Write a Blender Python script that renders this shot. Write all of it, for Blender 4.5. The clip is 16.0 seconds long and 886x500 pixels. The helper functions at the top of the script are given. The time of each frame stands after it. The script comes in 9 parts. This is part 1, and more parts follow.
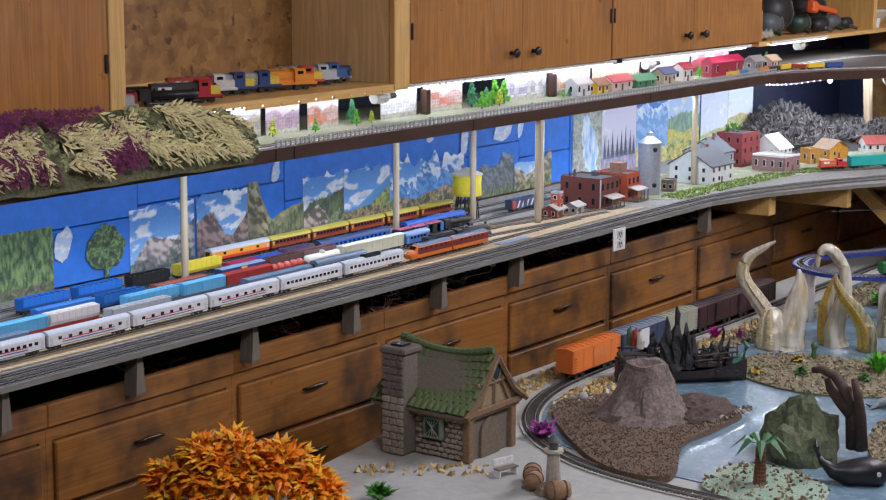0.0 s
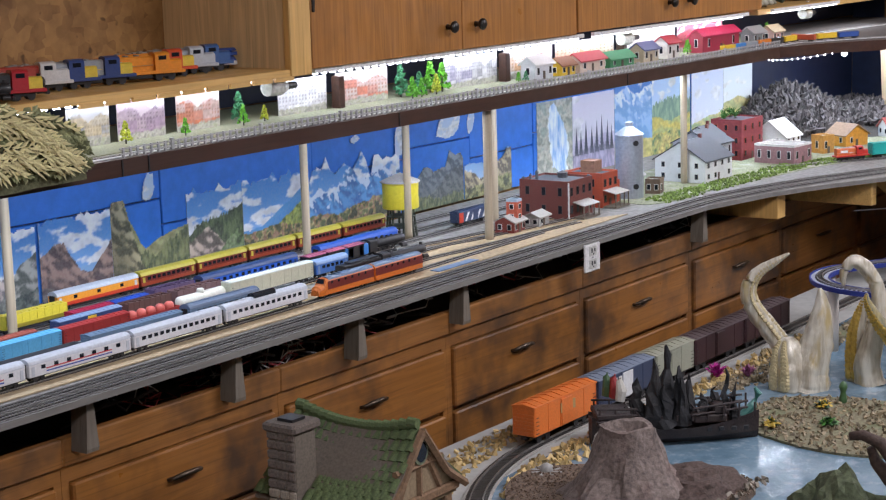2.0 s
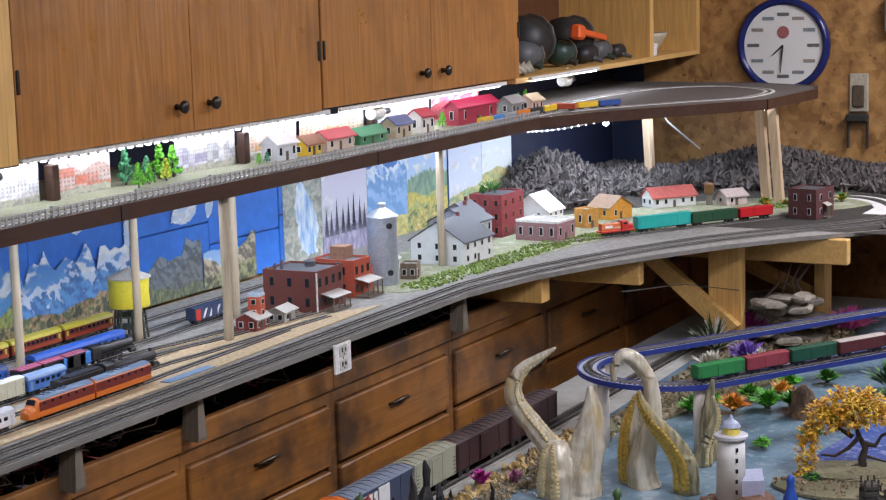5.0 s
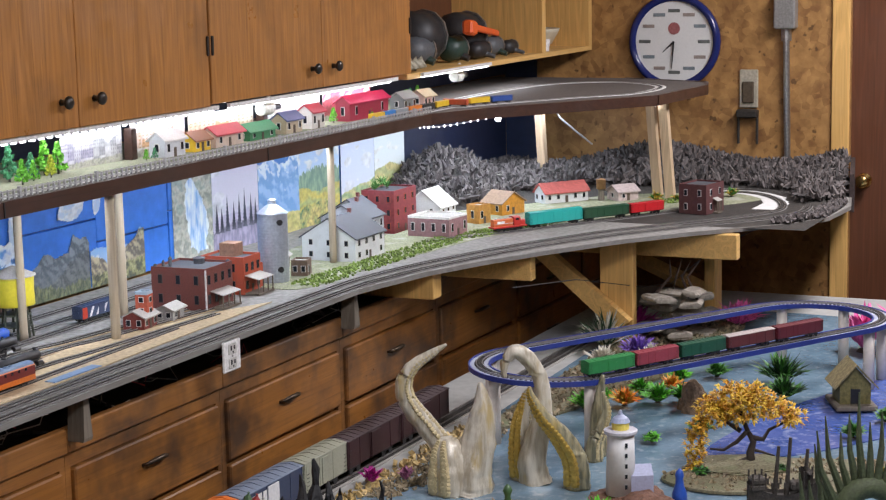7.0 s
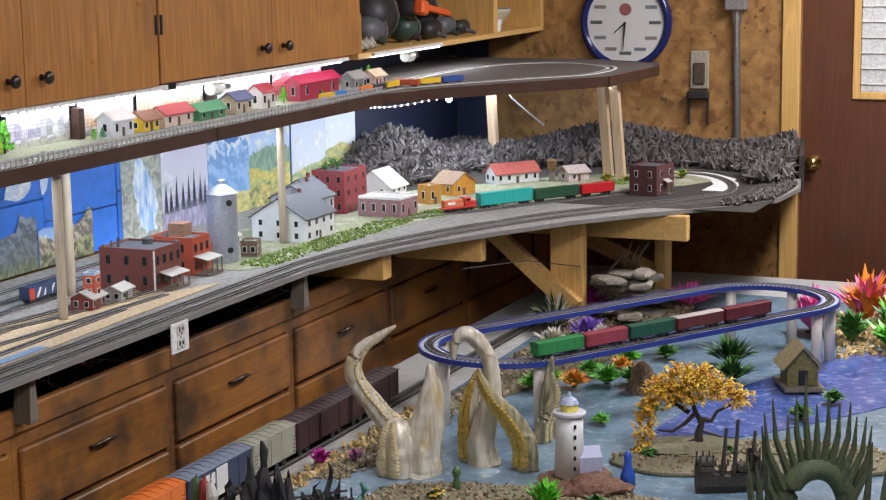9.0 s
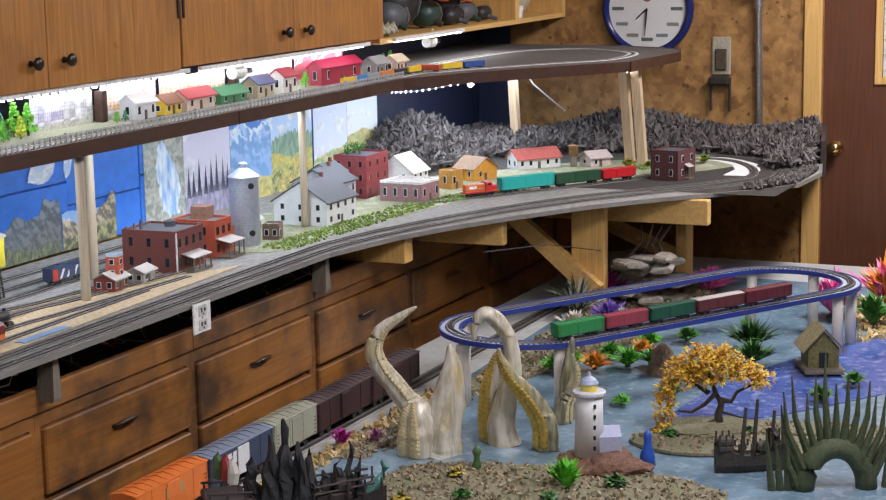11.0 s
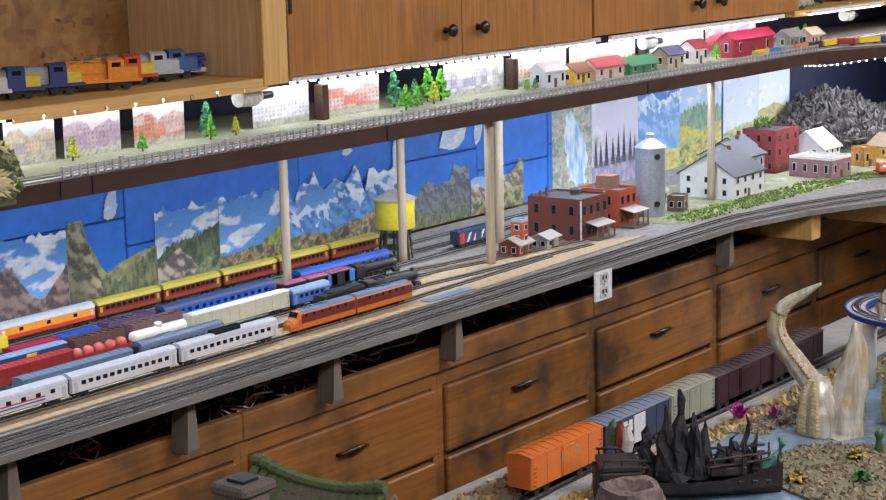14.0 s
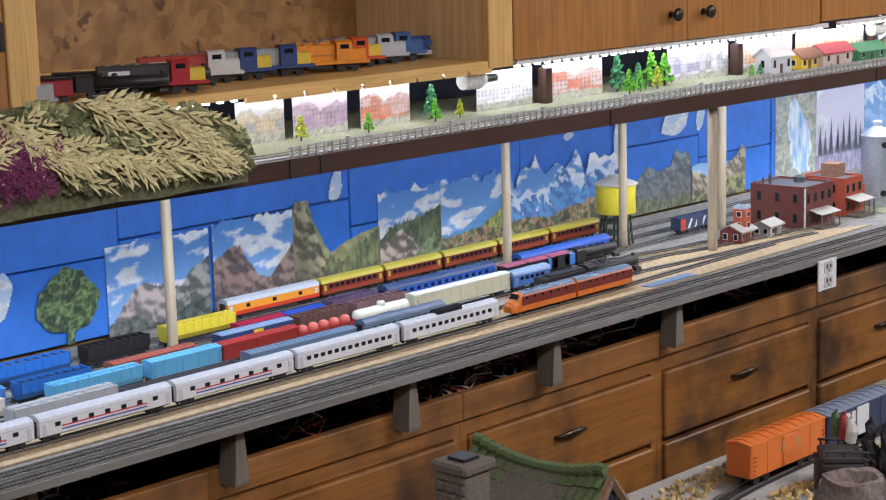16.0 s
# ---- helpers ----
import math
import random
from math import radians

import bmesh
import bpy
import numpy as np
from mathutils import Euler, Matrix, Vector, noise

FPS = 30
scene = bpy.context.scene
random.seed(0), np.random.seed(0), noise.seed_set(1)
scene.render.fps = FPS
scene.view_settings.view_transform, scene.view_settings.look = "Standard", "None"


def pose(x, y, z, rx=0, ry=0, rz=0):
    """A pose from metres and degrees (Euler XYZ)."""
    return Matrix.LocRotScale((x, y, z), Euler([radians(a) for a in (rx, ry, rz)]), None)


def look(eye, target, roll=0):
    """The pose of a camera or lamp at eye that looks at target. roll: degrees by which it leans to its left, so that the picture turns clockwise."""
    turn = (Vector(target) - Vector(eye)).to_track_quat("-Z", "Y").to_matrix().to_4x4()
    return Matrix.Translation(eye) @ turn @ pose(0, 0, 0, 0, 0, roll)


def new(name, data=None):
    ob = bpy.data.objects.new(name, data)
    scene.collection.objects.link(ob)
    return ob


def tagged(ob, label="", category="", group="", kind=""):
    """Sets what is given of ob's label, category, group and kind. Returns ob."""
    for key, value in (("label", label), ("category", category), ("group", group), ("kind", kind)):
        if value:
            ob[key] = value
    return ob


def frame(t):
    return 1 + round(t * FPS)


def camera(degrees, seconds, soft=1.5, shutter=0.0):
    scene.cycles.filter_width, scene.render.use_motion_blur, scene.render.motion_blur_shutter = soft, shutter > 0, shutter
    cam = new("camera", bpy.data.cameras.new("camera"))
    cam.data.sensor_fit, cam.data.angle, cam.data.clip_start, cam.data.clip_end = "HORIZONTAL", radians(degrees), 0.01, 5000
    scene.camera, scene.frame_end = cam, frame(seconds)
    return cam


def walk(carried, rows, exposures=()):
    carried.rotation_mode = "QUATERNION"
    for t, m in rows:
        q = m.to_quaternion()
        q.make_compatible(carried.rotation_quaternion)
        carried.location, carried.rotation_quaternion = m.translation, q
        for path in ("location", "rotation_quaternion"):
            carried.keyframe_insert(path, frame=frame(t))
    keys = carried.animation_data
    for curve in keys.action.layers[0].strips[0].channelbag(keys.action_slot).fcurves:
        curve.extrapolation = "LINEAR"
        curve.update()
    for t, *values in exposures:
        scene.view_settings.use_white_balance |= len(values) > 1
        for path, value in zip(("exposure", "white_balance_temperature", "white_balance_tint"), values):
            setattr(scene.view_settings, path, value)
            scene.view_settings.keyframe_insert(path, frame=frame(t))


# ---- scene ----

cam = camera(27.5, 16.0, soft=1.25)
PATH = [
    (0, (-1.616, -3.818, 2.058), (-0.0204, -2.6672, 1.6996), 0.23),
    (0.5, (-1.633, -3.842, 2.070), (-0.0130, -2.7232, 1.7166), 0.08),
    (1, (-1.651, -3.836, 2.064), (-0.0276, -2.7199, 1.7203), -0.19),
    (1.5, (-1.024, -3.444, 2.017), (0.5918, -2.3229, 1.6531), -0.30),
    (2, (-0.444, -3.221, 1.901), (1.1518, -2.0711, 1.5403), -1.63),
    (2.5, (-0.049, -3.009, 1.913), (1.5826, -1.9067, 1.5613), -1.50),
    (3, (-0.034, -2.982, 1.925), (1.6148, -1.8988, 1.5955), -1.76),
    (3.5, (-0.029, -2.975, 1.929), (1.6335, -1.9114, 1.6080), -1.73),
    (4, (-0.026, -2.992, 1.934), (1.6726, -1.9857, 1.6148), -1.58),
    (4.5, (-0.021, -3.005, 1.942), (1.7018, -2.0404, 1.6253), -1.53),
    (7, (0.014, -3.023, 1.943), (1.8034, -2.1903, 1.6207), -1.25),
    (7.5, (0.011, -3.026, 1.947), (1.8075, -2.2111, 1.6171), -0.96),
    (8, (0.009, -3.027, 1.951), (1.8079, -2.2201, 1.6143), -1.02),
    (8.5, (0.012, -3.027, 1.951), (1.8146, -2.2312, 1.6078), -0.97),
    (9, (0.025, -3.027, 1.950), (1.8318, -2.2431, 1.6030), -0.84),
    (11.5, (0.004, -3.051, 1.908), (1.7876, -2.2188, 1.5492), -1.22),
    (12, (0.004, -3.052, 1.899), (1.7478, -2.1427, 1.5369), -1.63),
    (12.5, (0.005, -3.033, 1.917), (1.6907, -2.0242, 1.5437), -1.71),
    (13, (0.012, -3.047, 1.896), (1.6461, -1.9541, 1.5306), -1.84),
    (13.5, (0.010, -3.052, 1.897), (1.6004, -1.8951, 1.5317), -1.67),
    (14, (0.011, -3.056, 1.898), (1.5746, -1.8645, 1.5303), -1.33),
    (14.5, (0.010, -3.050, 1.891), (1.5419, -1.8166, 1.5275), -1.56),
    (15, (0.006, -3.042, 1.891), (1.5059, -1.7705, 1.5283), -1.52),
    (15.5, (-0.003, -3.043, 1.893), (1.4688, -1.7396, 1.5261), -1.43),
    (16, (-0.010, -3.044, 1.886), (1.4008, -1.6763, 1.5125), -1.60),
]
walk(cam, [(t, look(eye, target, roll)) for t, eye, target, roll in PATH],
     [(0.0, -0.1, 6150, 17), (4.7, -0.1, 6200, 17), (7.0, -0.05, 6350, 16), (9.2, -0.05, 6400, 15), (12.0, -0.03, 6350, 16), (16.0, 0.0, 6350, 16)])

# ---- light ----
world = bpy.data.worlds.new("world")
scene.world = world
world.use_nodes = True
world.node_tree.nodes["Background"].inputs[0].default_value = (0.85, 0.88, 0.95, 1)
world.node_tree.nodes["Background"].inputs[1].default_value = 0.004
scene.view_settings.exposure = 0.0


def area_lamp(name, m, sx, sy, watts, colour):
    data = bpy.data.lights.new(name, "AREA")
    data.shape, data.size, data.size_y, data.energy, data.color = "RECTANGLE", sx, sy, watts, colour
    ob = new(name, data)
    ob.matrix_world = m
    return ob


# the room's ceiling tubes
for cx, cy, tilt, watts in ((0.7, -2.7, 30, 41), (3.5, -2.7, 16, 49), (6.2, -2.3, 12, 64)):
    area_lamp("ceiling_tube_light", pose(cx, cy, 2.55, tilt), 1.2, 0.35, watts, (1.0, 0.985, 0.99))
# LED strips under the wall cabinets and under the upper shelf
for x0, x1, watts in ((1.9, 2.95, 1.1), (3.0, 4.4, 1.8), (4.4, 5.55, 2.0), (5.6, 6.9, 1.8)):
    area_lamp("cabinet_led_light", pose((x0 + x1) / 2, -0.22, 1.518), x1 - x0, 0.02, watts, (0.86, 0.94, 1.0))
for x0, x1, watts in ((0.4, 2.4, 6.5), (2.4, 4.2, 5.2), (4.2, 6.0, 8.0), (6.0, 7.0, 8.0)):
    area_lamp("shelf_led_light", pose((x0 + x1) / 2, -0.33, 1.366, 16), x1 - x0, 0.02, watts, (0.8, 0.9, 1.0))

# ---- materials ----
MATS = {}


def ramp2(nt, fac, a, b, lo=0.3, hi=0.7):
    r = nt.nodes.new("ShaderNodeValToRGB")
    r.color_ramp.elements[0].position, r.color_ramp.elements[1].position = lo, hi
    r.color_ramp.elements[0].color, r.color_ramp.elements[1].color = (*a, 1), (*b, 1)
    nt.links.new(fac, r.inputs[0])
    return r.outputs[0]


def mix(nt, fac, a, b, kind="MIX"):
    m = nt.nodes.new("ShaderNodeMix")
    m.data_type, m.blend_type = "RGBA", kind
    for sock, v in ((m.inputs[0], fac), (m.inputs[6], a), (m.inputs[7], b)):
        if isinstance(v, (int, float)):
            sock.default_value = v
        elif isinstance(v, tuple):
            sock.default_value = (*v, 1)
        else:
            nt.links.new(v, sock)
    return m.outputs[2]


def noise_of(nt, vec, scale, detail=4.0, rough=0.55, stretch=None):
    if stretch:
        mp = nt.nodes.new("ShaderNodeMapping")
        mp.inputs["Scale"].default_value = stretch
        nt.links.new(vec, mp.inputs[0])
        vec = mp.outputs[0]
    n = nt.nodes.new("ShaderNodeTexNoise")
    n.inputs["Scale"].default_value, n.inputs["Detail"].default_value, n.inputs["Roughness"].default_value = scale, detail, rough
    nt.links.new(vec, n.inputs["Vector"])
    return n.outputs["Fac"]


def start_mat(name):
    m = bpy.data.materials.new(name)
    m.use_nodes = True
    nt = m.node_tree
    return m, nt, nt.nodes["Principled BSDF"], nt.nodes.new("ShaderNodeTexCoord").outputs["Object"]


def dark(c, k):
    return tuple(v * k for v in c)


def paint(name, col, rough=0.5, metal=0.0, vary=0.25, scale=18.0, bump=0.15, dirt=(0.12, 0.1, 0.08), grime=0.25, island=0.0, spec=0.5):
    """Painted, moulded or plain surface: fine mottling, larger dirty patches and slight relief."""
    if name in MATS:
        return MATS[name]
    m, nt, b, co = start_mat(name)
    fine = ramp2(nt, noise_of(nt, co, scale * 6), dark(col, 1 - vary), dark(col, 1 + vary * 0.6))
    patch = noise_of(nt, co, scale * 0.6, 3)
    g = nt.nodes.new("ShaderNodeMapRange")
    g.inputs[1].default_value, g.inputs[2].default_value, g.inputs[4].default_value = 0.5, 0.8, grime
    nt.links.new(patch, g.inputs[0])
    c = mix(nt, g.outputs[0], fine, dirt)
    if island:
        gi = nt.nodes.new("ShaderNodeNewGeometry").outputs["Random Per Island"]
        c = mix(nt, island, c, ramp2(nt, gi, dark(col, 0.35), tuple(min(1, v * 1.7) for v in col), 0.1, 0.9))
    nt.links.new(c, b.inputs["Base Color"])
    b.inputs["Roughness"].default_value, b.inputs["Metallic"].default_value = rough, metal
    b.inputs["Specular IOR Level"].default_value = spec
    bp = nt.nodes.new("ShaderNodeBump")
    bp.inputs["Strength"].default_value, bp.inputs["Distance"].default_value = bump, 0.002
    nt.links.new(noise_of(nt, co, scale * 8), bp.inputs["Height"])
    nt.links.new(bp.outputs[0], b.inputs["Normal"])
    MATS[name] = m
    return m


def wood(name, a, b_, axis="z", rough=0.38, stain=0.35, scale=9.0, soot=(0.05, 0.03, 0.02)):
    """Varnished fir or birch: long grain along one axis, cathedral bands, dark handling stains."""
    if name in MATS:
        return MATS[name]
    m, nt, b, co = start_mat(name)
    st = {"x": (0.09, 1.0, 1.0), "y": (1.0, 0.09, 1.0), "z": (1.0, 1.0, 0.09)}[axis]
    st2 = {"x": (0.02, 1.0, 1.0), "y": (1.0, 0.02, 1.0), "z": (1.0, 1.0, 0.02)}[axis]
    band = noise_of(nt, co, scale, 2, 0.5, st)
    wv = nt.nodes.new("ShaderNodeMath")
    wv.operation = "SINE"
    mu = nt.nodes.new("ShaderNodeMath")
    mu.operation = "MULTIPLY"
    mu.inputs[1].default_value = 70.0
    nt.links.new(band, mu.inputs[0])
    nt.links.new(mu.outputs[0], wv.inputs[0])
    base = ramp2(nt, wv.outputs[0], dark(a, 0.82), dark(a, 1.05), 0.0, 0.9)
    base = mix(nt, 0.5, base, ramp2(nt, noise_of(nt, co, 90.0, 4, 0.6, st2), b_, a, 0.3, 0.7))
    pores = noise_of(nt, co, 220.0, 3, 0.6, st2)
    base = mix(nt, ramp2(nt, pores, (0.45,) * 3, (0, 0, 0), 0.3, 0.46), base, dark(b_, 0.55))
    g = nt.nodes.new("ShaderNodeMapRange")
    g.inputs[1].default_value, g.inputs[2].default_value, g.inputs[4].default_value = 0.52 if stain < 0.9 else 0.45, 0.78 if stain < 0.9 else 0.66, stain
    nt.links.new(noise_of(nt, co, 4.5, 4, 0.6), g.inputs[0])
    base = mix(nt, g.outputs[0], base, soot)
    nt.links.new(base, b.inputs["Base Color"])
    nt.links.new(ramp2(nt, noise_of(nt, co, 12.0), (rough * 0.8,) * 3, (rough * 1.3,) * 3), b.inputs["Roughness"])
    bp = nt.nodes.new("ShaderNodeBump")
    bp.inputs["Strength"].default_value, bp.inputs["Distance"].default_value = 0.2, 0.001
    nt.links.new(pores, bp.inputs["Height"])
    nt.links.new(bp.outputs[0], b.inputs["Normal"])
    MATS[name] = m
    return m


def osb(name, a, b_, rough=0.5):
    """Pressed flake board: overlapping flat flakes of several browns under varnish."""
    if name in MATS:
        return MATS[name]
    m, nt, b, co = start_mat(name)
    v = nt.nodes.new("ShaderNodeTexVoronoi")
    v.inputs["Scale"].default_value = 34.0
    w = nt.nodes.new("ShaderNodeMapping")
    w.inputs["Rotation"].default_value = (0.5, 0.8, 0.3)
    nt.links.new(co, w.inputs[0])
    wob = mix(nt, 0.06, w.outputs[0], nt.nodes.new("ShaderNodeTexNoise").outputs["Color"])
    nt.links.new(wob, v.inputs["Vector"])
    sep = nt.nodes.new("ShaderNodeSeparateColor")
    nt.links.new(v.outputs["Color"], sep.inputs[0])
    c = ramp2(nt, sep.outputs[0], b_, a, 0.0, 0.8)
    c = mix(nt, 0.5, c, ramp2(nt, noise_of(nt, co, 16.0, 5), dark(b_, 0.8), a, 0.35, 0.65))
    g = nt.nodes.new("ShaderNodeMapRange")
    g.inputs[1].default_value, g.inputs[2].default_value, g.inputs[4].default_value = 0.66, 0.72, 0.8
    nt.links.new(noise_of(nt, co, 24.0, 2), g.inputs[0])
    c = mix(nt, g.outputs[0], c, dark(b_, 0.35))
    nt.links.new(c, b.inputs["Base Color"])
    b.inputs["Roughness"].default_value = rough
    bp = nt.nodes.new("ShaderNodeBump")
    bp.inputs["Strength"].default_value, bp.inputs["Distance"].default_value = 0.3, 0.001
    nt.links.new(sep.outputs[0], bp.inputs["Height"])
    nt.links.new(bp.outputs[0], b.inputs["Normal"])
    MATS[name] = m
    return m


def glow(name, col, power):
    if name in MATS:
        return MATS[name]
    m, nt, b, co = start_mat(name)
    b.inputs["Base Color"].default_value = (*col, 1)
    b.inputs["Emission Color"].default_value = (*col, 1)
    b.inputs["Emission Strength"].default_value = power
    MATS[name] = m
    return m


def water_mat(name, a, b_, c_):
    if name in MATS:
        return MATS[name]
    m, nt, b, co = start_mat(name)
    c = ramp2(nt, noise_of(nt, co, 7.0, 5, 0.6), a, b_, 0.35, 0.62)
    c = mix(nt, ramp2(nt, noise_of(nt, co, 30.0, 5, 0.65), (0, 0, 0), (0.75,) * 3, 0.52, 0.74), c, c_)
    nt.links.new(c, b.inputs["Base Color"])
    b.inputs["Roughness"].default_value = 0.2
    b.inputs["Coat Weight"].default_value = 0.25
    b.inputs["Coat Roughness"].default_value = 0.05
    bp = nt.nodes.new("ShaderNodeBump")
    bp.inputs["Strength"].default_value, bp.inputs["Distance"].default_value = 0.5, 0.003
    nt.links.new(noise_of(nt, co, 45.0, 3), bp.inputs["Height"])
    nt.links.new(bp.outputs[0], b.inputs["Normal"])
    MATS[name] = m
    return m


def ink_mat(name):
    """Printed paper: the colours of the print lie on the sheet as an attribute."""
    m, nt, b, co = start_mat(name)
    at_ = nt.nodes.new("ShaderNodeAttribute")
    at_.attribute_name = "ink"
    c = mix(nt, ramp2(nt, noise_of(nt, co, 160.0, 3), (0.0,) * 3, (0.14,) * 3), at_.outputs["Color"], (0.5, 0.5, 0.48))
    nt.links.new(c, b.inputs["Base Color"])
    b.inputs["Roughness"].default_value = 0.5
    return m


# ---- mesh tools ----
class Shape:
    """Collects vertices and faces for one mesh."""

    def __init__(self):
        self.v, self.f = [], []

    def add(self, verts, faces):
        n = len(self.v)
        self.v += [tuple(p) for p in verts]
        self.f += [tuple(n + i for i in f) for f in faces]
        return self

    def box(self, x0, x1, y0, y1, z0, z1, c=0.0):
        """A box; c: the chamfer of its upright and top edges."""
        if c <= 0:
            p = [(x, y, z) for z in (z0, z1) for x, y in ((x0, y0), (x1, y0), (x1, y1), (x0, y1))]
            return self.add(p, [(3, 2, 1, 0), (4, 5, 6, 7), (0, 1, 5, 4), (1, 2, 6, 5), (2, 3, 7, 6), (3, 0, 4, 7)])
        c = min(c, (x1 - x0) * 0.45, (y1 - y0) * 0.45, (z1 - z0) * 0.45)
        rings = []
        for z, k in ((z0, c), (z0 + c, 0), (z1 - c, 0), (z1, c)):
            a, b, d, e = x0 + k, x1 - k, y0 + k, y1 - k
            rings.append([(a + c, d, z), (b - c, d, z), (b, d + c, z), (b, e - c, z), (b - c, e, z), (a + c, e, z), (a, e - c, z), (a, d + c, z)])
        return self.rings(rings)

    def rings(self, rings, caps=True):
        k = len(rings[0])
        verts = [p for r in rings for p in r]
        faces = [(i * k + j, i * k + (j + 1) % k, (i + 1) * k + (j + 1) % k, (i + 1) * k + j) for i in range(len(rings) - 1) for j in range(k)]
        if caps:
            faces += [tuple(range(k))[::-1], tuple((len(rings) - 1) * k + j for j in range(k))]
        return self.add(verts, faces)

    def cyl(self, p, q, r0, r1=None, seg=10):
        return self.tube([p, q], [r0, r0 if r1 is None else r1], seg)

    def tube(self, pts, radii, seg=8):
        pts = [Vector(p) for p in pts]
        rings = []
        for i, p in enumerate(pts):
            d = (pts[min(i + 1, len(pts) - 1)] - pts[max(i - 1, 0)]).normalized()
            up = Vector((0, 0, 1)) if abs(d.z) < 0.9 else Vector((1, 0, 0))
            a = d.cross(up).normalized()
            b = a.cross(d)
            rings.append([p + (a * math.cos(s) + b * math.sin(s)) * radii[i] for s in (math.tau * j / seg for j in range(seg))])
        return self.rings(rings)

    def lathe(self, c, prof, seg=16):
        return self.rings([[(c[0] + r * math.cos(math.tau * j / seg), c[1] + r * math.sin(math.tau * j / seg), c[2] + z) for j in range(seg)] for r, z in prof])

    def prism(self, poly, z0, z1):
        """An upright block over a plan, counter-clockwise."""
        return self.rings([[(x, y, z0) for x, y in poly], [(x, y, z1) for x, y in poly]])

    def along(self, prof, x0, x1):
        """A profile in y, z carried along x."""
        return self.rings([[(x0, y, z) for y, z in prof], [(x1, y, z) for y, z in prof]])

    def chip(self, c, size, rnd):
        """A small angular piece, turned at random."""
        m = Euler((rnd.random() * 6.3, rnd.random() * 6.3, rnd.random() * 6.3)).to_matrix()
        p = []
        for sx, sy, sz in ((-1, -1, -1), (1, -1, -1), (0, 1, -1), (-1, -1, 1), (1, -1, 1), (0, 1, 1)):
            v = m @ Vector((sx * size[0] * rnd.uniform(0.6, 1), sy * size[1] * rnd.uniform(0.6, 1), sz * size[2] * rnd.uniform(0.6, 1)))
            p.append((c[0] + v.x, c[1] + v.y, c[2] + v.z))
        return self.add(p, [(2, 1, 0), (3, 4, 5), (0, 1, 4, 3), (1, 2, 5, 4), (2, 0, 3, 5)])

    def blade(self, p, d, length, width, bend=0.3):
        """A thin leaf from p along d, with a fold."""
        p, d = Vector(p), Vector(d).normalized()
        s = d.cross(Vector((0, 0, 1)))
        s = s.normalized() if s.length > 0.05 else Vector((1, 0, 0))
        n = s.cross(d)
        mid = p + d * length * 0.5 + n * width * 0.25
        tip = p + d * length - Vector((0, 0, bend * length))
        return self.add([p, mid - s * width / 2, mid + s * width / 2, tip, mid + n * width * 0.25], [(0, 1, 4), (0, 4, 2), (4, 1, 3), (2, 4, 3)])

    def mesh(self, name, mat, smooth=False):
        me = bpy.data.meshes.new(name)
        me.from_pydata(self.v, [], self.f)
        if mat:
            me.materials.append(mat)
        if smooth:
            me.shade_smooth()
        me.update()
        return me


def part(name, shape, mat, parent=None, label="", smooth=False, m=None):
    """Links one mesh as an object of its own, under its thing or part."""
    ob = new(name, shape.mesh(name, mat, smooth) if isinstance(shape, Shape) else shape)
    if parent:
        ob.parent = parent
    if m is not None:
        ob.matrix_basis = m
    return tagged(ob, label)


def thing(name, label, category, m=None, group="", kind=""):
    ob = new(name)
    ob.empty_display_size = 0.02
    if m is not None:
        ob.matrix_basis = m
    return tagged(ob, label, category, group, kind)


def solo(name, shape, mat, label, category, group="", kind="", smooth=False, m=None):
    return tagged(part(name, shape, mat, None, "", smooth, m), label, category, group, kind)


def S():
    return Shape()


# ---- palette ----
FIR = wood("varnished_fir_door", (0.46, 0.2, 0.05), (0.25, 0.092, 0.02), "z", 0.33, 0.4)
FIRX = wood("varnished_fir_rail", (0.34, 0.146, 0.037), (0.18, 0.07, 0.016), "x", 0.4, 0.9)
DRAWER = wood("stained_drawer_front", (0.34, 0.142, 0.033), (0.18, 0.066, 0.014), "x", 0.34, 0.92)
PINE = wood("pale_pine", (0.74, 0.46, 0.16), (0.58, 0.33, 0.09), "x", 0.45, 0.15)
BIRCH = wood("birch_side_panel", (0.82, 0.6, 0.32), (0.7, 0.48, 0.22), "z", 0.4, 0.12)
PINEZ = wood("pale_pine_upright", (0.74, 0.45, 0.15), (0.6, 0.33, 0.09), "z", 0.45, 0.15)
DARKWOOD = wood("dark_stained_fascia", (0.06, 0.026, 0.016), (0.035, 0.015, 0.01), "x", 0.4, 0.4)
GREYWOOD = wood("weathered_grey_wood", (0.2, 0.17, 0.13), (0.12, 0.1, 0.08), "z", 0.7, 0.4)
DOWEL = wood("raw_dowel", (0.5, 0.42, 0.3), (0.4, 0.32, 0.22), "z", 0.5, 0.1)
OSB = osb("flake_board", (0.45, 0.245, 0.08), (0.2, 0.09, 0.028))
PANEL = wood("dark_door_panel", (0.13, 0.05, 0.025), (0.085, 0.03, 0.014), "z", 0.35, 0.2)
BLACK = paint("black_plastic", (0.02, 0.02, 0.022), 0.4, grime=0.1)
STEEL = paint("dull_steel", (0.42, 0.41, 0.4), 0.35, 0.9, grime=0.2)
RAIL = paint("nickel_rail", (0.5, 0.48, 0.46), 0.32, 0.8, grime=0.3)
TIE = paint("dark_tie", (0.055, 0.05, 0.045), 0.8)
BED = paint("grey_roadbed", (0.2, 0.19, 0.18), 0.9, vary=0.5, scale=40, bump=0.6)
SAND = paint("sand_plywood", (0.5, 0.38, 0.23), 0.85, vary=0.3, scale=14)
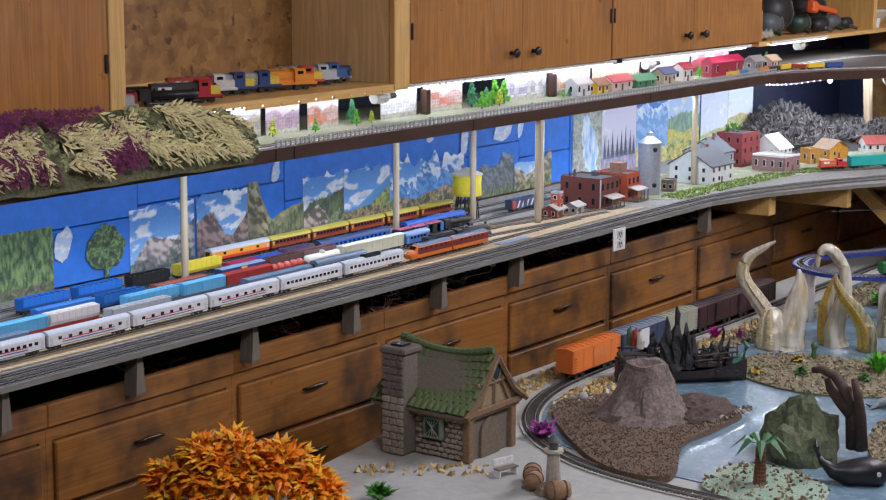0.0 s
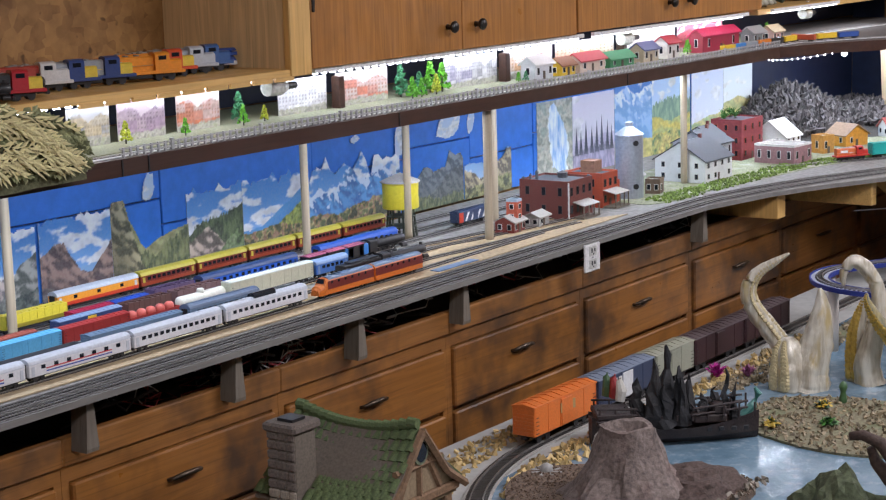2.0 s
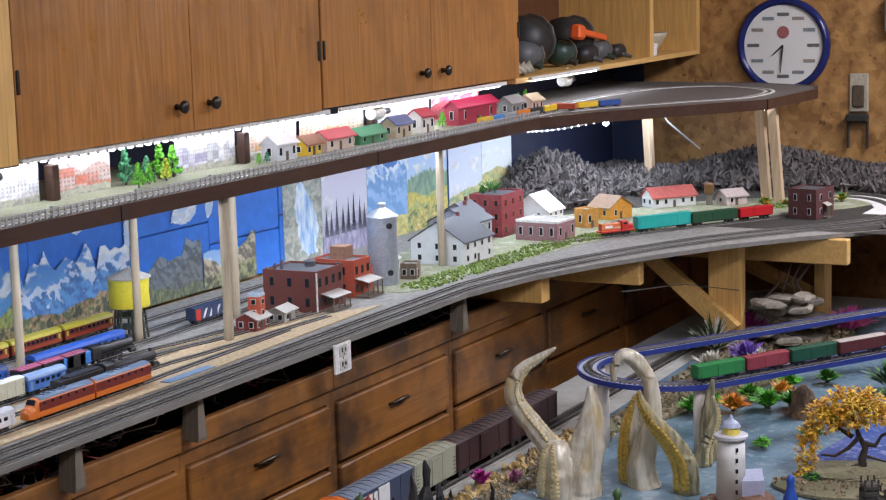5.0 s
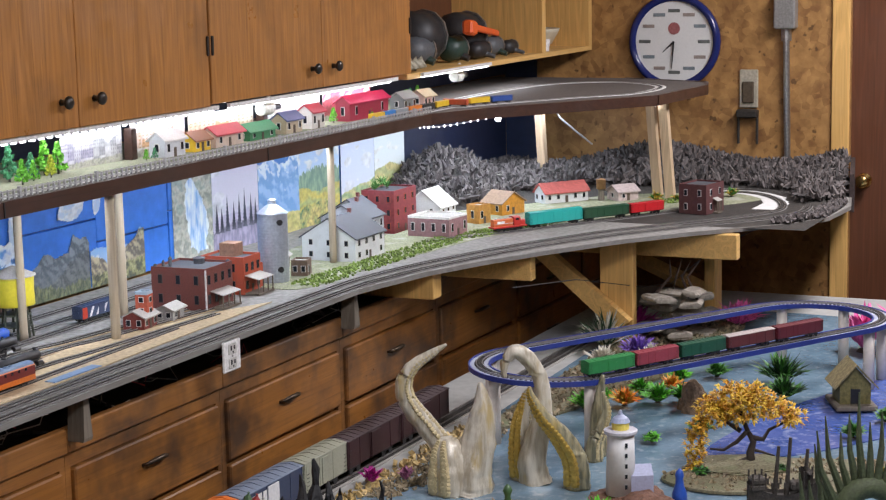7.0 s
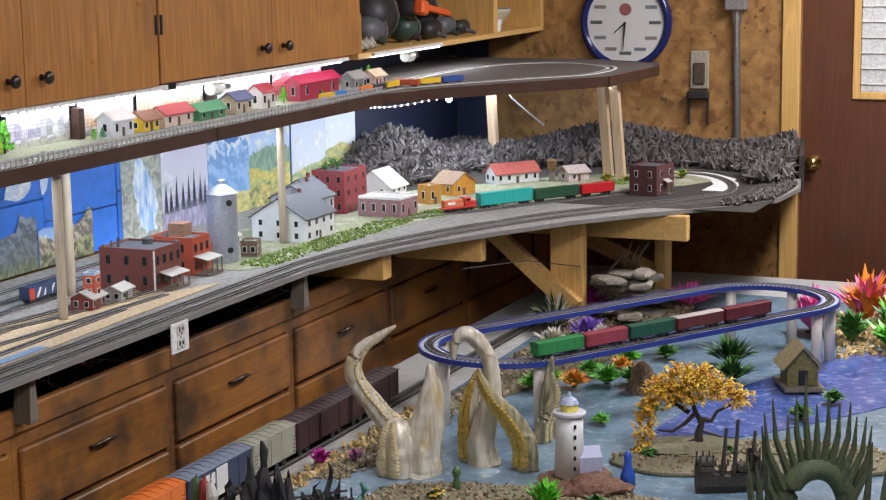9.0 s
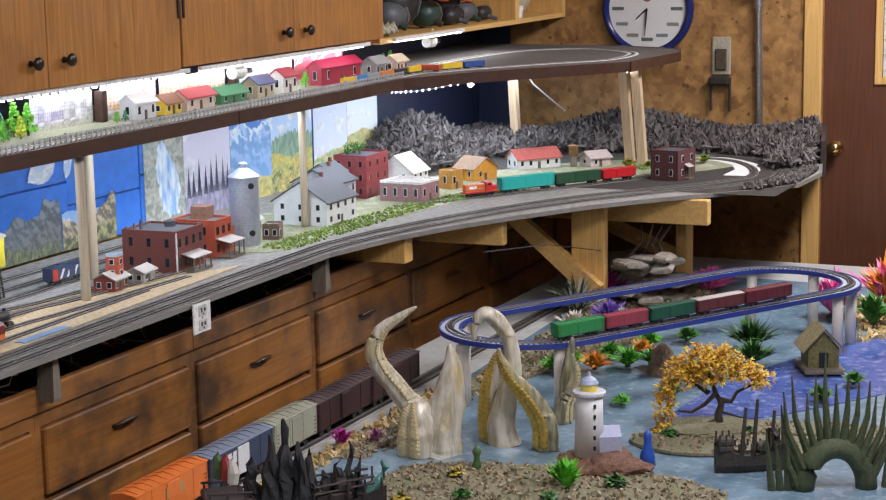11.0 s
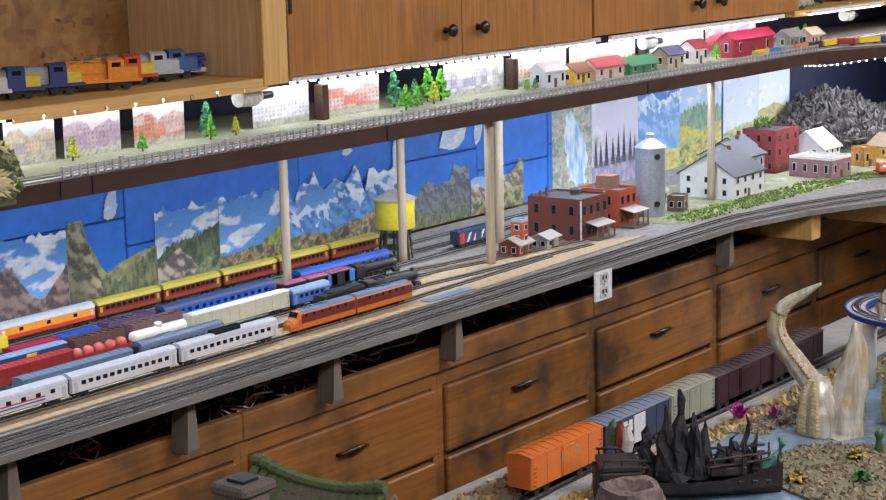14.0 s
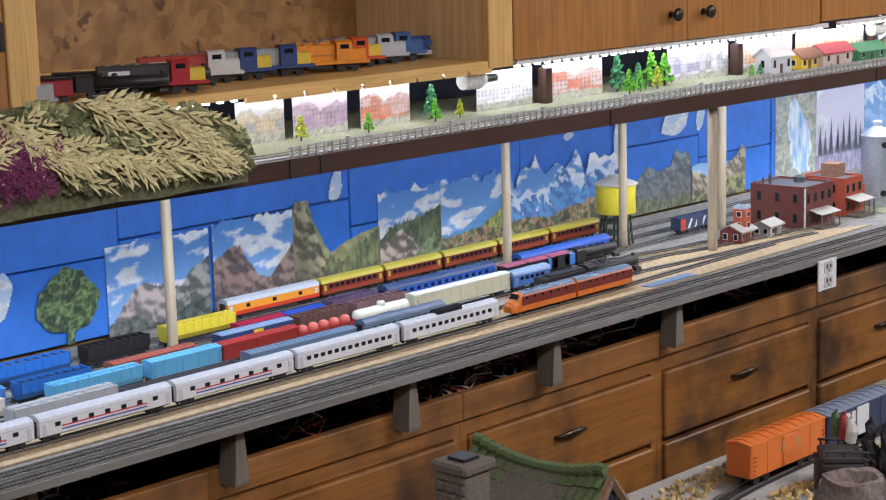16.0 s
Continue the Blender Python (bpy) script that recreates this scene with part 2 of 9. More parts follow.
TABLEGREY = paint("grey_painted_board", (0.28, 0.27, 0.25), 0.85, vary=0.35, scale=10)
WHITE = paint("white_plastic", (0.75, 0.74, 0.72), 0.45, grime=0.1)
BRASS = paint("polished_brass", (0.75, 0.52, 0.2), 0.18, 1.0, grime=0.1)

# ---- room ----
XE, YW = 7.45, 0.12
FLOOR = paint("worn_concrete", (0.2, 0.18, 0.16), 0.7, vary=0.3, scale=4)
PLASTER = paint("painted_ceiling", (0.62, 0.58, 0.53), 0.8, vary=0.08, scale=3)
solo("floor", S().box(-4.2, XE + 0.2, -6.2, YW + 0.1, -0.1, 0), FLOOR, "worn grey concrete floor of the workshop", "floor", kind="structure")
solo("ceiling", S().box(-4.2, XE + 0.2, -6.2, YW + 0.1, 2.6, 2.7), PLASTER, "cream painted workshop ceiling", "ceiling", kind="structure")
solo("wall_north", S().box(-4.2, XE + 0.12, YW + 0.012, YW + 0.15, 0, 2.6), OSB, "flake board wall behind the layout", "wall", kind="structure")
solo("wall_west", S().box(-4.2, -4.1, -6.1, YW, 0, 2.6), OSB, "flake board wall", "wall", kind="structure")
solo("wall_south", S().box(-4.2, XE + 0.12, -6.2, -6.1, 0, 2.6), OSB, "flake board wall", "wall", kind="structure")
DY0, DY1 = -2.3, -1.42
wl = thing("wall_east", "varnished flake board end wall with a doorway", "wall", kind="structure")
part("panel", S().box(XE, XE + 0.12, DY1, YW, 0, 2.6), OSB, wl)
part("panel", S().box(XE, XE + 0.12, -6.1, DY0, 0, 2.6), OSB, wl)
part("panel", S().box(XE, XE + 0.12, DY0, DY1, 2.06, 2.6), OSB, wl)
solo("trim", S().box(XE - 0.018, XE, DY1 + 0.002, DY1 + 0.075, 0, 2.12, 0.003), PINEZ, "pale pine door casing", "trim", kind="structure")
solo("trim", S().box(XE - 0.018, XE, DY0 - 0.075, DY0 - 0.002, 0, 2.12, 0.003), PINEZ, "pale pine door casing", "trim", kind="structure")
door = thing("door_1", "closed dark brown wooden door with a small window", "door", kind="structure")
WY0, WY1, WZ0, WZ1 = -2.05, -1.66, 1.28, 1.75
for a, b, c, d in ((DY0, WY0, 0.01, 2.05), (WY1, DY1, 0.01, 2.05), (WY0, WY1, 0.01, WZ0), (WY0, WY1, WZ1, 2.05)):
    part("door_panel", S().box(XE + 0.02, XE + 0.06, a, b, c, d), PANEL, door)
for a, b, c, d in ((WY0 - 0.03, WY0, WZ0 - 0.03, WZ1 + 0.03), (WY1, WY1 + 0.03, WZ0 - 0.03, WZ1 + 0.03), (WY0, WY1, WZ0 - 0.03, WZ0), (WY0, WY1, WZ1, WZ1 + 0.03)):
    part("window_frame", S().box(XE + 0.008, XE + 0.03, a, b, c, d, 0.003), PINEZ, door)
part("pane", S().box(XE + 0.035, XE + 0.04, WY0, WY1, WZ0, WZ1), paint("frosted_pane", (0.62, 0.63, 0.62), 0.25, grime=0.25), door, "frosted white window pane")
for k in range(7):
    part("slat", S().box(XE + 0.028, XE + 0.034, WY0, WY1, WZ0 + 0.03 + k * 0.063, WZ0 + 0.034 + k * 0.063), WHITE, door)
knob = part("knob", S().rings([[(XE + 0.02 - d, -1.478 + r * math.cos(a), 0.985 + r * math.sin(a)) for a in (math.tau * j / 18 for j in range(18))] for d, r in ((0, 0.032), (0.008, 0.03), (0.012, 0.012), (0.03, 0.013), (0.038, 0.026), (0.052, 0.029), (0.062, 0.022), (0.065, 0.008))]), BRASS, door, "round polished brass knob", True)

# ---- backdrop on the north wall ----
BLUE = paint("blue_painted_foam", (0.035, 0.185, 0.66), 0.5, vary=0.12, scale=5, bump=0.1, grime=0.08, dirt=(0.05, 0.2, 0.6))
NAVY = paint("navy_painted_board", (0.012, 0.02, 0.055), 0.5, vary=0.2, scale=5)
bd = thing("backdrop_board", "bright blue painted foam boards with sky seams", "backdrop board", kind="structure")
xs = [-0.6, 0.3, 0.95, 1.62, 2.25, 2.93, 3.55, 4.0, 4.35, 4.73, 5.6, 6.4]
for i in range(len(xs) - 1):
    zc = (1.17, 1.2, 1.13)[i % 3]
    for z0, z1 in ((1.0, zc - 0.002), (zc + 0.002, 1.37)):
        part("board", S().box(xs[i] + 0.0015, xs[i + 1] - 0.0015, YW - 0.004 - 0.002 * (i % 2), YW + 0.011, z0, z1, 0.002), BLUE, bd)
solo("dark_board", S().box(-0.6, XE - 0.012, YW - 0.012, YW + 0.011, 1.412, 1.527), NAVY, "navy painted board above the upper shelf", "backdrop board", kind="structure")
solo("dark_board", S().box(6.4, XE - 0.012, YW - 0.01, YW + 0.011, 0.999, 1.378), NAVY, "navy painted board behind the bark pile", "backdrop board", kind="structure")
solo("dark_board", S().box(XE - 0.012, XE - 0.001, -0.04, YW - 0.012, 0.999, 1.527), NAVY, "navy painted board on the end wall corner", "backdrop board", kind="structure")

INK = ink_mat("printed_paper")


def fb(x, y, octaves=4):
    return noise.fractal(Vector((x, y, 0.37)), 1.0, 2.0, octaves)


def blend(a, b, k):
    k = max(0.0, min(1.0, k))
    return tuple(p + (q - p) * k for p, q in zip(a, b))


def height_of(line, u):
    for (ua, va), (ub, vb) in zip(line, line[1:]):
        if u <= ub:
            return va + (vb - va) * max(0.0, (u - ua) / max(ub - ua, 1e-6))
    return line[-1][1]


def picture(u, v, asp, sd, sky, layers):
    """The colour of a printed landscape at u, v: a sky with clouds, then layers from far to near."""
    top, low_, cloud, cover = sky
    x = u * asp
    c = blend(low_, top, v * 1.1)
    n = fb(x * 2.6 + sd, v * 5.5 + sd * 1.3, 5)
    body = fb(x * 7 + sd, v * 9, 4)
    c = blend(c, blend(dark(cloud, 0.72), cloud, 0.6 + body), (n - 0.32 + cover) / 0.2)
    for style, line, rough, cols in layers:
        h = height_of(line, u) + rough * fb(x * 5 + sd * 3, sd, 5)
        if style == "forest":
            h += 0.05 * (1 - abs((x * 13 + fb(x * 9, sd)) % 1.0 * 2 - 1))
        if v > h:
            continue
        d = h - v
        if style in ("rock", "snow"):
            f = fb(x * 5 + v * 2.5 + sd, v * 5 - x * 1.5, 6)
            g = fb((x + 0.05) * 5 + v * 2.5 + sd, (v + 0.035) * 5 - x * 1.5, 6)
            c = blend(cols[0], cols[1], 0.42 + 2.3 * (f - g) + 0.35 * f)
            if style == "snow":
                c = blend(c, cols[2], 0.9 * (1 if fb(x * 9 + sd, v * 13 + x * 6, 5) > -0.3 + d * 3.6 else 0))
            c = blend(c, cols[0], d * 0.9)
        elif style == "forest":
            f = fb(x * 22 + sd, v * 7, 4)
            c = blend(cols[0], cols[1], 0.4 + 1.1 * f)
        elif style == "brush":
            f = fb(x * 8 + sd, v * 9 + sd, 3) * 1.3 + 0.5
            k = max(0.0, min(0.999, f)) * (len(cols) - 1)
            c = blend(cols[int(k)], cols[int(k) + 1], (k % 1.0) * 1.5 - 0.25)
            c = dark(c, 0.88 + (0.6 if cols[0][0] < 0.2 else 0.25) * fb(x * 26, v * 26, 3))
        elif style == "field":
            f = math.sin((v * 1.7 + u * 0.5 + 0.22 * fb(x * 3 + sd, v * 4)) * 16 + sd)
            c = dark(blend(cols[0], cols[1], 0.5 + 0.6 * f), 0.95 + 0.35 * fb(x * 18, v * 24, 3))
        elif style == "fall":
            w = 0.17 + 0.1 * (1 - v) + 0.1 * fb(sd, v * 6)
            if abs(u - 0.55 - 0.08 * math.sin(v * 5)) < w:
                c = blend(cols[0], cols[1], 0.55 + 1.1 * fb(x * 16, v * 4 + sd, 5))
        elif style == "town":
            a, b = int(u * 4.99), int(v * 3.99)
            r = random.Random(a * 7 + b * 31 + int(sd * 10))
            c = blend(cols[0], cols[1], r.random() * 1.2 - 0.1)
            if 0.25 < (u * 15) % 1.0 < 0.7 and 0.3 < (v * 9) % 1.0 < 0.75 and r.random() < 0.75:
                c = blend(c, cols[2], 0.75)
            c = dark(c, 0.95 + 0.3 * fb(x * 9, v * 9, 4))
        else:
            c = blend(cols[1], cols[0], d / 0.35 + 0.25 * fb(x * 6 + sd, v * 9))
    return tuple(max(0.0, min(0.85, q)) for q in c)


PRINTS = []


def sheet(name, x0, x1, z0, z1, y, label, cat, group, sd, sky, layers, outline=None, cell=0.0034, thick=0.0014):
    """A printed sheet hanging in the x, z plane; outline: x, z corners in 0..1 where it is torn or cut out."""
    nx, nz = max(6, int((x1 - x0) / cell)), max(6, int((z1 - z0) / cell))
    keep = [[outline is None or inside((i + 0.5) / nx, (j + 0.5) / nz, outline) for i in range(nx)] for j in range(nz)]
    verts = [(x0 + (x1 - x0) * i / nx, y - thick, z0 + (z1 - z0) * j / nz) for j in range(nz + 1) for i in range(nx + 1)]
    n = len(verts)
    inks = [picture(i / nx, j / nz, (x1 - x0) / (z1 - z0), sd, sky, layers) for j in range(nz + 1) for i in range(nx + 1)]
    verts += [(a, y, c) for a, _, c in verts]
    inks += [(0.6, 0.6, 0.58)] * n
    faces = []
    for j in range(nz):
        for i in range(nx):
            if not keep[j][i]:
                continue
            a, b, c, d = j * (nx + 1) + i, j * (nx + 1) + i + 1, (j + 1) * (nx + 1) + i + 1, (j + 1) * (nx + 1) + i
            faces.append((a, b, c, d))
            for e, f, jj, ii in ((a, b, j - 1, i), (b, c, j, i + 1), (c, d, j + 1, i), (d, a, j, i - 1)):
                if not (0 <= jj < nz and 0 <= ii < nx and keep[jj][ii]):
                    faces.append((f, e, e + n, f + n))
    me = bpy.data.meshes.new(name)
    me.from_pydata(verts, [], faces)
    attr = me.color_attributes.new("ink", "FLOAT_COLOR", "POINT")
    attr.data.foreach_set("color", [q for c in inks for q in (*c, 1.0)])
    me.materials.append(INK)
    me.update()
    return solo(name, me, None, label, cat, group)


def poster(x0, x1, z0, z1, label, sd, sky, layers, outline=None):
    PRINTS.append(label)
    return sheet("landscape_print", x0, x1, z0, z1, YW - 0.0075 - 0.0016 * (len(PRINTS) % 3), label, "print", "landscape prints on the backdrop", sd, sky, layers, outline)


def inside(x, y, poly):
    hit = False
    for (xa, ya), (xb, yb) in zip(poly, poly[1:] + poly[:1]):
        if (ya > y) != (yb > y) and x < (xb - xa) * (y - ya) / (yb - ya) + xa:
            hit = not hit
    return hit


def torn(seed, top=0.9, amp=0.1, n=22):
    """An outline with a torn upper edge."""
    r = random.Random(seed)
    return [(0, 0), (1, 0)] + [(1 - i / n, min(1.0, top + amp * (noise.noise(Vector((i * 0.5, seed, 0))) * 1.6 + r.uniform(-0.25, 0.25)))) for i in range(n + 1)]


BLUSKY = ((0.03, 0.2, 0.62), (0.16, 0.42, 0.78), (0.8, 0.84, 0.9), 0.12)
CLOUDY = ((0.05, 0.24, 0.64), (0.25, 0.48, 0.8), (0.82, 0.85, 0.9), 0.36)
NOSKY = ((0.5, 0.55, 0.6), (0.5, 0.55, 0.6), (0.75, 0.8, 0.85), 0.0)
FORESTS = ("forest", [(0, 1.3), (1, 1.3)], 0.0, ((0.02, 0.06, 0.02), (0.2, 0.32, 0.1)))
AUTUMN = ((0.05, 0.06, 0.03), (0.3, 0.24, 0.08), (0.34, 0.16, 0.13), (0.42, 0.36, 0.16), (0.12, 0.15, 0.06))
poster(1.2, 1.56, 0.99, 1.19, "printed evergreen forest sheet on the blue backdrop", 1.0, NOSKY, [FORESTS])
poster(1.58, 1.9, 0.99, 1.185, "printed forest slope sheet on the blue backdrop", 1.4, NOSKY, [FORESTS, ("brush", [(0, 0.12), (1, 0.2)], 0.05, ((0.1, 0.12, 0.05), (0.2, 0.18, 0.1), (0.05, 0.08, 0.04)))])
poster(2.21, 2.49, 0.98, 1.2, "print of a rosy grey mountain under blue sky", 2.0, CLOUDY, [("rock", [(0, 0.12), (0.15, 0.34), (0.35, 0.52), (0.55, 0.48), (0.7, 0.4), (1, 0.3)], 0.05, ((0.14, 0.13, 0.14), (0.6, 0.5, 0.47))), ("rock", [(0.5, 0.1), (0.66, 0.36), (0.82, 0.58), (1, 0.7)], 0.05, ((0.07, 0.085, 0.08), (0.4, 0.4, 0.37))), ("brush", [(0, 0.2), (0.5, 0.12), (1, 0.3)], 0.06, ((0.03, 0.05, 0.05), (0.1, 0.13, 0.12), (0.2, 0.2, 0.18)))], torn(2, 0.96, 0.04))
poster(2.5, 2.74, 0.99, 1.21, "print of brown rock towers against clouds", 3.3, CLOUDY, [("mist", [(0, 0.3), (0.5, 0.34), (1, 0.42)], 0.03, ((0.1, 0.22, 0.45), (0.2, 0.4, 0.68))), ("rock", [(0, 0.56), (0.12, 0.62), (0.2, 0.7), (0.33, 0.68), (0.42, 0.5), (0.55, 0.3), (0.7, 0.28), (0.82, 0.42), (0.92, 0.5), (1, 0.62)], 0.04, ((0.07, 0.045, 0.05), (0.36, 0.24, 0.2))), ("brush", [(0, 0.22), (0.5, 0.14), (1, 0.12)], 0.05, ((0.03, 0.03, 0.04), (0.09, 0.08, 0.09), (0.14, 0.13, 0.12)))], torn(3, 0.95, 0.06))
poster(2.74, 3.02, 1.0, 1.215, "cut-out print of a pine crag and sunny meadow", 4.1, NOSKY, [("field", [(0, 1.2), (1, 1.2)], 0.0, ((0.26, 0.26, 0.12), (0.36, 0.36, 0.17))), ("forest", [(0, 0.3), (0.4, 0.3), (0.55, 0.22), (0.75, 0.4), (1, 0.5)], 0.06, ((0.05, 0.07, 0.03), (0.22, 0.24, 0.1))), ("rock", [(0, 1.1), (0.12, 1.1), (0.22, 0.75), (0.3, 0.5), (0.36, 0.2), (0.5, 0)], 0.06, ((0.06, 0.06, 0.03), (0.5, 0.43, 0.26)))], [(0, 0), (1, 0), (1, 0.56), (0.8, 0.52), (0.6, 0.46), (0.42, 0.36), (0.36, 0.45), (0.29, 0.62), (0.22, 0.76), (0.17, 1), (0.02, 1), (0, 0.9)])
poster(3.02, 3.24, 1.0, 1.212, "print of a green bluff under streaked sky", 5.2, CLOUDY, [("forest", [(0, 0.34), (0.12, 0.46), (0.3, 0.53), (0.7, 0.58), (1, 0.66)], 0.02, ((0.03, 0.05, 0.025), (0.13, 0.18, 0.08))), ("rock", [(0, 0.3), (0.2, 0.38), (0.36, 0.5), (0.44, 0.4), (0.6, 0.26), (0.75, 0.2), (0.9, 0)], 0.05, ((0.1, 0.08, 0.07), (0.62, 0.5, 0.42))), ("brush", [(0, 0.08), (0.55, 0.12), (0.7, 0.28), (0.85, 0.34), (1, 0.4)], 0.05, ((0.05, 0.08, 0.03), (0.16, 0.24, 0.1), (0.24, 0.3, 0.16)))], torn(5, 0.93, 0.08))
poster(3.24, 3.5, 1.0, 1.215, "print of a blue range with autumn woods", 6.4, CLOUDY, [("mist", [(0, 0.28), (0.3, 0.32), (0.55, 0.46), (0.8, 0.6), (1, 0.74)], 0.02, ((0.04, 0.16, 0.42), (0.08, 0.28, 0.6))), ("brush", [(0.3, 0.1), (0.55, 0.28), (0.8, 0.44), (1, 0.56)], 0.03, ((0.12, 0.18, 0.04), (0.36, 0.38, 0.08), (0.22, 0.28, 0.07))), ("brush", [(0, 0.25), (0.5, 0.3), (1, 0.22)], 0.04, AUTUMN)], torn(6, 0.92, 0.1))
poster(3.5, 3.96, 1.0, 1.225, "cut-out print of snowy blue peaks and autumn brush", 7.7, CLOUDY, [("snow", [(0, 0.66), (0.08, 0.5), (0.16, 0.62), (0.25, 0.48), (0.36, 0.66), (0.48, 0.8), (0.56, 0.6), (0.66, 0.66), (0.8, 0.74), (0.92, 0.62), (1, 0.7)], 0.08, ((0.04, 0.15, 0.42), (0.12, 0.36, 0.7), (0.72, 0.8, 0.9))), ("brush", [(0, 0.28), (0.4, 0.24), (0.7, 0.34), (1, 0.3)], 0.05, AUTUMN)], torn(8, 0.86, 0.2))
poster(4.0, 4.305, 1.0, 1.17, "cut-out print of grey snowy peaks", 8.1, NOSKY, [("snow", [(0, 1.2), (1, 1.2)], 0.0, ((0.08, 0.1, 0.12), (0.34, 0.38, 0.4), (0.74, 0.78, 0.82))), ("rock", [(0.2, 0), (0.45, 0.3), (0.7, 0.55), (1, 0.72)], 0.06, ((0.06, 0.07, 0.08), (0.16, 0.18, 0.18))), ("forest", [(0, 0.3), (0.3, 0.2), (0.6, 0.12), (1, 0.2)], 0.05, ((0.04, 0.06, 0.03), (0.2, 0.22, 0.1)))], [(0, 0), (1, 0), (1, 0.8), (0.96, 0.92), (0.86, 0.9), (0.76, 1), (0.68, 0.72), (0.58, 0.7), (0.46, 0.66), (0.4, 0.76), (0.3, 0.78), (0.2, 0.62), (0.1, 0.56), (0, 0.5)])
poster(4.31, 4.585, 1.0, 1.145, "cut-out print of a golden rocky peak", 9.1, ((0.2, 0.4, 0.7), (0.45, 0.6, 0.75), CLOUDY[2], 0.1), [("rock", [(0, 0.62), (0.18, 0.58), (0.3, 0.4), (0.45, 0.45), (0.7, 0.7), (0.9, 0.95), (1, 1.0)], 0.05, ((0.12, 0.1, 0.08), (0.55, 0.46, 0.28))), ("brush", [(0, 0.22), (0.5, 0.3), (1, 0.4)], 0.06, ((0.05, 0.06, 0.03), (0.2, 0.2, 0.08), (0.32, 0.32, 0.14)))], [(0, 0), (1, 0), (1, 0.97), (0.92, 1), (0.84, 0.82), (0.72, 0.72), (0.6, 0.72), (0.3, 0.76), (0.1, 0.8), (0, 0.75)])
for px, pz, sx, sz, sd in ((1.9, 1.125, 0.08, 0.12, 1), (2.86, 1.235, 0.045, 0.09, 2), (3.94, 1.235, 0.055, 0.13, 3), (4.15, 1.255, 0.15, 0.1, 4), (4.33, 1.25, 0.045, 0.09, 5), (3.72, 1.262, 0.05, 0.025, 6)):
    r_ = random.Random(sd)
    ol = [(0.5 + (0.36 + 0.14 * r_.random()) * math.cos(a) + 0.14 * math.sin(a), 0.5 + (0.36 + 0.14 * r_.random()) * math.sin(a)) for a in (math.tau * j / 13 for j in range(13))]
    poster(px, px + sx, pz - sz / 2, pz + sz / 2, "cut-out print of snow and cloud", 10.0 + sd, ((0.4, 0.55, 0.75), (0.6, 0.68, 0.78), (0.8, 0.83, 0.86), 0.4), [], ol)
# cut-out tree print
r_ = random.Random(4)
ol = [(0.45, 0), (0.55, 0), (0.57, 0.16), (0.8, 0.2)] + [(0.5 + (0.38 + 0.1 * r_.random()) * math.cos(a) * (1.1 - 0.25 * math.sin(a)), 0.56 + (0.36 + 0.08 * r_.random()) * math.sin(a)) for a in (-0.7 + 4.6 * j / 21 for j in range(22))] + [(0.2, 0.2), (0.44, 0.16)]
poster(2.03, 2.19, 1.0, 1.17, "cut-out print of a leafy green tree", 12.0, NOSKY, [("brush", [(0, 1.2), (1, 1.2)], 0.0, ((0.01, 0.03, 0.01), (0.05, 0.12, 0.03), (0.18, 0.32, 0.1), (0.03, 0.08, 0.02)))], ol)
PALEB = ((0.3, 0.32, 0.27), (0.5, 0.5, 0.4), (0.56, 0.54, 0.46), (0.36, 0.42, 0.36))
poster(4.75, 4.98, 0.99, 1.27, "pale print of a blue waterfall between trees", 13.0, NOSKY, [("brush", [(0, 1.2), (1, 1.2)], 0.0, PALEB), ("fall", [(0, 0.85), (0.5, 0.95), (1, 0.8)], 0.1, ((0.2, 0.42, 0.72), (0.78, 0.84, 0.9))), ("brush", [(0, 0.18), (1, 0.12)], 0.08, PALEB)])
pw = poster(4.98, 5.27, 0.99, 1.27, "pale lavender print of misty pines", 14.0, ((0.7, 0.66, 0.78), (0.78, 0.74, 0.82), (0.82, 0.8, 0.86), 0.0), [("mist", [(0, 0.42), (1, 0.46)], 0.03, ((0.5, 0.44, 0.62), (0.66, 0.62, 0.76))), ("forest", [(0, 0.24), (0.5, 0.3), (1, 0.26)], 0.04, ((0.2, 0.19, 0.28), (0.4, 0.36, 0.5)))])
pines = S()
for px, ph in ((5.0, 0.09), (5.03, 0.075), (5.065, 0.11), (5.105, 0.085), (5.14, 0.105), (5.175, 0.12), (5.215, 0.1), (5.245, 0.08)):
    for j in range(9):
        w, z = 0.017 * (1 - j / 9.5), 1.06 + ph * j / 9
        y = YW - 0.0135
        pines.add([(px - w, y, z), (px + w * 0.9, y, z - 0.004), (px + 0.001, y, z + ph / 4.5)], [(0, 1, 2)])
part("printed_pine", pines, paint("pine_ink", (0.16, 0.17, 0.22), 0.6), pw, "dark grey printed pine trees")
poster(5.27, 5.55, 0.99, 1.275, "print of bright blue mountain ice", 15.0, BLUSKY, [("snow", [(0, 0.85), (0.3, 1.0), (0.6, 0.85), (1, 0.95)], 0.08, ((0.16, 0.36, 0.68), (0.42, 0.6, 0.84), (0.8, 0.85, 0.9))), ("field", [(0, 0.3), (1, 0.24)], 0.04, ((0.5, 0.46, 0.14), (0.62, 0.55, 0.2)))])
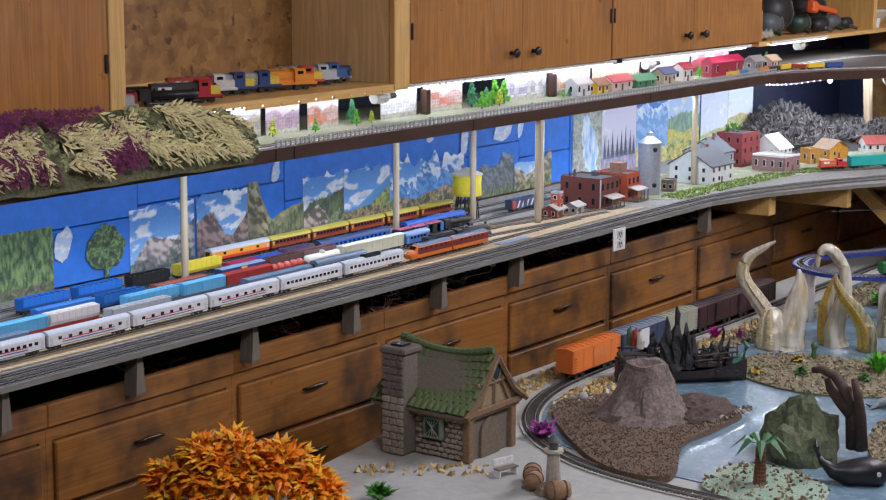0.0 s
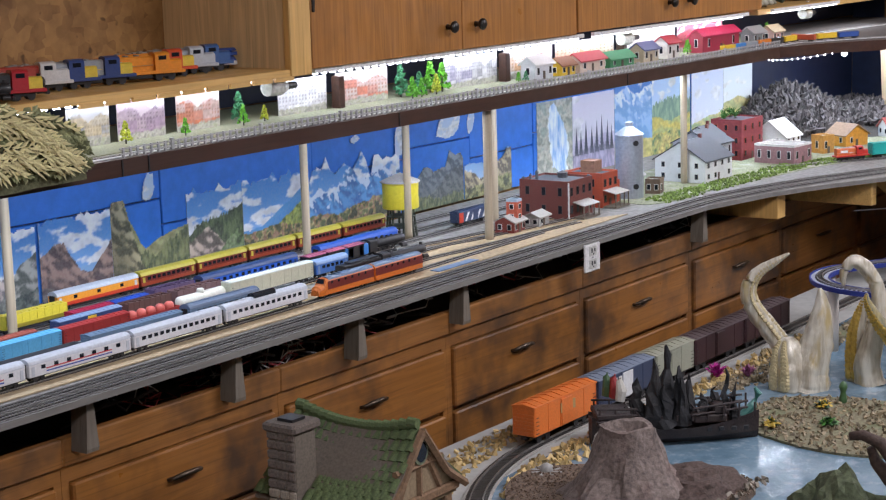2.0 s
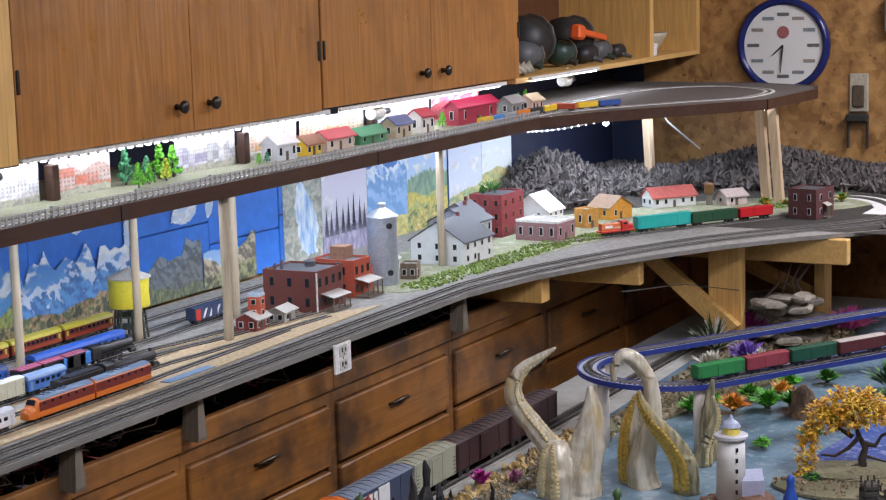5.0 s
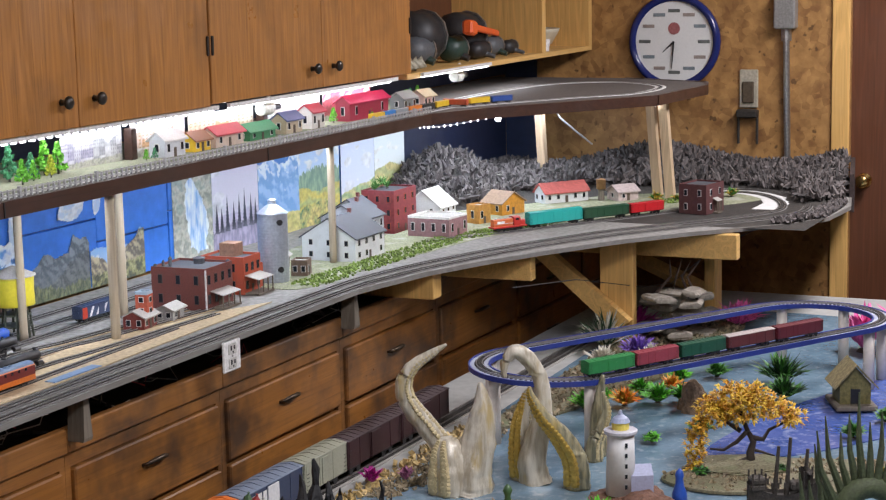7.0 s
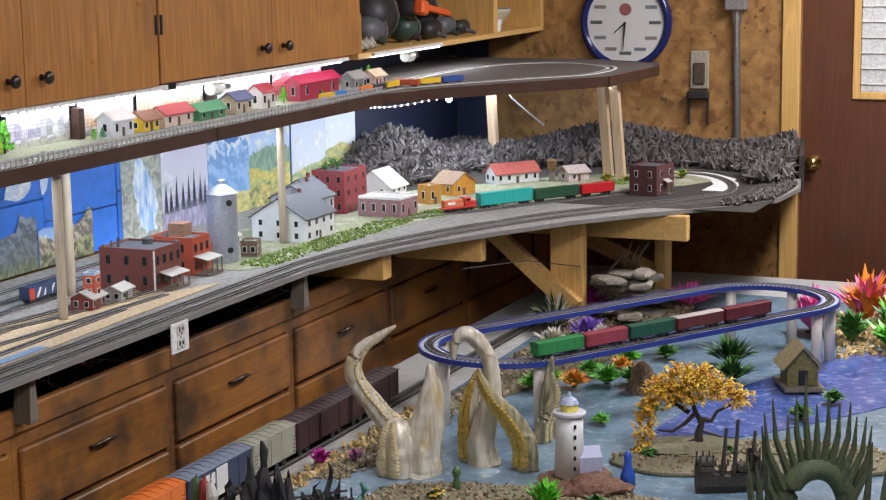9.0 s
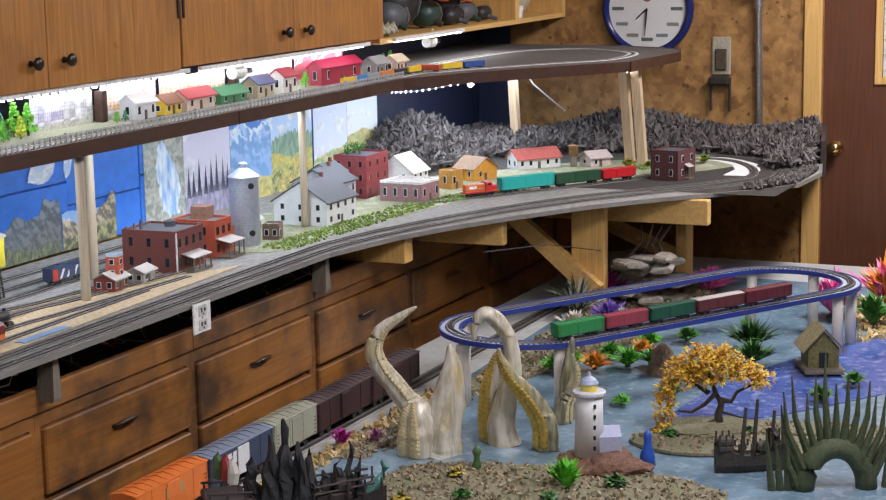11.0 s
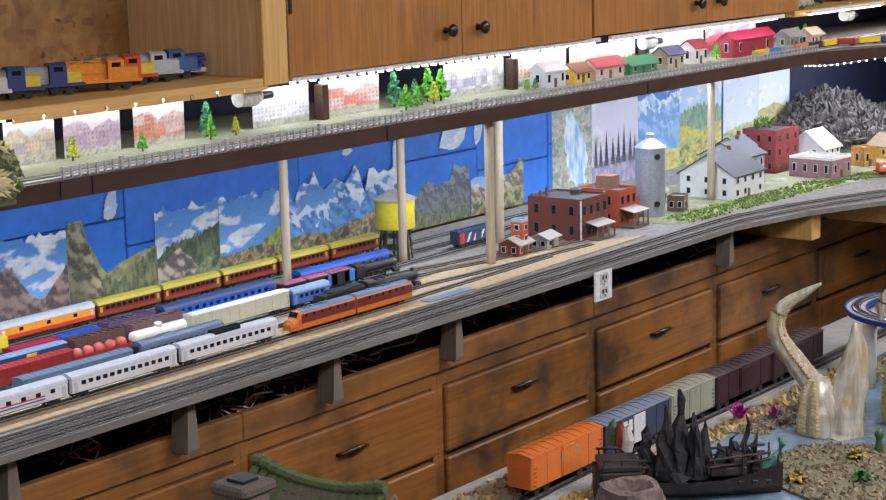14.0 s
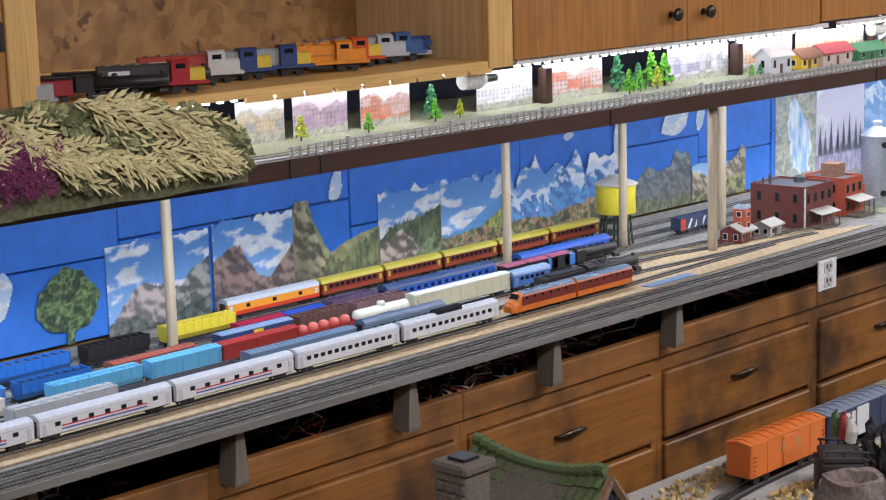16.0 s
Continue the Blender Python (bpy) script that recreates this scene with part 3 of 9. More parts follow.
poster(5.55, 5.86, 0.99, 1.275, "print of rolling yellow and green fields", 16.0, ((0.45, 0.62, 0.85), (0.7, 0.78, 0.85), (0.82, 0.85, 0.88), 0.15), [("forest", [(0, 0.62), (0.4, 0.72), (1, 0.66)], 0.03, ((0.14, 0.26, 0.2), (0.3, 0.44, 0.28))), ("field", [(0, 0.52), (0.5, 0.42), (1, 0.5)], 0.03, ((0.6, 0.5, 0.1), (0.42, 0.46, 0.16))), ("brush", [(0, 0.22), (0.5, 0.3), (1, 0.2)], 0.05, ((0.1, 0.2, 0.08), (0.4, 0.4, 0.12), (0.6, 0.5, 0.16)))])
poster(5.87, 6.14, 0.99, 1.275, "pale print of a hazy valley", 17.0, ((0.62, 0.68, 0.82), (0.74, 0.76, 0.82), (0.8, 0.82, 0.86), 0.1), [("field", [(0, 0.3), (0.5, 0.36), (1, 0.42)], 0.02, ((0.3, 0.42, 0.2), (0.55, 0.5, 0.22))), ("field", [(0, 0.16), (1, 0.24)], 0.03, ((0.62, 0.42, 0.16), (0.6, 0.5, 0.25)))])
poster(6.14, 6.4, 0.99, 1.275, "print of a sunlit yellow hill farm", 18.0, ((0.72, 0.78, 0.8), (0.8, 0.78, 0.68), (0.84, 0.84, 0.8), 0.1), [("field", [(0, 0.5), (0.5, 0.56), (1, 0.5)], 0.03, ((0.6, 0.5, 0.2), (0.45, 0.46, 0.2))), ("brush", [(0, 0.22), (1, 0.3)], 0.05, ((0.2, 0.26, 0.1), (0.5, 0.44, 0.2), (0.6, 0.5, 0.3)))])
poster(6.41, 6.6, 1.0, 1.275, "faded pink print of desert cliffs", 19.0, ((0.75, 0.7, 0.74), (0.8, 0.74, 0.74), (0.84, 0.8, 0.82), 0.0), [("rock", [(0, 0.5), (0.4, 0.62), (0.6, 0.56), (1, 0.7)], 0.06, ((0.42, 0.26, 0.3), (0.68, 0.5, 0.5)))])

# ---- base cabinets with drawers ----
YF = -0.55


def base_cabinet(x0, x1):
    c = thing("drawer_cabinet", "varnished brown wooden drawer cabinet with smoky stains under the layout", "cabinet", group="drawer cabinets along the wall")
    part("body", S().box(x0, x1, YF + 0.012, YW, 0.02, 0.868), FIRX, c)
    # near-black board added over the body so the gap under the table looks dark
    part("gap_dark_board", S().box(x0, x1, YF + 0.0122, YW, 0.868, 0.876), paint("gap_darkening", (0.03, 0.02, 0.015), 0.8, vary=0.4), c, "thin near-black board added to darken the gap")
    part("top_rail", S().box(x0, x1, YF - 0.012, YF + 0.012, 0.842, 0.9, 0.003), FIRX, c)
    part("frame_rail", S().box(x0, x1, YF, YF + 0.012, 0.806, 0.84), FIRX, c)
    for s in (x0, x1 - 0.02):
        part("stile", S().box(s, s + 0.02, YF, YF + 0.012, 0.05, 0.806), FIRX, c)
    for z0, z1 in ((0.642, 0.802), (0.44, 0.628), (0.22, 0.426), (0.06, 0.206)):
        d = part("drawer", S().box(x0 + 0.022, x1 - 0.022, YF - 0.012, YF + 0.012, z0, z1, 0.004), DRAWER, c)
        zc, xc = z0 + (0.1 if z0 > 0.6 else 0.11), (x0 + x1) / 2
        part("pull", S().tube([(xc - 0.046, YF - 0.012, zc - 0.004), (xc - 0.042, YF - 0.026, zc), (xc - 0.02, YF - 0.032, zc + 0.004), (xc + 0.02, YF - 0.032, zc + 0.004), (xc + 0.042, YF - 0.026, zc), (xc + 0.046, YF - 0.012, zc - 0.004)], [0.004, 0.005, 0.0065, 0.0065, 0.005, 0.004], 8), paint("bronze_pull", (0.09, 0.065, 0.045), 0.35, 0.8), d, "dark bronze drawer pull", True)
    return c


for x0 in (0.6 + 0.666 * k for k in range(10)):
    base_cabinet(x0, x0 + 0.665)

# ---- main layout table ----
EDGE = [(0.1, -0.635), (4.55, -0.635), (4.88, -0.70), (5.12, -0.79), (5.35, -0.9), (5.62, -1.05), (5.85, -1.22), (6.0, -1.36), (6.15, -1.5), (6.32, -1.585), (6.62, -1.6), (XE - 0.02, -1.43)]
tbl = thing("layout_table", "grey plywood layout table with a wooden edge and posts", "table")
part("tabletop", S().prism(EDGE + [(XE - 0.02, YW - 0.02), (0.1, YW - 0.02)], 0.983, 0.996), TABLEGREY, tbl, "grey painted plywood top")
edge = S()
for (xa, ya), (xb, yb) in zip(EDGE, EDGE[1:]):
    d = Vector((xb - xa, yb - ya)).normalized() * 0.007
    edge.add([(xa, ya, 0.984), (xb, yb, 0.984), (xb + d.y, yb - d.x, 0.984), (xa + d.y, ya - d.x, 0.984), (xa, ya, 0.998), (xb, yb, 0.998), (xb + d.y, yb - d.x, 0.998), (xa + d.y, ya - d.x, 0.998)], [(0, 1, 2, 3), (7, 6, 5, 4), (3, 2, 6, 7), (0, 3, 7, 4), (1, 0, 4, 5), (2, 1, 5, 6)])
part("edge_strip", edge, wood("grey_edge", (0.22, 0.21, 0.19), (0.15, 0.135, 0.12), "x", 0.7, 0.3), tbl)
for x in (1.1, 1.535, 1.97, 2.41, 2.845, 3.28, 4.6):
    b = S().rings([[(x + sx * q, y, z) for sx, y in ((-1, y1), (1, y1), (1, y0), (-1, y0))] for z, q, y0, y1 in ((0.872, 0.017, -0.563, -0.606), (0.88, 0.017, -0.563, -0.608), (0.985, 0.008, -0.563, -0.606))])
    part("bracket", b, GREYWOOD, tbl)
part("joist", S().box(4.93, 4.99, -0.7, -0.3, 0.9, 0.982, 0.003), PINEZ, tbl)
part("beam", S().box(5.33, 5.37, -0.86, -0.25, 0.898, 0.982, 0.003), PINE, tbl, "sawn pale pine joist")
part("beam", S().box(5.93, 5.97, -1.37, -0.3, 0.895, 0.982, 0.003), PINE, tbl, "sawn pale pine joist")
part("leg", S().box(5.78, 5.82, -1.05, -0.93, 0, 0.982, 0.003), PINEZ, tbl)
part("leg", S().box(6.25, 6.34, -1.2, -1.16, 0, 0.982, 0.003), PINEZ, tbl)
brace = S().add([(5.74, y, z) for y, z in ((-0.68, 0.93), (-0.76, 0.93), (-1.05, 0.7), (-1.0, 0.66))] + [(5.779, y, z) for y, z in ((-0.68, 0.93), (-0.76, 0.93), (-1.05, 0.7), (-1.0, 0.66))], [(0, 1, 2, 3), (7, 6, 5, 4), (0, 4, 5, 1), (1, 5, 6, 2), (2, 6, 7, 3), (3, 7, 4, 0)])
part("brace", brace, PINE, tbl)
part("brace", S().tube([(6.3, -1.18, 0.7), (6.3, -0.6, 0.94)], [0.03, 0.03], 4), PINE, tbl)
end_ = S().prism([(6.86, -1.566), (XE - 0.022, -1.448), (XE - 0.022, -1.43), (6.86, -1.548)], 0.94, 1.085)
part("end_board", end_, paint("dark_end_board", (0.045, 0.03, 0.028), 0.85, vary=0.5, bump=0.8), tbl, "dark brown board holding the bark")

# outlet plate under the table edge
op = thing("power_outlet", "white double power outlet plate under the table edge", "outlet")
part("plate", S().box(3.786, 3.868, -0.658, -0.651, 0.918, 0.998, 0.003), WHITE, op)
for z in (0.94, 0.976):
    part("socket", S().box(3.808, 3.846, -0.66, -0.657, z - 0.013, z + 0.013, 0.004), paint("ivory", (0.55, 0.54, 0.5), 0.4), op)
    for x, h in ((3.819, 0.012), (3.834, 0.009)):
        part("slot", S().box(x - 0.0025, x + 0.0025, -0.6615, -0.6598, z - h / 2 + 0.003, z + h / 2 + 0.003), BLACK, op)
    part("ground_hole", S().box(3.8245, 3.8295, -0.6615, -0.6598, z - 0.01, z - 0.005, 0.001), BLACK, op)
part("screw", S().tube([(3.827, -0.658, 0.958), (3.827, -0.6595, 0.958)], [0.003, 0.0025], 10), STEEL, op)

# cables in the gap under the table
rc = random.Random(7)
REDW, GREYW, DARKW = paint("red_wire", (0.45, 0.07, 0.08), 0.5), paint("grey_wire", (0.55, 0.52, 0.48), 0.5), paint("black_wire", (0.02, 0.015, 0.015), 0.5)
for cx, n, w in ((2.62, 40, 0.22), (2.98, 20, 0.14), (2.2, 8, 0.18), (3.1, 8, 0.14), (3.6, 10, 0.22), (4.1, 8, 0.2), (4.6, 6, 0.2), (1.8, 7, 0.2)):
    for col, lab in ((REDW, "tangle of thin red wires"), (GREYW, "loops of thin grey wires"), (DARKW, "bundle of black cables")):
        s = S()
        for k in range(max(2, n // 3)):
            x, y, z = cx + rc.uniform(-w, w) * 0.6, rc.uniform(-0.53, -0.36), rc.uniform(0.885, 0.94)
            pts = []
            for j in range(9):
                pts.append((x, y, max(0.8762, z)))
                x, y, z = x + rc.uniform(-0.06, 0.06), max(-0.535, min(-0.2, y + rc.uniform(-0.05, 0.05))), min(0.955, z + rc.uniform(-0.03, 0.028))
            s.tube(pts, [0.0018 if col is not DARKW else 0.004] * 9, 5)
        solo("cable_tangle", s, col, lab + " lying on the cabinet top", "cable", "cables under the table", "stuff")

# ---- upper shelf ----
UP = [(0.1, -0.40), (5.55, -0.40), (5.8, -0.5), (6.1, -0.7), (6.42, -0.92), (6.95, -0.95), (7.12, -0.9), (7.3, -0.5), (7.3, YW - 0.02), (0.1, YW - 0.02)]
us = thing("upper_shelf", "dark brown stained upper shelf carrying a small railway", "shelf")
part("board", S().prism(UP, 1.379, 1.41), paint("grey_shelf_top", (0.13, 0.115, 0.105), 0.8, vary=0.3), us)
pts = UP[:8]
for (xa, ya), (xb, yb) in zip(pts, pts[1:]):
    d = Vector((xb - xa, yb - ya)).normalized() * 0.016
    fas = S().add([(xa, ya, 1.374), (xb, yb, 1.374), (xb + d.y, yb - d.x, 1.374), (xa + d.y, ya - d.x, 1.374), (xa, ya, 1.412), (xb, yb, 1.412), (xb + d.y, yb - d.x, 1.412), (xa + d.y, ya - d.x, 1.412)], [(0, 1, 2, 3), (7, 6, 5, 4), (3, 2, 6, 7), (0, 3, 7, 4), (1, 0, 4, 5), (2, 1, 5, 6)])
    part("fascia", fas, DARKWOOD, us, "dark stained wooden fascia")
for x in (3.27, 2.28, 2.36, 4.45):
    part("joint", S().box(x, x + 0.004, -0.4185, -0.416, 1.375, 1.411), BLACK, us)

# posts between table and shelf
for x, y, r in ((2.186, -0.14, 0.011), (3.211, -0.14, 0.011), (3.652, -0.15, 0.011), (3.74, -0.37, 0.0125), (4.02, -0.2, 0.0125), (4.943, -0.35, 0.0115), (1.2, -0.14, 0.011)):
    solo("support_post", S().tube([(x, y, 0.996), (x, y, 1.02), (x, y, 1.36), (x, y, 1.379)], [r, r, r, r], 14), DOWEL, "round pale wooden dowel post holding the upper shelf", "post", "posts under the upper shelf", smooth=True)
PINEW = wood("pale_whitewood", (0.62, 0.46, 0.3), (0.5, 0.36, 0.22), "z", 0.5, 0.12)
for (xa, ya), (xb, yb) in (((6.915, -0.278), (6.905, -0.262)), ((6.7, -0.84), (6.687, -0.813)), ((6.641, -0.91), (6.628, -0.883))):
    q = 0.0165
    sq = S().rings([[(xa - q, ya - q, 0.996), (xa + q, ya - q, 0.996), (xa + q, ya + q, 0.996), (xa - q, ya + q, 0.996)], [(xb - q, yb - q, 1.379), (xb + q, yb - q, 1.379), (xb + q, yb + q, 1.379), (xb - q, yb + q, 1.379)]])
    solo("support_post", sq, PINEW, "leaning square whitewood post under the shelf end", "post", "posts under the upper shelf")

# ---- wall cabinets ----
YC = -0.33
wc = thing("open_wall_cabinet", "open wooden wall cabinet with a flake board back", "cabinet", group="wall cabinets")
part("back", S().box(1.8, 2.98, YW - 0.02, YW + 0.01, 1.54, 2.4), OSB, wc)
part("bottom", S().box(1.8, 2.98, YC, YW - 0.02, 1.528, 1.546, 0.002), PINE, wc, "pale pine bottom shelf")
part("side", S().box(2.96, 2.985, YC + 0.02, YW - 0.02, 1.546, 2.4), BIRCH, wc, "pale birch side panel")
part("side", S().box(1.775, 1.8, YC + 0.02, YW - 0.02, 1.52, 2.4), PINEZ, wc)
part("face_post", S().box(2.95, 3.03, YC - 0.004, YC + 0.018, 1.528, 2.4, 0.002), PINEZ, wc)
part("back_rail", S().box(1.8, 2.96, YW - 0.045, YW - 0.021, 1.546, 1.575), PINE, wc)
part("top", S().box(1.775, 3.03, YC, YW - 0.02, 2.4, 2.43), PINE, wc)
for k in range(9):
    part("tooth_trim", S().box(2.25 + k * 0.08, 2.32 + k * 0.08, YC - 0.003, YC + 0.004, 1.519, 1.53), PINE, wc)


def wall_cabinet(x0, x1, split, z0, post=True):
    c = thing("wall_cabinet", "closed varnished fir wall cabinet with black knobs", "cabinet", group="wall cabinets")
    part("body", S().box(x0, x1, YC + 0.02, YW - 0.02, z0 + 0.004, 2.4), FIR, c)
    for a, b, k in ((x0 + 0.003, split - 0.0015, split - 0.07), (split + 0.0015, x1 - 0.003, split + 0.066)):
        d = part("door", S().box(a, b, YC, YC + 0.019, z0, 2.38, 0.002), FIR, c)
        part("knob", S().rings([[(k + r * math.cos(s), YC - q, 1.607 + r * math.sin(s)) for s in (math.tau * j / 14 for j in range(14))] for q, r in ((0.0, 0.009), (0.006, 0.007), (0.014, 0.008), (0.02, 0.016), (0.026, 0.017), (0.031, 0.012), (0.032, 0.004))]), paint("dark_pewter", (0.06, 0.055, 0.05), 0.3, 0.8), d, "dark round metal knob", True)
        hx = a + 0.002 if k == split - 0.07 else b - 0.012
        part("hinge", S().box(hx, hx + 0.009, YC - 0.006, YC + 0.001, 1.68, 1.735, 0.002), paint("dark_hinge", (0.05, 0.04, 0.035), 0.4, 0.7), d)
    return c


wall_cabinet(3.035, 4.30, 3.69, 1.54)
wall_cabinet(4.305, 5.58, 4.95, 1.545)
lc = thing("tall_wall_cabinet", "closed varnished fir wall cabinet door with a black hinge", "cabinet", group="wall cabinets")
part("body", S().box(0.4, 1.775, YC + 0.02, YW - 0.02, 1.5, 2.4), FIR, lc)
d_ = part("door", S().box(1.0, 1.72, YC, YC + 0.019, 1.5, 2.38, 0.002), FIR, lc)
part("hinge", S().box(1.706, 1.718, YC - 0.006, YC + 0.001, 1.66, 1.71, 0.002), paint("dark_hinge", (0.05, 0.04, 0.035), 0.4, 0.7), d_)
part("face_post", S().box(1.722, 1.776, YC - 0.004, YC + 0.019, 1.5, 2.4, 0.002), PINEZ, lc)
es = thing("open_end_shelf", "open pale wooden wall shelf holding dark tools", "shelf", group="wall cabinets")
part("bottom", S().box(5.61, 7.44, -0.3, YW - 0.02, 1.52, 1.54, 0.002), PINE, es)
part("back", S().box(5.61, 7.44, YW - 0.02, YW + 0.01, 1.54, 2.4), PANEL, es)
part("divider", S().box(6.86, 6.9, -0.3, YW - 0.02, 1.54, 2.4), PINEZ, es)
part("divider", S().box(7.4, 7.44, -0.3, YW - 0.02, 1.54, 2.4), PINEZ, es)
part("top", S().box(5.61, 7.44, -0.3, YW - 0.02, 2.4, 2.43), PINE, es)
# visible LED strips
LED = glow("led_white", (0.95, 0.98, 1.0), 22.0)
for x0, x1 in ((1.95, 2.9), (3.06, 4.36), (4.42, 5.5), (5.7, 6.3)):
    st = thing("led_strip", "thin white LED strip under the wall cabinet", "led strip", group="led strips")
    part("strip", S().box(x0, x1, -0.318, -0.306, 1.5265, 1.5275 if x0 < 3 else 1.5385), WHITE, st)
    n = int((x1 - x0) / 0.035)
    for k in range(n):
        part("diode", S().box(x0 + 0.035 * k, x0 + 0.035 * k + 0.012, -0.316, -0.308, 1.523, 1.526), LED, st)

# ---- tracks ----
def smooth_path(pts, n=10):
    """A path through the given plan points, rounded."""
    out = []
    P = [Vector(p) for p in pts]
    for i in range(len(P) - 1):
        p0, p1, p2, p3 = P[max(i - 1, 0)], P[i], P[i + 1], P[min(i + 2, len(P) - 1)]
        for k in range(n):
            t = k / n
            out.append(0.5 * (2 * p1 + (p2 - p0) * t + (2 * p0 - 5 * p1 + 4 * p2 - p3) * t * t + (3 * p1 - p0 - 3 * p2 + p3) * t ** 3))
    return out + [P[-1]]


def ribbon(path, off, half, z0, z1):
    """A flat band beside a path."""
    rings = []
    for i, p in enumerate(path):
        d = (path[min(i + 1, len(path) - 1)] - path[max(i - 1, 0)]).normalized()
        n = Vector((-d.y, d.x))
        a, b = p + n * (off - half), p + n * (off + half)
        rings.append([(a.x, a.y, z0), (b.x, b.y, z0), (b.x, b.y, z1), (a.x, a.y, z1)])
    return S().rings(rings)


def track(pts, z, gauge, label, bed=BED, tie_step=None, group="", straight=False, bedw=1.1, curve=10):
    path = [Vector(p) for p in pts] if straight else smooth_path(pts, curve)
    t = thing("railway_track", label, "track", group=group)
    g = gauge
    part("roadbed", ribbon(path, 0, g * bedw, z, z + g * 0.15), bed, t)
    ties, step, run = S(), tie_step or g * 0.5, 0.0
    for a, b in zip(path, path[1:]):
        seg = (b - a).length
        d = (b - a) / max(seg, 1e-6)
        n = Vector((-d.y, d.x))
        while run < seg:
            c = a + d * run
            q = [c + n * s * g * 0.85 + d * e * step * 0.27 for s, e in ((-1, -1), (1, -1), (1, 1), (-1, 1))]
            ties.add([(v.x, v.y, z + g * 0.15) for v in q] + [(v.x, v.y, z + g * 0.25) for v in q], [(4, 5, 6, 7), (0, 1, 5, 4), (1, 2, 6, 5), (2, 3, 7, 6), (3, 0, 4, 7)])
            run += step
        run -= seg
    tagged(part("tie_bed", ties, TIE, t), kind="stuff")
    for s in (-0.5, 0.5):
        part("rail", ribbon(path, s * g, g * 0.045, z + g * 0.22, z + g * 0.38), RAIL, t)
    return t


ZT = 0.997
HO = 0.0165
FRONT1 = [(0.1, -0.615), (2.0, -0.615), (4.3, -0.612), (4.75, -0.64), (5.1, -0.73), (5.4, -0.84), (5.7, -1.0), (5.98, -1.2), (6.2, -1.38), (6.42, -1.47), (6.68, -1.43), (6.9, -1.3), (6.98, -1.12), (6.9, -0.98)]
FRONT2 = [(0.1, -0.565), (2.0, -0.565), (4.3, -0.558), (4.75, -0.575), (5.1, -0.66), (5.4, -0.77), (5.75, -0.94), (6.0, -1.12), (6.2, -1.27), (6.42, -1.38), (6.64, -1.34), (6.82, -1.23), (6.88, -1.1), (6.8, -0.98)]
track(FRONT1, ZT, HO, "grey model railway main line along the table edge", group="model tracks on the table")
track(FRONT2, ZT, HO, "grey model railway second line beside the table edge", group="model tracks on the table")
for y, x1, bend in ((-0.465, 3.4, 0.02), (-0.385, 3.6, -0.06), (-0.30, 3.75, -0.1), (-0.235, 3.7, -0.1), (-0.175, 4.05, 0.0), (-0.09, 4.0, 0.0), (0.0, 4.0, 0.0)):
    track([(0.1, y), (1.5, y), (x1 - 0.4, y), (x1, y + bend * 0.4), (x1 + 0.5, y + bend)], ZT, HO, "model railway yard siding with dark ties", bed=SAND if y < -0.2 else BED, group="model tracks on the table")
solo("sand_strip", S().prism([(0.1, -0.52), (2.6, -0.525), (3.3, -0.53), (4.3, -0.5), (4.1, -0.42), (3.6, -0.33), (3.3, -0.34), (0.1, -0.5)], 0.9975, 1.0), SAND, "bare tan plywood strip between the tracks", "ground cover")
solo("blue_strip", S().box(3.28, 3.46, -0.524, -0.495, 1.0005, 1.0025), paint("faded_blue_card", (0.15, 0.25, 0.42), 0.5), "faded blue card strip lying by the track", "card")

# ---- rolling stock ----
GLASS = paint("dark_window", (0.015, 0.018, 0.025), 0.12, grime=0.05)


def truck(par, x, k):
    t = part("truck", S().box(x - 0.016 * k, x + 0.016 * k, -0.01 * k, 0.01 * k, 0.006 * k, 0.011 * k, 0.001), BLACK, par)
    for dx in (-0.010, 0.010):
        for s in (-1, 1):
            part("wheel", S().tube([(x + dx * k, s * 0.0075 * k, 0.0055 * k), (x + dx * k, s * 0.0098 * k, 0.0055 * k)], [0.0055 * k] * 2, 10), BLACK, t)


def roof_profile(w, z0, z1, r):
    """A car's cross-section with a rounded roof."""
    pts = [(-w, z0), (w, z0), (w, z1 - r)]
    for j in range(1, 6):
        a = math.pi * j / 6
        pts.append((w * math.cos(a), z1 - r + r * math.sin(a)))
    return pts + [(-w, z1 - r)]


def base_car(name, label, L, k, m, group):
    c = thing(name, label, "model train car", m, group)
    part("underframe", S().box(-L / 2 + 0.004 * k, L / 2 - 0.004 * k, -0.011 * k, 0.011 * k, 0.010 * k, 0.0135 * k), BLACK, c)
    for s in (-1, 1):
        truck(c, s * (L / 2 - 0.03 * k), k)
        part("coupler", S().box(s * L / 2 - 0.004 * k, s * L / 2 + 0.004 * k, -0.002 * k, 0.002 * k, 0.009 * k, 0.012 * k), BLACK, c)
    return c


TRAINS = "model trains on the layout"


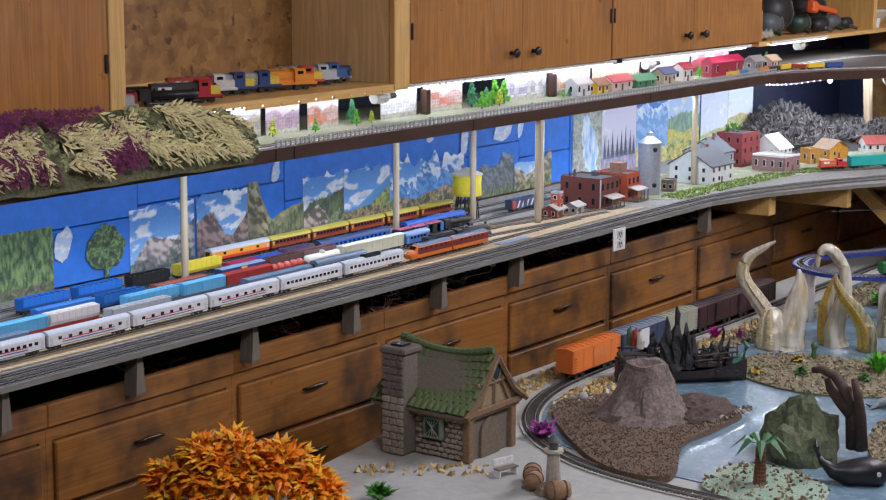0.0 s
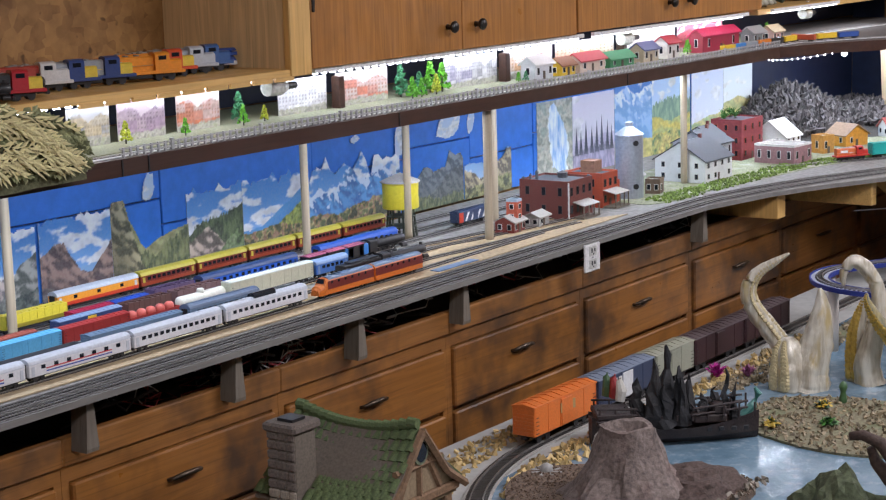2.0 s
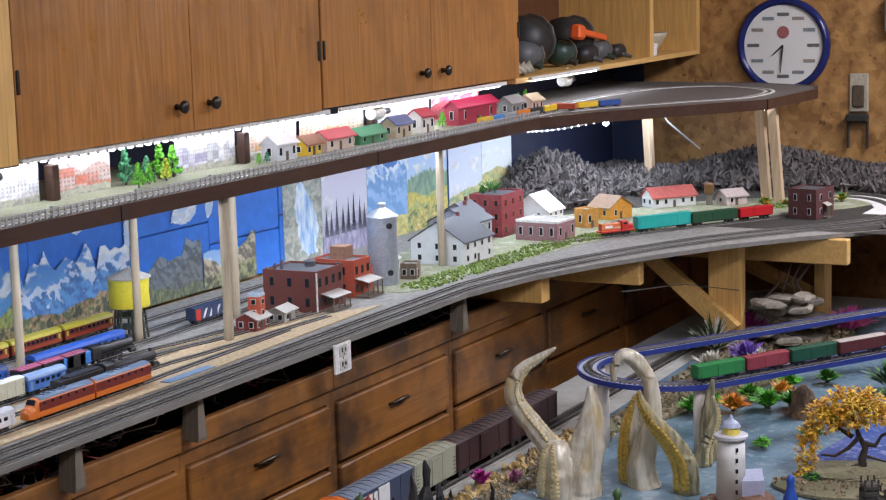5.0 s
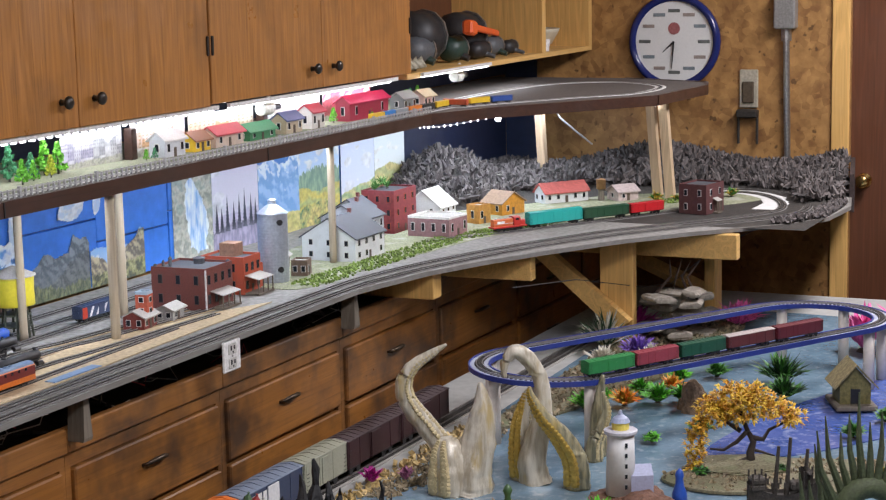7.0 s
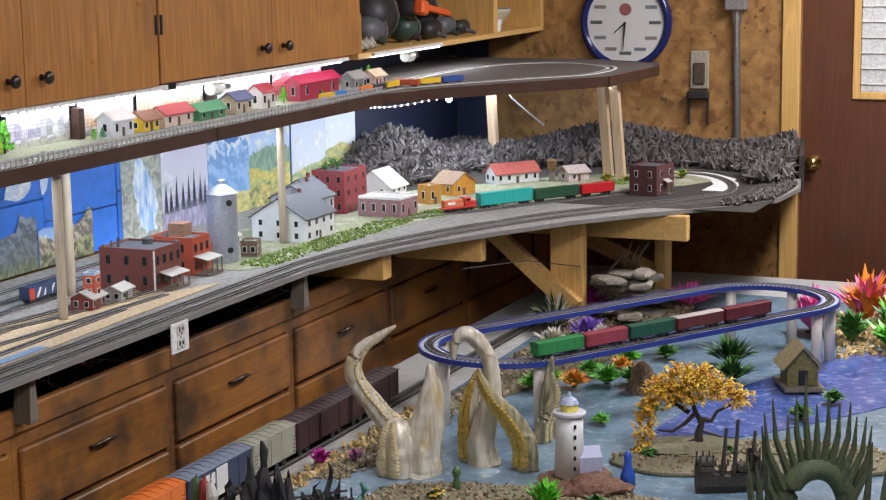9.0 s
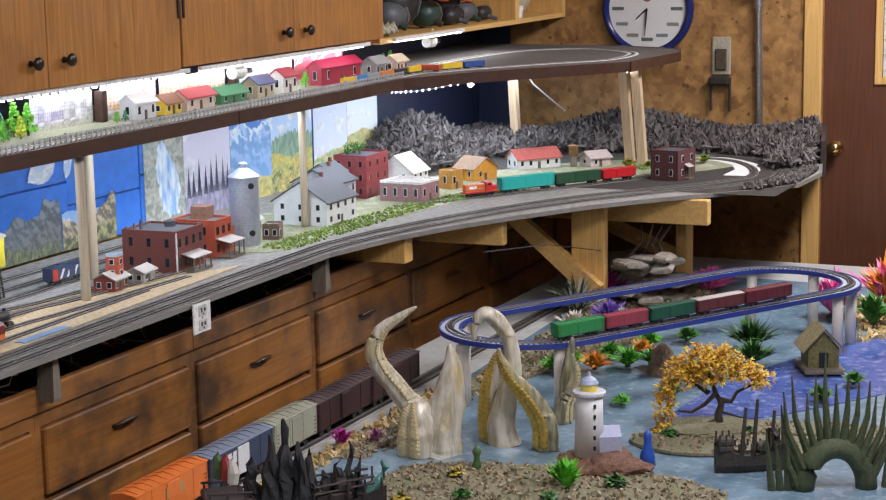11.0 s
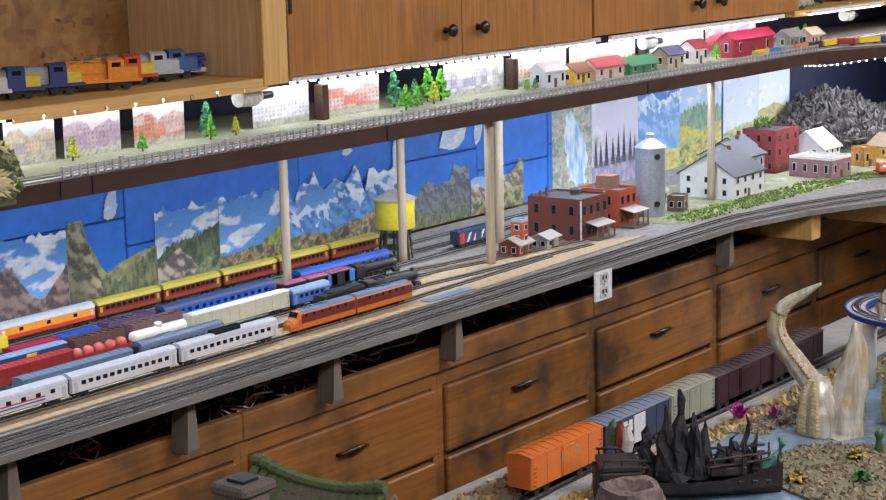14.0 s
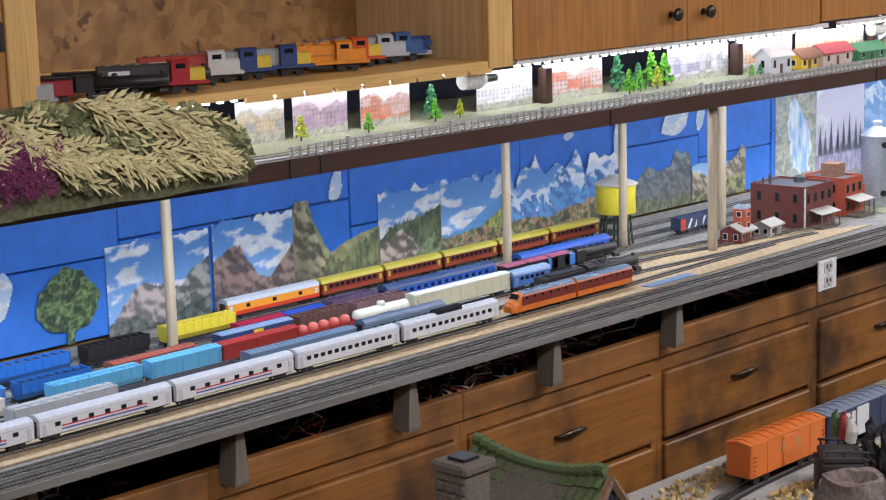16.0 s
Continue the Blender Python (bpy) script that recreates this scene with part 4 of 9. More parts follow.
def coach(L, m, body, roof, label, stripe=None, windows=12, dome=False, h=0.05, group=TRAINS, lower=None):
    c = base_car("passenger_coach", label, L, 1.0, m, group)
    w = 0.0165
    b = part("body", S().box(-L / 2, L / 2, -w, w, 0.0125, h - 0.012, 0.001), body, c)
    part("roof", S().along(roof_profile(w + 0.0004, h - 0.0122, h, 0.0105), -L / 2, L / 2), roof, c)
    if lower:
        for s in (-1, 1):
            part("skirt", S().box(-L / 2 + 0.001, L / 2 - 0.001, s * (w + 0.0004) - 0.0003, s * (w + 0.0004) + 0.0003, 0.013, 0.0215), lower, c)
    me = S().box(-min(0.0055, L * 0.3 / windows), min(0.0055, L * 0.3 / windows), -w - 0.0006, w + 0.0006, 0.0262, 0.034).mesh("window", GLASS)
    for i in range(windows):
        part("window", me, None, c, m=pose(-L / 2 + 0.02 + (L - 0.04) * (i + 0.5) / windows, 0, 0))
    if stripe:
        for s in (-1, 1):
            for z, col in zip((0.0238, 0.021, 0.0182), stripe):
                part("stripe", S().box(-L * 0.34, L * 0.3, s * (w + 0.0005) - 0.0003, s * (w + 0.0005) + 0.0003, z, z + 0.0026), col, c)
    if dome:
        part("dome", S().along(roof_profile(0.011, h - 0.004, h + 0.008, 0.007), -0.04, 0.035), GLASS, c, "dark glass dome")
    for s in (-1, 1):
        part("door", S().box(s * (L / 2 - 0.01) - 0.004, s * (L / 2 - 0.01) + 0.004, -w - 0.0005, w + 0.0005, 0.014, 0.034), roof, c)
        part("diaphragm", S().box(s * (L / 2 + 0.001) - 0.002, s * (L / 2 + 0.001) + 0.002, -0.008, 0.008, 0.013, 0.04), BLACK, c)
    return c


def boxcar(L, m, col, label, k=1.0, roofcol=None, door=None, ribs=True, h=0.048, group=TRAINS):
    c = base_car("box_car", label, L, k, m, group)
    w = 0.0165 * k
    H = h * k
    part("body", S().box(-L / 2, L / 2, -w, w, 0.0125 * k, H - 0.004 * k, 0.0008 * k), col, c)
    rf = roofcol or col
    part("roof", S().along([(-w - 0.0006 * k, H - 0.0042 * k), (w + 0.0006 * k, H - 0.0042 * k), (w + 0.0006 * k, H - 0.003 * k), (0, H), (-w - 0.0006 * k, H - 0.003 * k)], -L / 2 - 0.001 * k, L / 2 + 0.001 * k), rf, c)
    rib = S().along([(-w, H - 0.0028 * k), (w, H - 0.0028 * k), (0, H + 0.0008 * k)], -0.0007 * k, 0.0007 * k).mesh("roof_rib", rf)
    n = int(L / (0.014 * k))
    for i in range(n):
        part("roof_rib", rib, None, c, m=pose(-L / 2 + L * (i + 0.5) / n, 0, 0.0003 * k))
    if ribs:
        sr = S().box(-0.0006 * k, 0.0006 * k, -w - 0.0006 * k, w + 0.0006 * k, 0.013 * k, H - 0.0045 * k).mesh("side_rib", col)
        for i in range(n // 2 + 1):
            part("side_rib", sr, None, c, m=pose(-L / 2 + 0.003 * k + (L - 0.006 * k) * i / (n // 2), 0, 0))
    for s in (-1, 1):
        part("door", S().box(-0.012 * k, 0.014 * k, s * (w + 0.0007 * k) - 0.0006 * k, s * (w + 0.0007 * k) + 0.0006 * k, 0.0135 * k, H - 0.006 * k, 0.0003 * k), door or col, c)
        for j in range(5):
            part("rung", S().box(s * (L / 2 - 0.006 * k) - 0.003 * k, s * (L / 2 - 0.006 * k) + 0.003 * k, -w - 0.0009 * k, -w - 0.0004 * k, (0.016 + 0.005 * j) * k, (0.0168 + 0.005 * j) * k), BLACK, c)
    for s in (-1, 1):
        for j in range(6):
            part("end_rib", S().box(s * L / 2 - 0.0008 * k, s * L / 2 + 0.0008 * k, -w * 0.92, w * 0.92, (0.016 + 0.0045 * j) * k, (0.018 + 0.0045 * j) * k), col, c)
    return c


def hopper(L, m, col, label, load=None, covered=False, group=TRAINS):
    c = base_car("hopper_car", label, L, 1.0, m, group)
    w, h = 0.0165, 0.046
    prof = [(-0.008, 0.011), (0.008, 0.011), (w, 0.024), (w, h), (-w, h), (-w, 0.024)] if covered else [(-0.008, 0.011), (0.008, 0.011), (w, 0.024), (w, h), (w - 0.0012, h), (w - 0.0012, 0.034), (-w + 0.0012, 0.034), (-w + 0.0012, h), (-w, h), (-w, 0.024)]
    part("body", S().along(prof, -L / 2 + 0.006, L / 2 - 0.006), col, c)
    for s in (-1, 1):
        part("end_wall", S().box(s * (L / 2 - 0.0065) - 0.0008, s * (L / 2 - 0.0065) + 0.0008, -w, w, 0.024, h - 0.001), col, c)
    rib = S().box(-0.0007, 0.0007, -w - 0.0008, w + 0.0008, 0.024, h - 0.0015).mesh("side_rib", col)
    for i in range(9):
        part("side_rib", rib, None, c, m=pose(-L / 2 + 0.008 + (L - 0.016) * i / 8, 0, 0))
    if covered:
        part("running_board", S().box(-L / 2 + 0.008, L / 2 - 0.008, -0.004, 0.004, h + 0.001, h + 0.002), col, c)
        for i in range(8):
            for s in (-1, 1):
                part("hatch", S().box(-L / 2 + 0.014 + (L - 0.028) * i / 7 - 0.005, -L / 2 + 0.014 + (L - 0.028) * i / 7 + 0.005, s * 0.009 - 0.003, s * 0.009 + 0.003, h, h + 0.0015), col, c)
    if load:
        part("load", S().box(-L / 2 + 0.008, L / 2 - 0.008, -w + 0.002, w - 0.002, 0.034, 0.0415, 0.003), load, c)
    return c


def flat_car(L, m, col, label, loads=(), group=TRAINS):
    c = base_car("flat_car", label, L, 1.0, m, group)
    part("deck", S().box(-L / 2, L / 2, -0.0165, 0.0165, 0.0135, 0.018, 0.0006), col, c)
    for s in (-1, 1):
        part("side_board", S().box(-L / 2, L / 2, s * 0.016 - 0.0007, s * 0.016 + 0.0007, 0.018, 0.03), col, c)
        part("end_board", S().box(s * (L / 2 - 0.0007) - 0.0007, s * (L / 2 - 0.0007) + 0.0007, -0.0152, 0.0152, 0.018, 0.03), col, c)
    for x, r, mt in loads:
        part("load", S().lathe((x, 0, 0.018), [(r, 0), (r, 0.014), (r * 0.9, 0.02), (r * 0.5, 0.0235), (0.001, 0.0245)], 14), mt, c, "", True)
    return c


def tank_car(L, m, col, label, group=TRAINS):
    c = base_car("tank_car", label, L, 1.0, m, group)
    h, r = 0.031, 0.0145
    prof = [(-L / 2 + 0.004, 0.002), (-L / 2 + 0.006, r * 0.7), (-L / 2 + 0.01, r), (L / 2 - 0.01, r), (L / 2 - 0.006, r * 0.7), (L / 2 - 0.004, 0.002)]
    part("tank", S().rings([[(x, q * math.cos(a), h + q * math.sin(a)) for a in (math.tau * j / 18 for j in range(18))] for x, q in prof]), col, c, "", True)
    part("dome", S().lathe((0, 0, h + r - 0.003), [(0.009, 0), (0.009, 0.008), (0.007, 0.0105), (0.001, 0.011)], 14), col, c, "", True)
    for s in (-1, 1):
        part("walkway", S().box(-0.02, 0.02, s * 0.015 - 0.002, s * 0.015 + 0.002, h - 0.002, h - 0.0005), BLACK, c)
        part("saddle", S().box(s * (L / 2 - 0.02) - 0.003, s * (L / 2 - 0.02) + 0.003, -0.011, 0.011, 0.0135, 0.022), BLACK, c)
    return c


def cab_unit(L, m, top, mid, low, label, nose=-1, group=TRAINS, h=0.05, band=None):
    """A streamlined diesel with a sloped nose at one end."""
    c = thing("diesel_locomotive", label, "model locomotive", m, group)
    for s in (-1, 1):
        truck(c, s * (L / 2 - 0.035), 1.0)
    w = 0.0165

    def ring(x, z1, ww):
        return [(x * -nose if nose > 0 else x, y, z) for y, z in roof_profile(ww, 0.009, z1, 0.009)]

    xs_ = [(-L / 2, 0.024, w * 0.75), (-L / 2 + 0.006, 0.032, w * 0.9), (-L / 2 + 0.018, 0.035, w), (-L / 2 + 0.026, h - 0.002, w), (-L / 2 + 0.034, h, w), (L / 2, h, w)] if nose else [(-L / 2, h, w), (L / 2, h, w)]
    part("body", S().rings([ring(x, z, q) for x, z, q in xs_]), mid, c, "", False)
    for s in (-1, 1):
        part("stripe", S().box(-L / 2 + (0.02 if nose else 0.001), L / 2 - 0.001, s * (w + 0.0003) - 0.0004, s * (w + 0.0003) + 0.0004, 0.0095, 0.0195), low, c)
        part("stripe", S().box(-L / 2 + (0.03 if nose else 0.001), L / 2 - 0.001, s * (w + 0.0003) - 0.0004, s * (w + 0.0003) + 0.0004, 0.0215 if band else 0.033, 0.0415), band or top, c)
    part("roof", S().along(roof_profile(w * 0.93, h - 0.006, h + 0.0012, 0.007), -L / 2 + (0.034 if nose else 0.002), L / 2 - 0.002), top, c)
    wm = S().box(-0.0035, 0.0035, -w - 0.001, w + 0.001, 0.0345, 0.0405).mesh("window", GLASS)
    for i in range(6):
        part("window", wm, None, c, m=pose(-L / 2 + 0.045 + (L - 0.08) * i / 5, 0, 0))
    if nose:
        part("windshield", S().add([(-L / 2 + 0.0185, -0.012, 0.0365), (-L / 2 + 0.0185, 0.012, 0.0365), (-L / 2 + 0.025, 0.011, 0.0465), (-L / 2 + 0.025, -0.011, 0.0465), (-L / 2 + 0.022, -0.012, 0.036), (-L / 2 + 0.022, 0.012, 0.036)], [(0, 1, 2, 3), (0, 4, 5, 1)]), GLASS, c)
        part("nose_cap", S().tube([(-L / 2 - 0.002, 0, 0.02), (-L / 2 + 0.004, 0, 0.02)], [0.004, 0.009], 12), low, c)
    for i in range(5):
        part("roof_fan", S().lathe((-L / 2 + 0.06 + i * 0.018, 0, h + 0.001), [(0.005, 0), (0.005, 0.002), (0.001, 0.0024)], 10), top, c)
    return c


def hood_unit(L, m, body, hood, label, nosecol=None, k=1.0, group=TRAINS):
    """A road-switcher diesel: frame, long hood, cab, short hood, rails."""
    c = thing("diesel_locomotive", label, "model locomotive", m, group)
    for s in (-1, 1):
        truck(c, s * (L / 2 - 0.035 * k), 1.15 * k)
    part("frame", S().box(-L / 2, L / 2, -0.017 * k, 0.017 * k, 0.0125 * k, 0.018 * k, 0.001), body, c)
    part("fuel_tank", S().box(-0.022 * k, 0.022 * k, -0.014 * k, 0.014 * k, 0.005 * k, 0.0125 * k, 0.002), BLACK, c)
    part("hood", S().along(roof_profile(0.0105 * k, 0.018 * k, 0.044 * k, 0.004 * k), -L / 2 + 0.006 * k, L / 2 - 0.055 * k), hood, c)
    part("cab", S().along(roof_profile(0.0165 * k, 0.018 * k, 0.049 * k, 0.005 * k), L / 2 - 0.054 * k, L / 2 - 0.028 * k), body, c)
    part("nose", S().along(roof_profile(0.012 * k, 0.018 * k, 0.036 * k, 0.004 * k), L / 2 - 0.028 * k, L / 2 - 0.005 * k), nosecol or body, c)
    part("windshield", S().box(L / 2 - 0.0281 * k, L / 2 - 0.0272 * k, -0.0125 * k, 0.0125 * k, 0.038 * k, 0.044 * k), GLASS, c)
    for s in (-1, 1):
        part("window", S().box(L / 2 - 0.048 * k, L / 2 - 0.034 * k, s * 0.0166 * k - 0.0004, s * 0.0166 * k + 0.0004, 0.036 * k, 0.043 * k), GLASS, c)
        part("number_board", S().box(-L / 2 + 0.02 * k, -L / 2 + 0.05 * k, s * 0.0106 * k - 0.0003, s * 0.0106 * k + 0.0003, 0.028 * k, 0.036 * k), WHITE, c)
        part("handrail", S().tube([(-L / 2 + 0.004, s * 0.0162 * k, 0.028 * k), (L / 2 - 0.058 * k, s * 0.0162 * k, 0.028 * k)], [0.0006] * 2, 5), nosecol or STEEL, c)
    for i in range(4):
        part("roof_fan", S().lathe((-L / 2 + (0.02 + 0.02 * i) * k, 0, 0.0435 * k), [(0.0055 * k, 0), (0.0055 * k, 0.002 * k), (0.001, 0.0025 * k)], 10), STEEL, c)
    return c


def steam_engine(L, m, label, tender=BLACK, group=TRAINS):
    c = thing("steam_locomotive", label, "model locomotive", m, group)
    b = BLACK
    e = L * 0.56
    x0 = L / 2 - e
    part("boiler", S().rings([[(x, r * math.cos(a), 0.03 + r * math.sin(a)) for a in (math.tau * j / 16 for j in range(16))] for x, r in ((x0 + 0.03, 0.014), (L / 2 - 0.02, 0.0125), (L / 2 - 0.006, 0.0125), (L / 2 - 0.002, 0.009), (L / 2, 0.003))]), b, c, "", True)
    part("cab", S().along(roof_profile(0.0165, 0.016, 0.049, 0.006), x0, x0 + 0.032), b, c)
    part("running_board", S().box(x0 + 0.02, L / 2 - 0.01, -0.0165, 0.0165, 0.021, 0.0225), b, c)
    part("chimney", S().lathe((L / 2 - 0.014, 0, 0.041), [(0.004, 0), (0.0045, 0.008)], 12), b, c)
    for dx in (0.05, 0.075):
        part("dome", S().lathe((x0 + dx, 0, 0.04), [(0.006, 0), (0.006, 0.006), (0.003, 0.009), (0.0005, 0.0095)], 12), b, c, "", True)
    for i in range(5):
        for s in (-1, 1):
            part("driver_wheel", S().tube([(x0 + 0.03 + i * 0.02, s * 0.009, 0.0095), (x0 + 0.03 + i * 0.02, s * 0.0115, 0.0095)], [0.0092] * 2, 14), b, c)
    for s in (-1, 1):
        part("side_rod", S().box(x0 + 0.03, x0 + 0.11, s * 0.0125 - 0.0006, s * 0.0125 + 0.0006, 0.0085, 0.0105), STEEL, c)
        part("cylinder", S().tube([(L / 2 - 0.024, s * 0.0135, 0.012), (L / 2 - 0.006, s * 0.0135, 0.012)], [0.0055] * 2, 10), b, c)
    part("pilot", S().box(L / 2 - 0.003, L / 2 + 0.006, -0.013, 0.013, 0.004, 0.013, 0.002), b, c)
    part("tender", S().box(-L / 2, x0 - 0.006, -0.0165, 0.0165, 0.0125, 0.042, 0.002), tender, c)
    part("coal", S().box(-L / 2 + 0.03, x0 - 0.01, -0.013, 0.013, 0.042, 0.0465, 0.003), b, c)
    for s in (-1, 1):
        truck(c, -L / 2 + 0.03 if s < 0 else x0 - 0.03, 1.0)
    return c


def at(x, y, z=ZT + 0.0062, rz=0.0):
    return pose(x, y, z, 0, 0, rz)


def P(name, *col, rough=0.42):
    return paint(name, col, rough, vary=0.12, grime=0.15, scale=30)


SILV = P("silver_white_car", 0.72, 0.72, 0.75)
SILVR = P("pale_silver_roof", 0.55, 0.58, 0.64, rough=0.35)
STR = (P("stripe_red", 0.5, 0.04, 0.05), P("stripe_white", 0.8, 0.8, 0.8), P("stripe_blue", 0.05, 0.09, 0.4))
for i, (x0, x1) in enumerate(((0.76, 1.05), (1.05, 1.34), (1.345, 1.63), (1.634, 1.922), (1.926, 2.216), (2.22, 2.503), (2.51, 2.804))):
    coach(x1 - x0 - 0.006, at((x0 + x1) / 2, -0.465), SILV, SILVR, "silver white model passenger coach with red and blue stripes" if i < 5 else "silver white model passenger coach with dark windows", STR if i < 5 else None, 7 if i in (2, 3, 4) else 13, i == 6)
ORNG, MAROON, SKYB = P("deep_orange", 0.66, 0.17, 0.02), P("maroon_band", 0.17, 0.025, 0.02), P("grey_blue_roof", 0.1, 0.16, 0.26)
cab_unit(0.212, at(2.95, -0.468), SKYB, ORNG, ORNG, "orange and maroon streamlined model diesel", -1, band=MAROON)
cab_unit(0.2, at(3.162, -0.468), SKYB, ORNG, ORNG, "orange and maroon model diesel booster", 0, band=MAROON)
# second row
GREYB, DKRED, DKGREY = P("slate_blue_car", 0.13, 0.2, 0.29), P("brick_red_car", 0.3, 0.035, 0.025), P("dark_grey_car", 0.1, 0.11, 0.13)
for x0, x1, kind in ((0.8, 1.1, "f"), (1.11, 1.36, "c"), (1.37, 1.62, "f"), (1.63, 1.87, "g"), (1.88, 2.16, "f"), (2.17, 2.46, "c")):
    L, m = x1 - x0 - 0.008, at((x0 + x1) / 2, -0.385)
    if kind == "f":
        flat_car(L, m, DKGREY if x0 != 1.37 else DKRED, "dark grey model flat car with low sides")
    elif kind == "g":
        hopper(L, m, P("pale_grey_car", 0.4, 0.42, 0.45), "pale grey model hopper car with roof hatches", covered=True)
    else:
        boxcar(L, m, GREYB, "long slate blue model box car", ribs=False, h=0.043)
coach(0.24, at(2.6, -0.385), GREYB, P("dk_blue_roof", 0.08, 0.12, 0.2), "slate blue model coach", None, 11)
steam_engine(0.36, at(3.22, -0.388), "black model steam locomotive with tender")
# third row
CYAN, RED, CREAM, TANKW = P("sky_blue_car", 0.12, 0.42, 0.68), P("oxide_red_car", 0.36, 0.035, 0.03), P("cream_car", 0.62, 0.62, 0.47), P("chalk_white_tank", 0.72, 0.72, 0.62)
boxcar(0.19, at(1.4, -0.30), CYAN, "sky blue model box car")
hopper(0.185, at(1.59, -0.30), P("white_red_car", 0.7, 0.66, 0.64), "white model hopper car", covered=True)
hopper(0.21, at(1.88, -0.30), CYAN, "sky blue model covered hopper car", covered=True)
boxcar(0.17, at(2.085, -0.30), CYAN, "sky blue model box car with ribbed roof")
boxcar(0.2, at(2.275, -0.30), RED, "oxide red model box car")
dm = P("coral_red_drum", 0.62, 0.13, 0.1)
flat_car(0.16, at(2.457, -0.30), RED, "red model flat car loaded with coral drums", [(-0.06 + 0.03 * i, 0.0115, dm) for i in range(5)])
tank_car(0.165, at(2.624, -0.30), TANKW, "white model tank car with a dome")
boxcar(0.31, at(2.87, -0.298), CREAM, "long cream model box car with a green roof edge", roofcol=P("pale_mint_roof", 0.7, 0.75, 0.68), h=0.053)
coach(0.13, at(3.1, -0.30), P("mail_blue", 0.06, 0.17, 0.5), P("mail_roof", 0.2, 0.3, 0.5), "short blue and white model mail car", None, 5)
# fourth row
BROWN, RUST = P("boxcar_brown", 0.13, 0.07, 0.06), P("rust_red_car", 0.34, 0.09, 0.06)
boxcar(0.2, at(1.62, -0.235), P("mid_blue_car", 0.05, 0.2, 0.55), "mid blue model box car")
hopper(0.17, at(1.83, -0.235), P("deep_blue_gondola", 0.02, 0.13, 0.45), "deep blue model gondola car", load=BLACK)
boxcar(0.2, at(2.06, -0.235), RUST, "rust red model box car with a long roof", h=0.042)
bx = boxcar(0.19, at(2.32, -0.235), P("dark_blue_side", 0.03, 0.06, 0.17), "dark blue model box car with a yellow door", roofcol=P("steel_blue_roof", 0.22, 0.32, 0.48), door=P("door_yellow", 0.8, 0.52, 0.03))
hopper(0.155, at(2.505, -0.235), BROWN, "brown model hopper car", load=BROWN)
hopper(0.17, at(2.675, -0.235), P("mauve_brown_car", 0.2, 0.12, 0.12), "mauve brown model hopper car", load=BROWN)
for x in (3.12, 3.2, 3.28):
    boxcar(0.07, at(x, -0.235), BLACK, "short black model car with a pink roof", roofcol=P("pink_roof", 0.42, 0.12, 0.2), ribs=False)
# fifth row
ROYAL, CRIM, PURP = P("royal_blue_coach", 0.02, 0.1, 0.5), P("crimson_car", 0.38, 0.015, 0.05), P("purple_brown_car", 0.12, 0.08, 0.15)
boxcar(0.125, at(2.385, -0.175), CRIM, "crimson model box car", h=0.042)
boxcar(0.11, at(2.508, -0.175), P("cobalt_car", 0.02, 0.08, 0.45), "cobalt blue model box car", h=0.042)
hopper(0.15, at(2.65, -0.175), PURP, "purple brown model hopper car", load=PURP)
coach(0.36, at(2.93, -0.175), ROYAL, P("navy_roof", 0.03, 0.06, 0.16), "blue model coach with a navy roof and dark windows", None, 14)
coach(0.34, at(3.375, -0.175), ROYAL, P("royal_roof", 0.02, 0.09, 0.42), "royal blue model coach with a white window band", None, 14, lower=WHITE)
steam_engine(0.3, at(3.36, -0.235), "black and blue model steam locomotive", tender=P("tender_blue", 0.04, 0.18, 0.5))
# sixth and last rows
hopper(0.195, at(2.29, -0.09), P("yellow_hopper", 0.72, 0.6, 0.05), "yellow model covered hopper car", covered=True)
hopper(0.165, at(2.07, -0.1), BLACK, "black model gondola car with coal", load=BLACK)
hopper(0.18, at(1.87, -0.1), P("blue_gondola", 0.02, 0.15, 0.55), "blue model gondola car", load=DKGREY)
hopper(0.18, at(1.67, -0.1), P("blue_gondola", 0.02, 0.15, 0.55), "blue model gondola car", load=DKGREY)
OLIVE, COACHR = P("mustard_roof", 0.5, 0.44, 0.05), P("coach_maroon", 0.16, 0.02, 0.012)
coach(0.27, at(2.568, 0.0), P("circus_orange", 0.8, 0.33, 0.03), P("light_grey_roof", 0.5, 0.55, 0.62), "orange and red model baggage car with a grey roof", None, 3, lower=P("circus_red", 0.6, 0.05, 0.02))
for x0, x1 in ((2.71, 2.91), (2.916, 3.11), (3.117, 3.312), (3.32, 3.512), (3.52, 3.72)):
    c = coach(x1 - x0 - 0.004, at((x0 + x1) / 2, 0.0), COACHR, OLIVE, "maroon model coach with a mustard yellow roof", None, 9, lower=P("coach_band", 0.3, 0.05, 0.02))
cb = boxcar(0.17, at(3.93, -0.175), P("caboose_navy", 0.04, 0.06, 0.12), "navy and white striped model caboose with red ends", ribs=False)
for i in range(4):
    for s in (-1, 1):
        part("stripe", S().add([(-0.055 + 0.03 * i, s * 0.0175, 0.015), (-0.045 + 0.03 * i, s * 0.0175, 0.015), (-0.03 + 0.03 * i, s * 0.0175, 0.04), (-0.04 + 0.03 * i, s * 0.0175, 0.04)], [(0, 1, 2, 3)]), WHITE, cb)
part("end_panel", S().box(-0.083, -0.062, -0.0172, 0.0172, 0.013, 0.042), P("caboose_red", 0.5, 0.05, 0.02), cb, "red end panel")
# train on the peninsula
ang = math.degrees(math.atan2(-0.987 + 0.664, 6.259 - 5.756))


def on_line(d):
    return at(5.74 + d * math.cos(math.radians(ang)), -0.668 + d * math.sin(math.radians(ang)) - 0.012, ZT + 0.0062, ang)


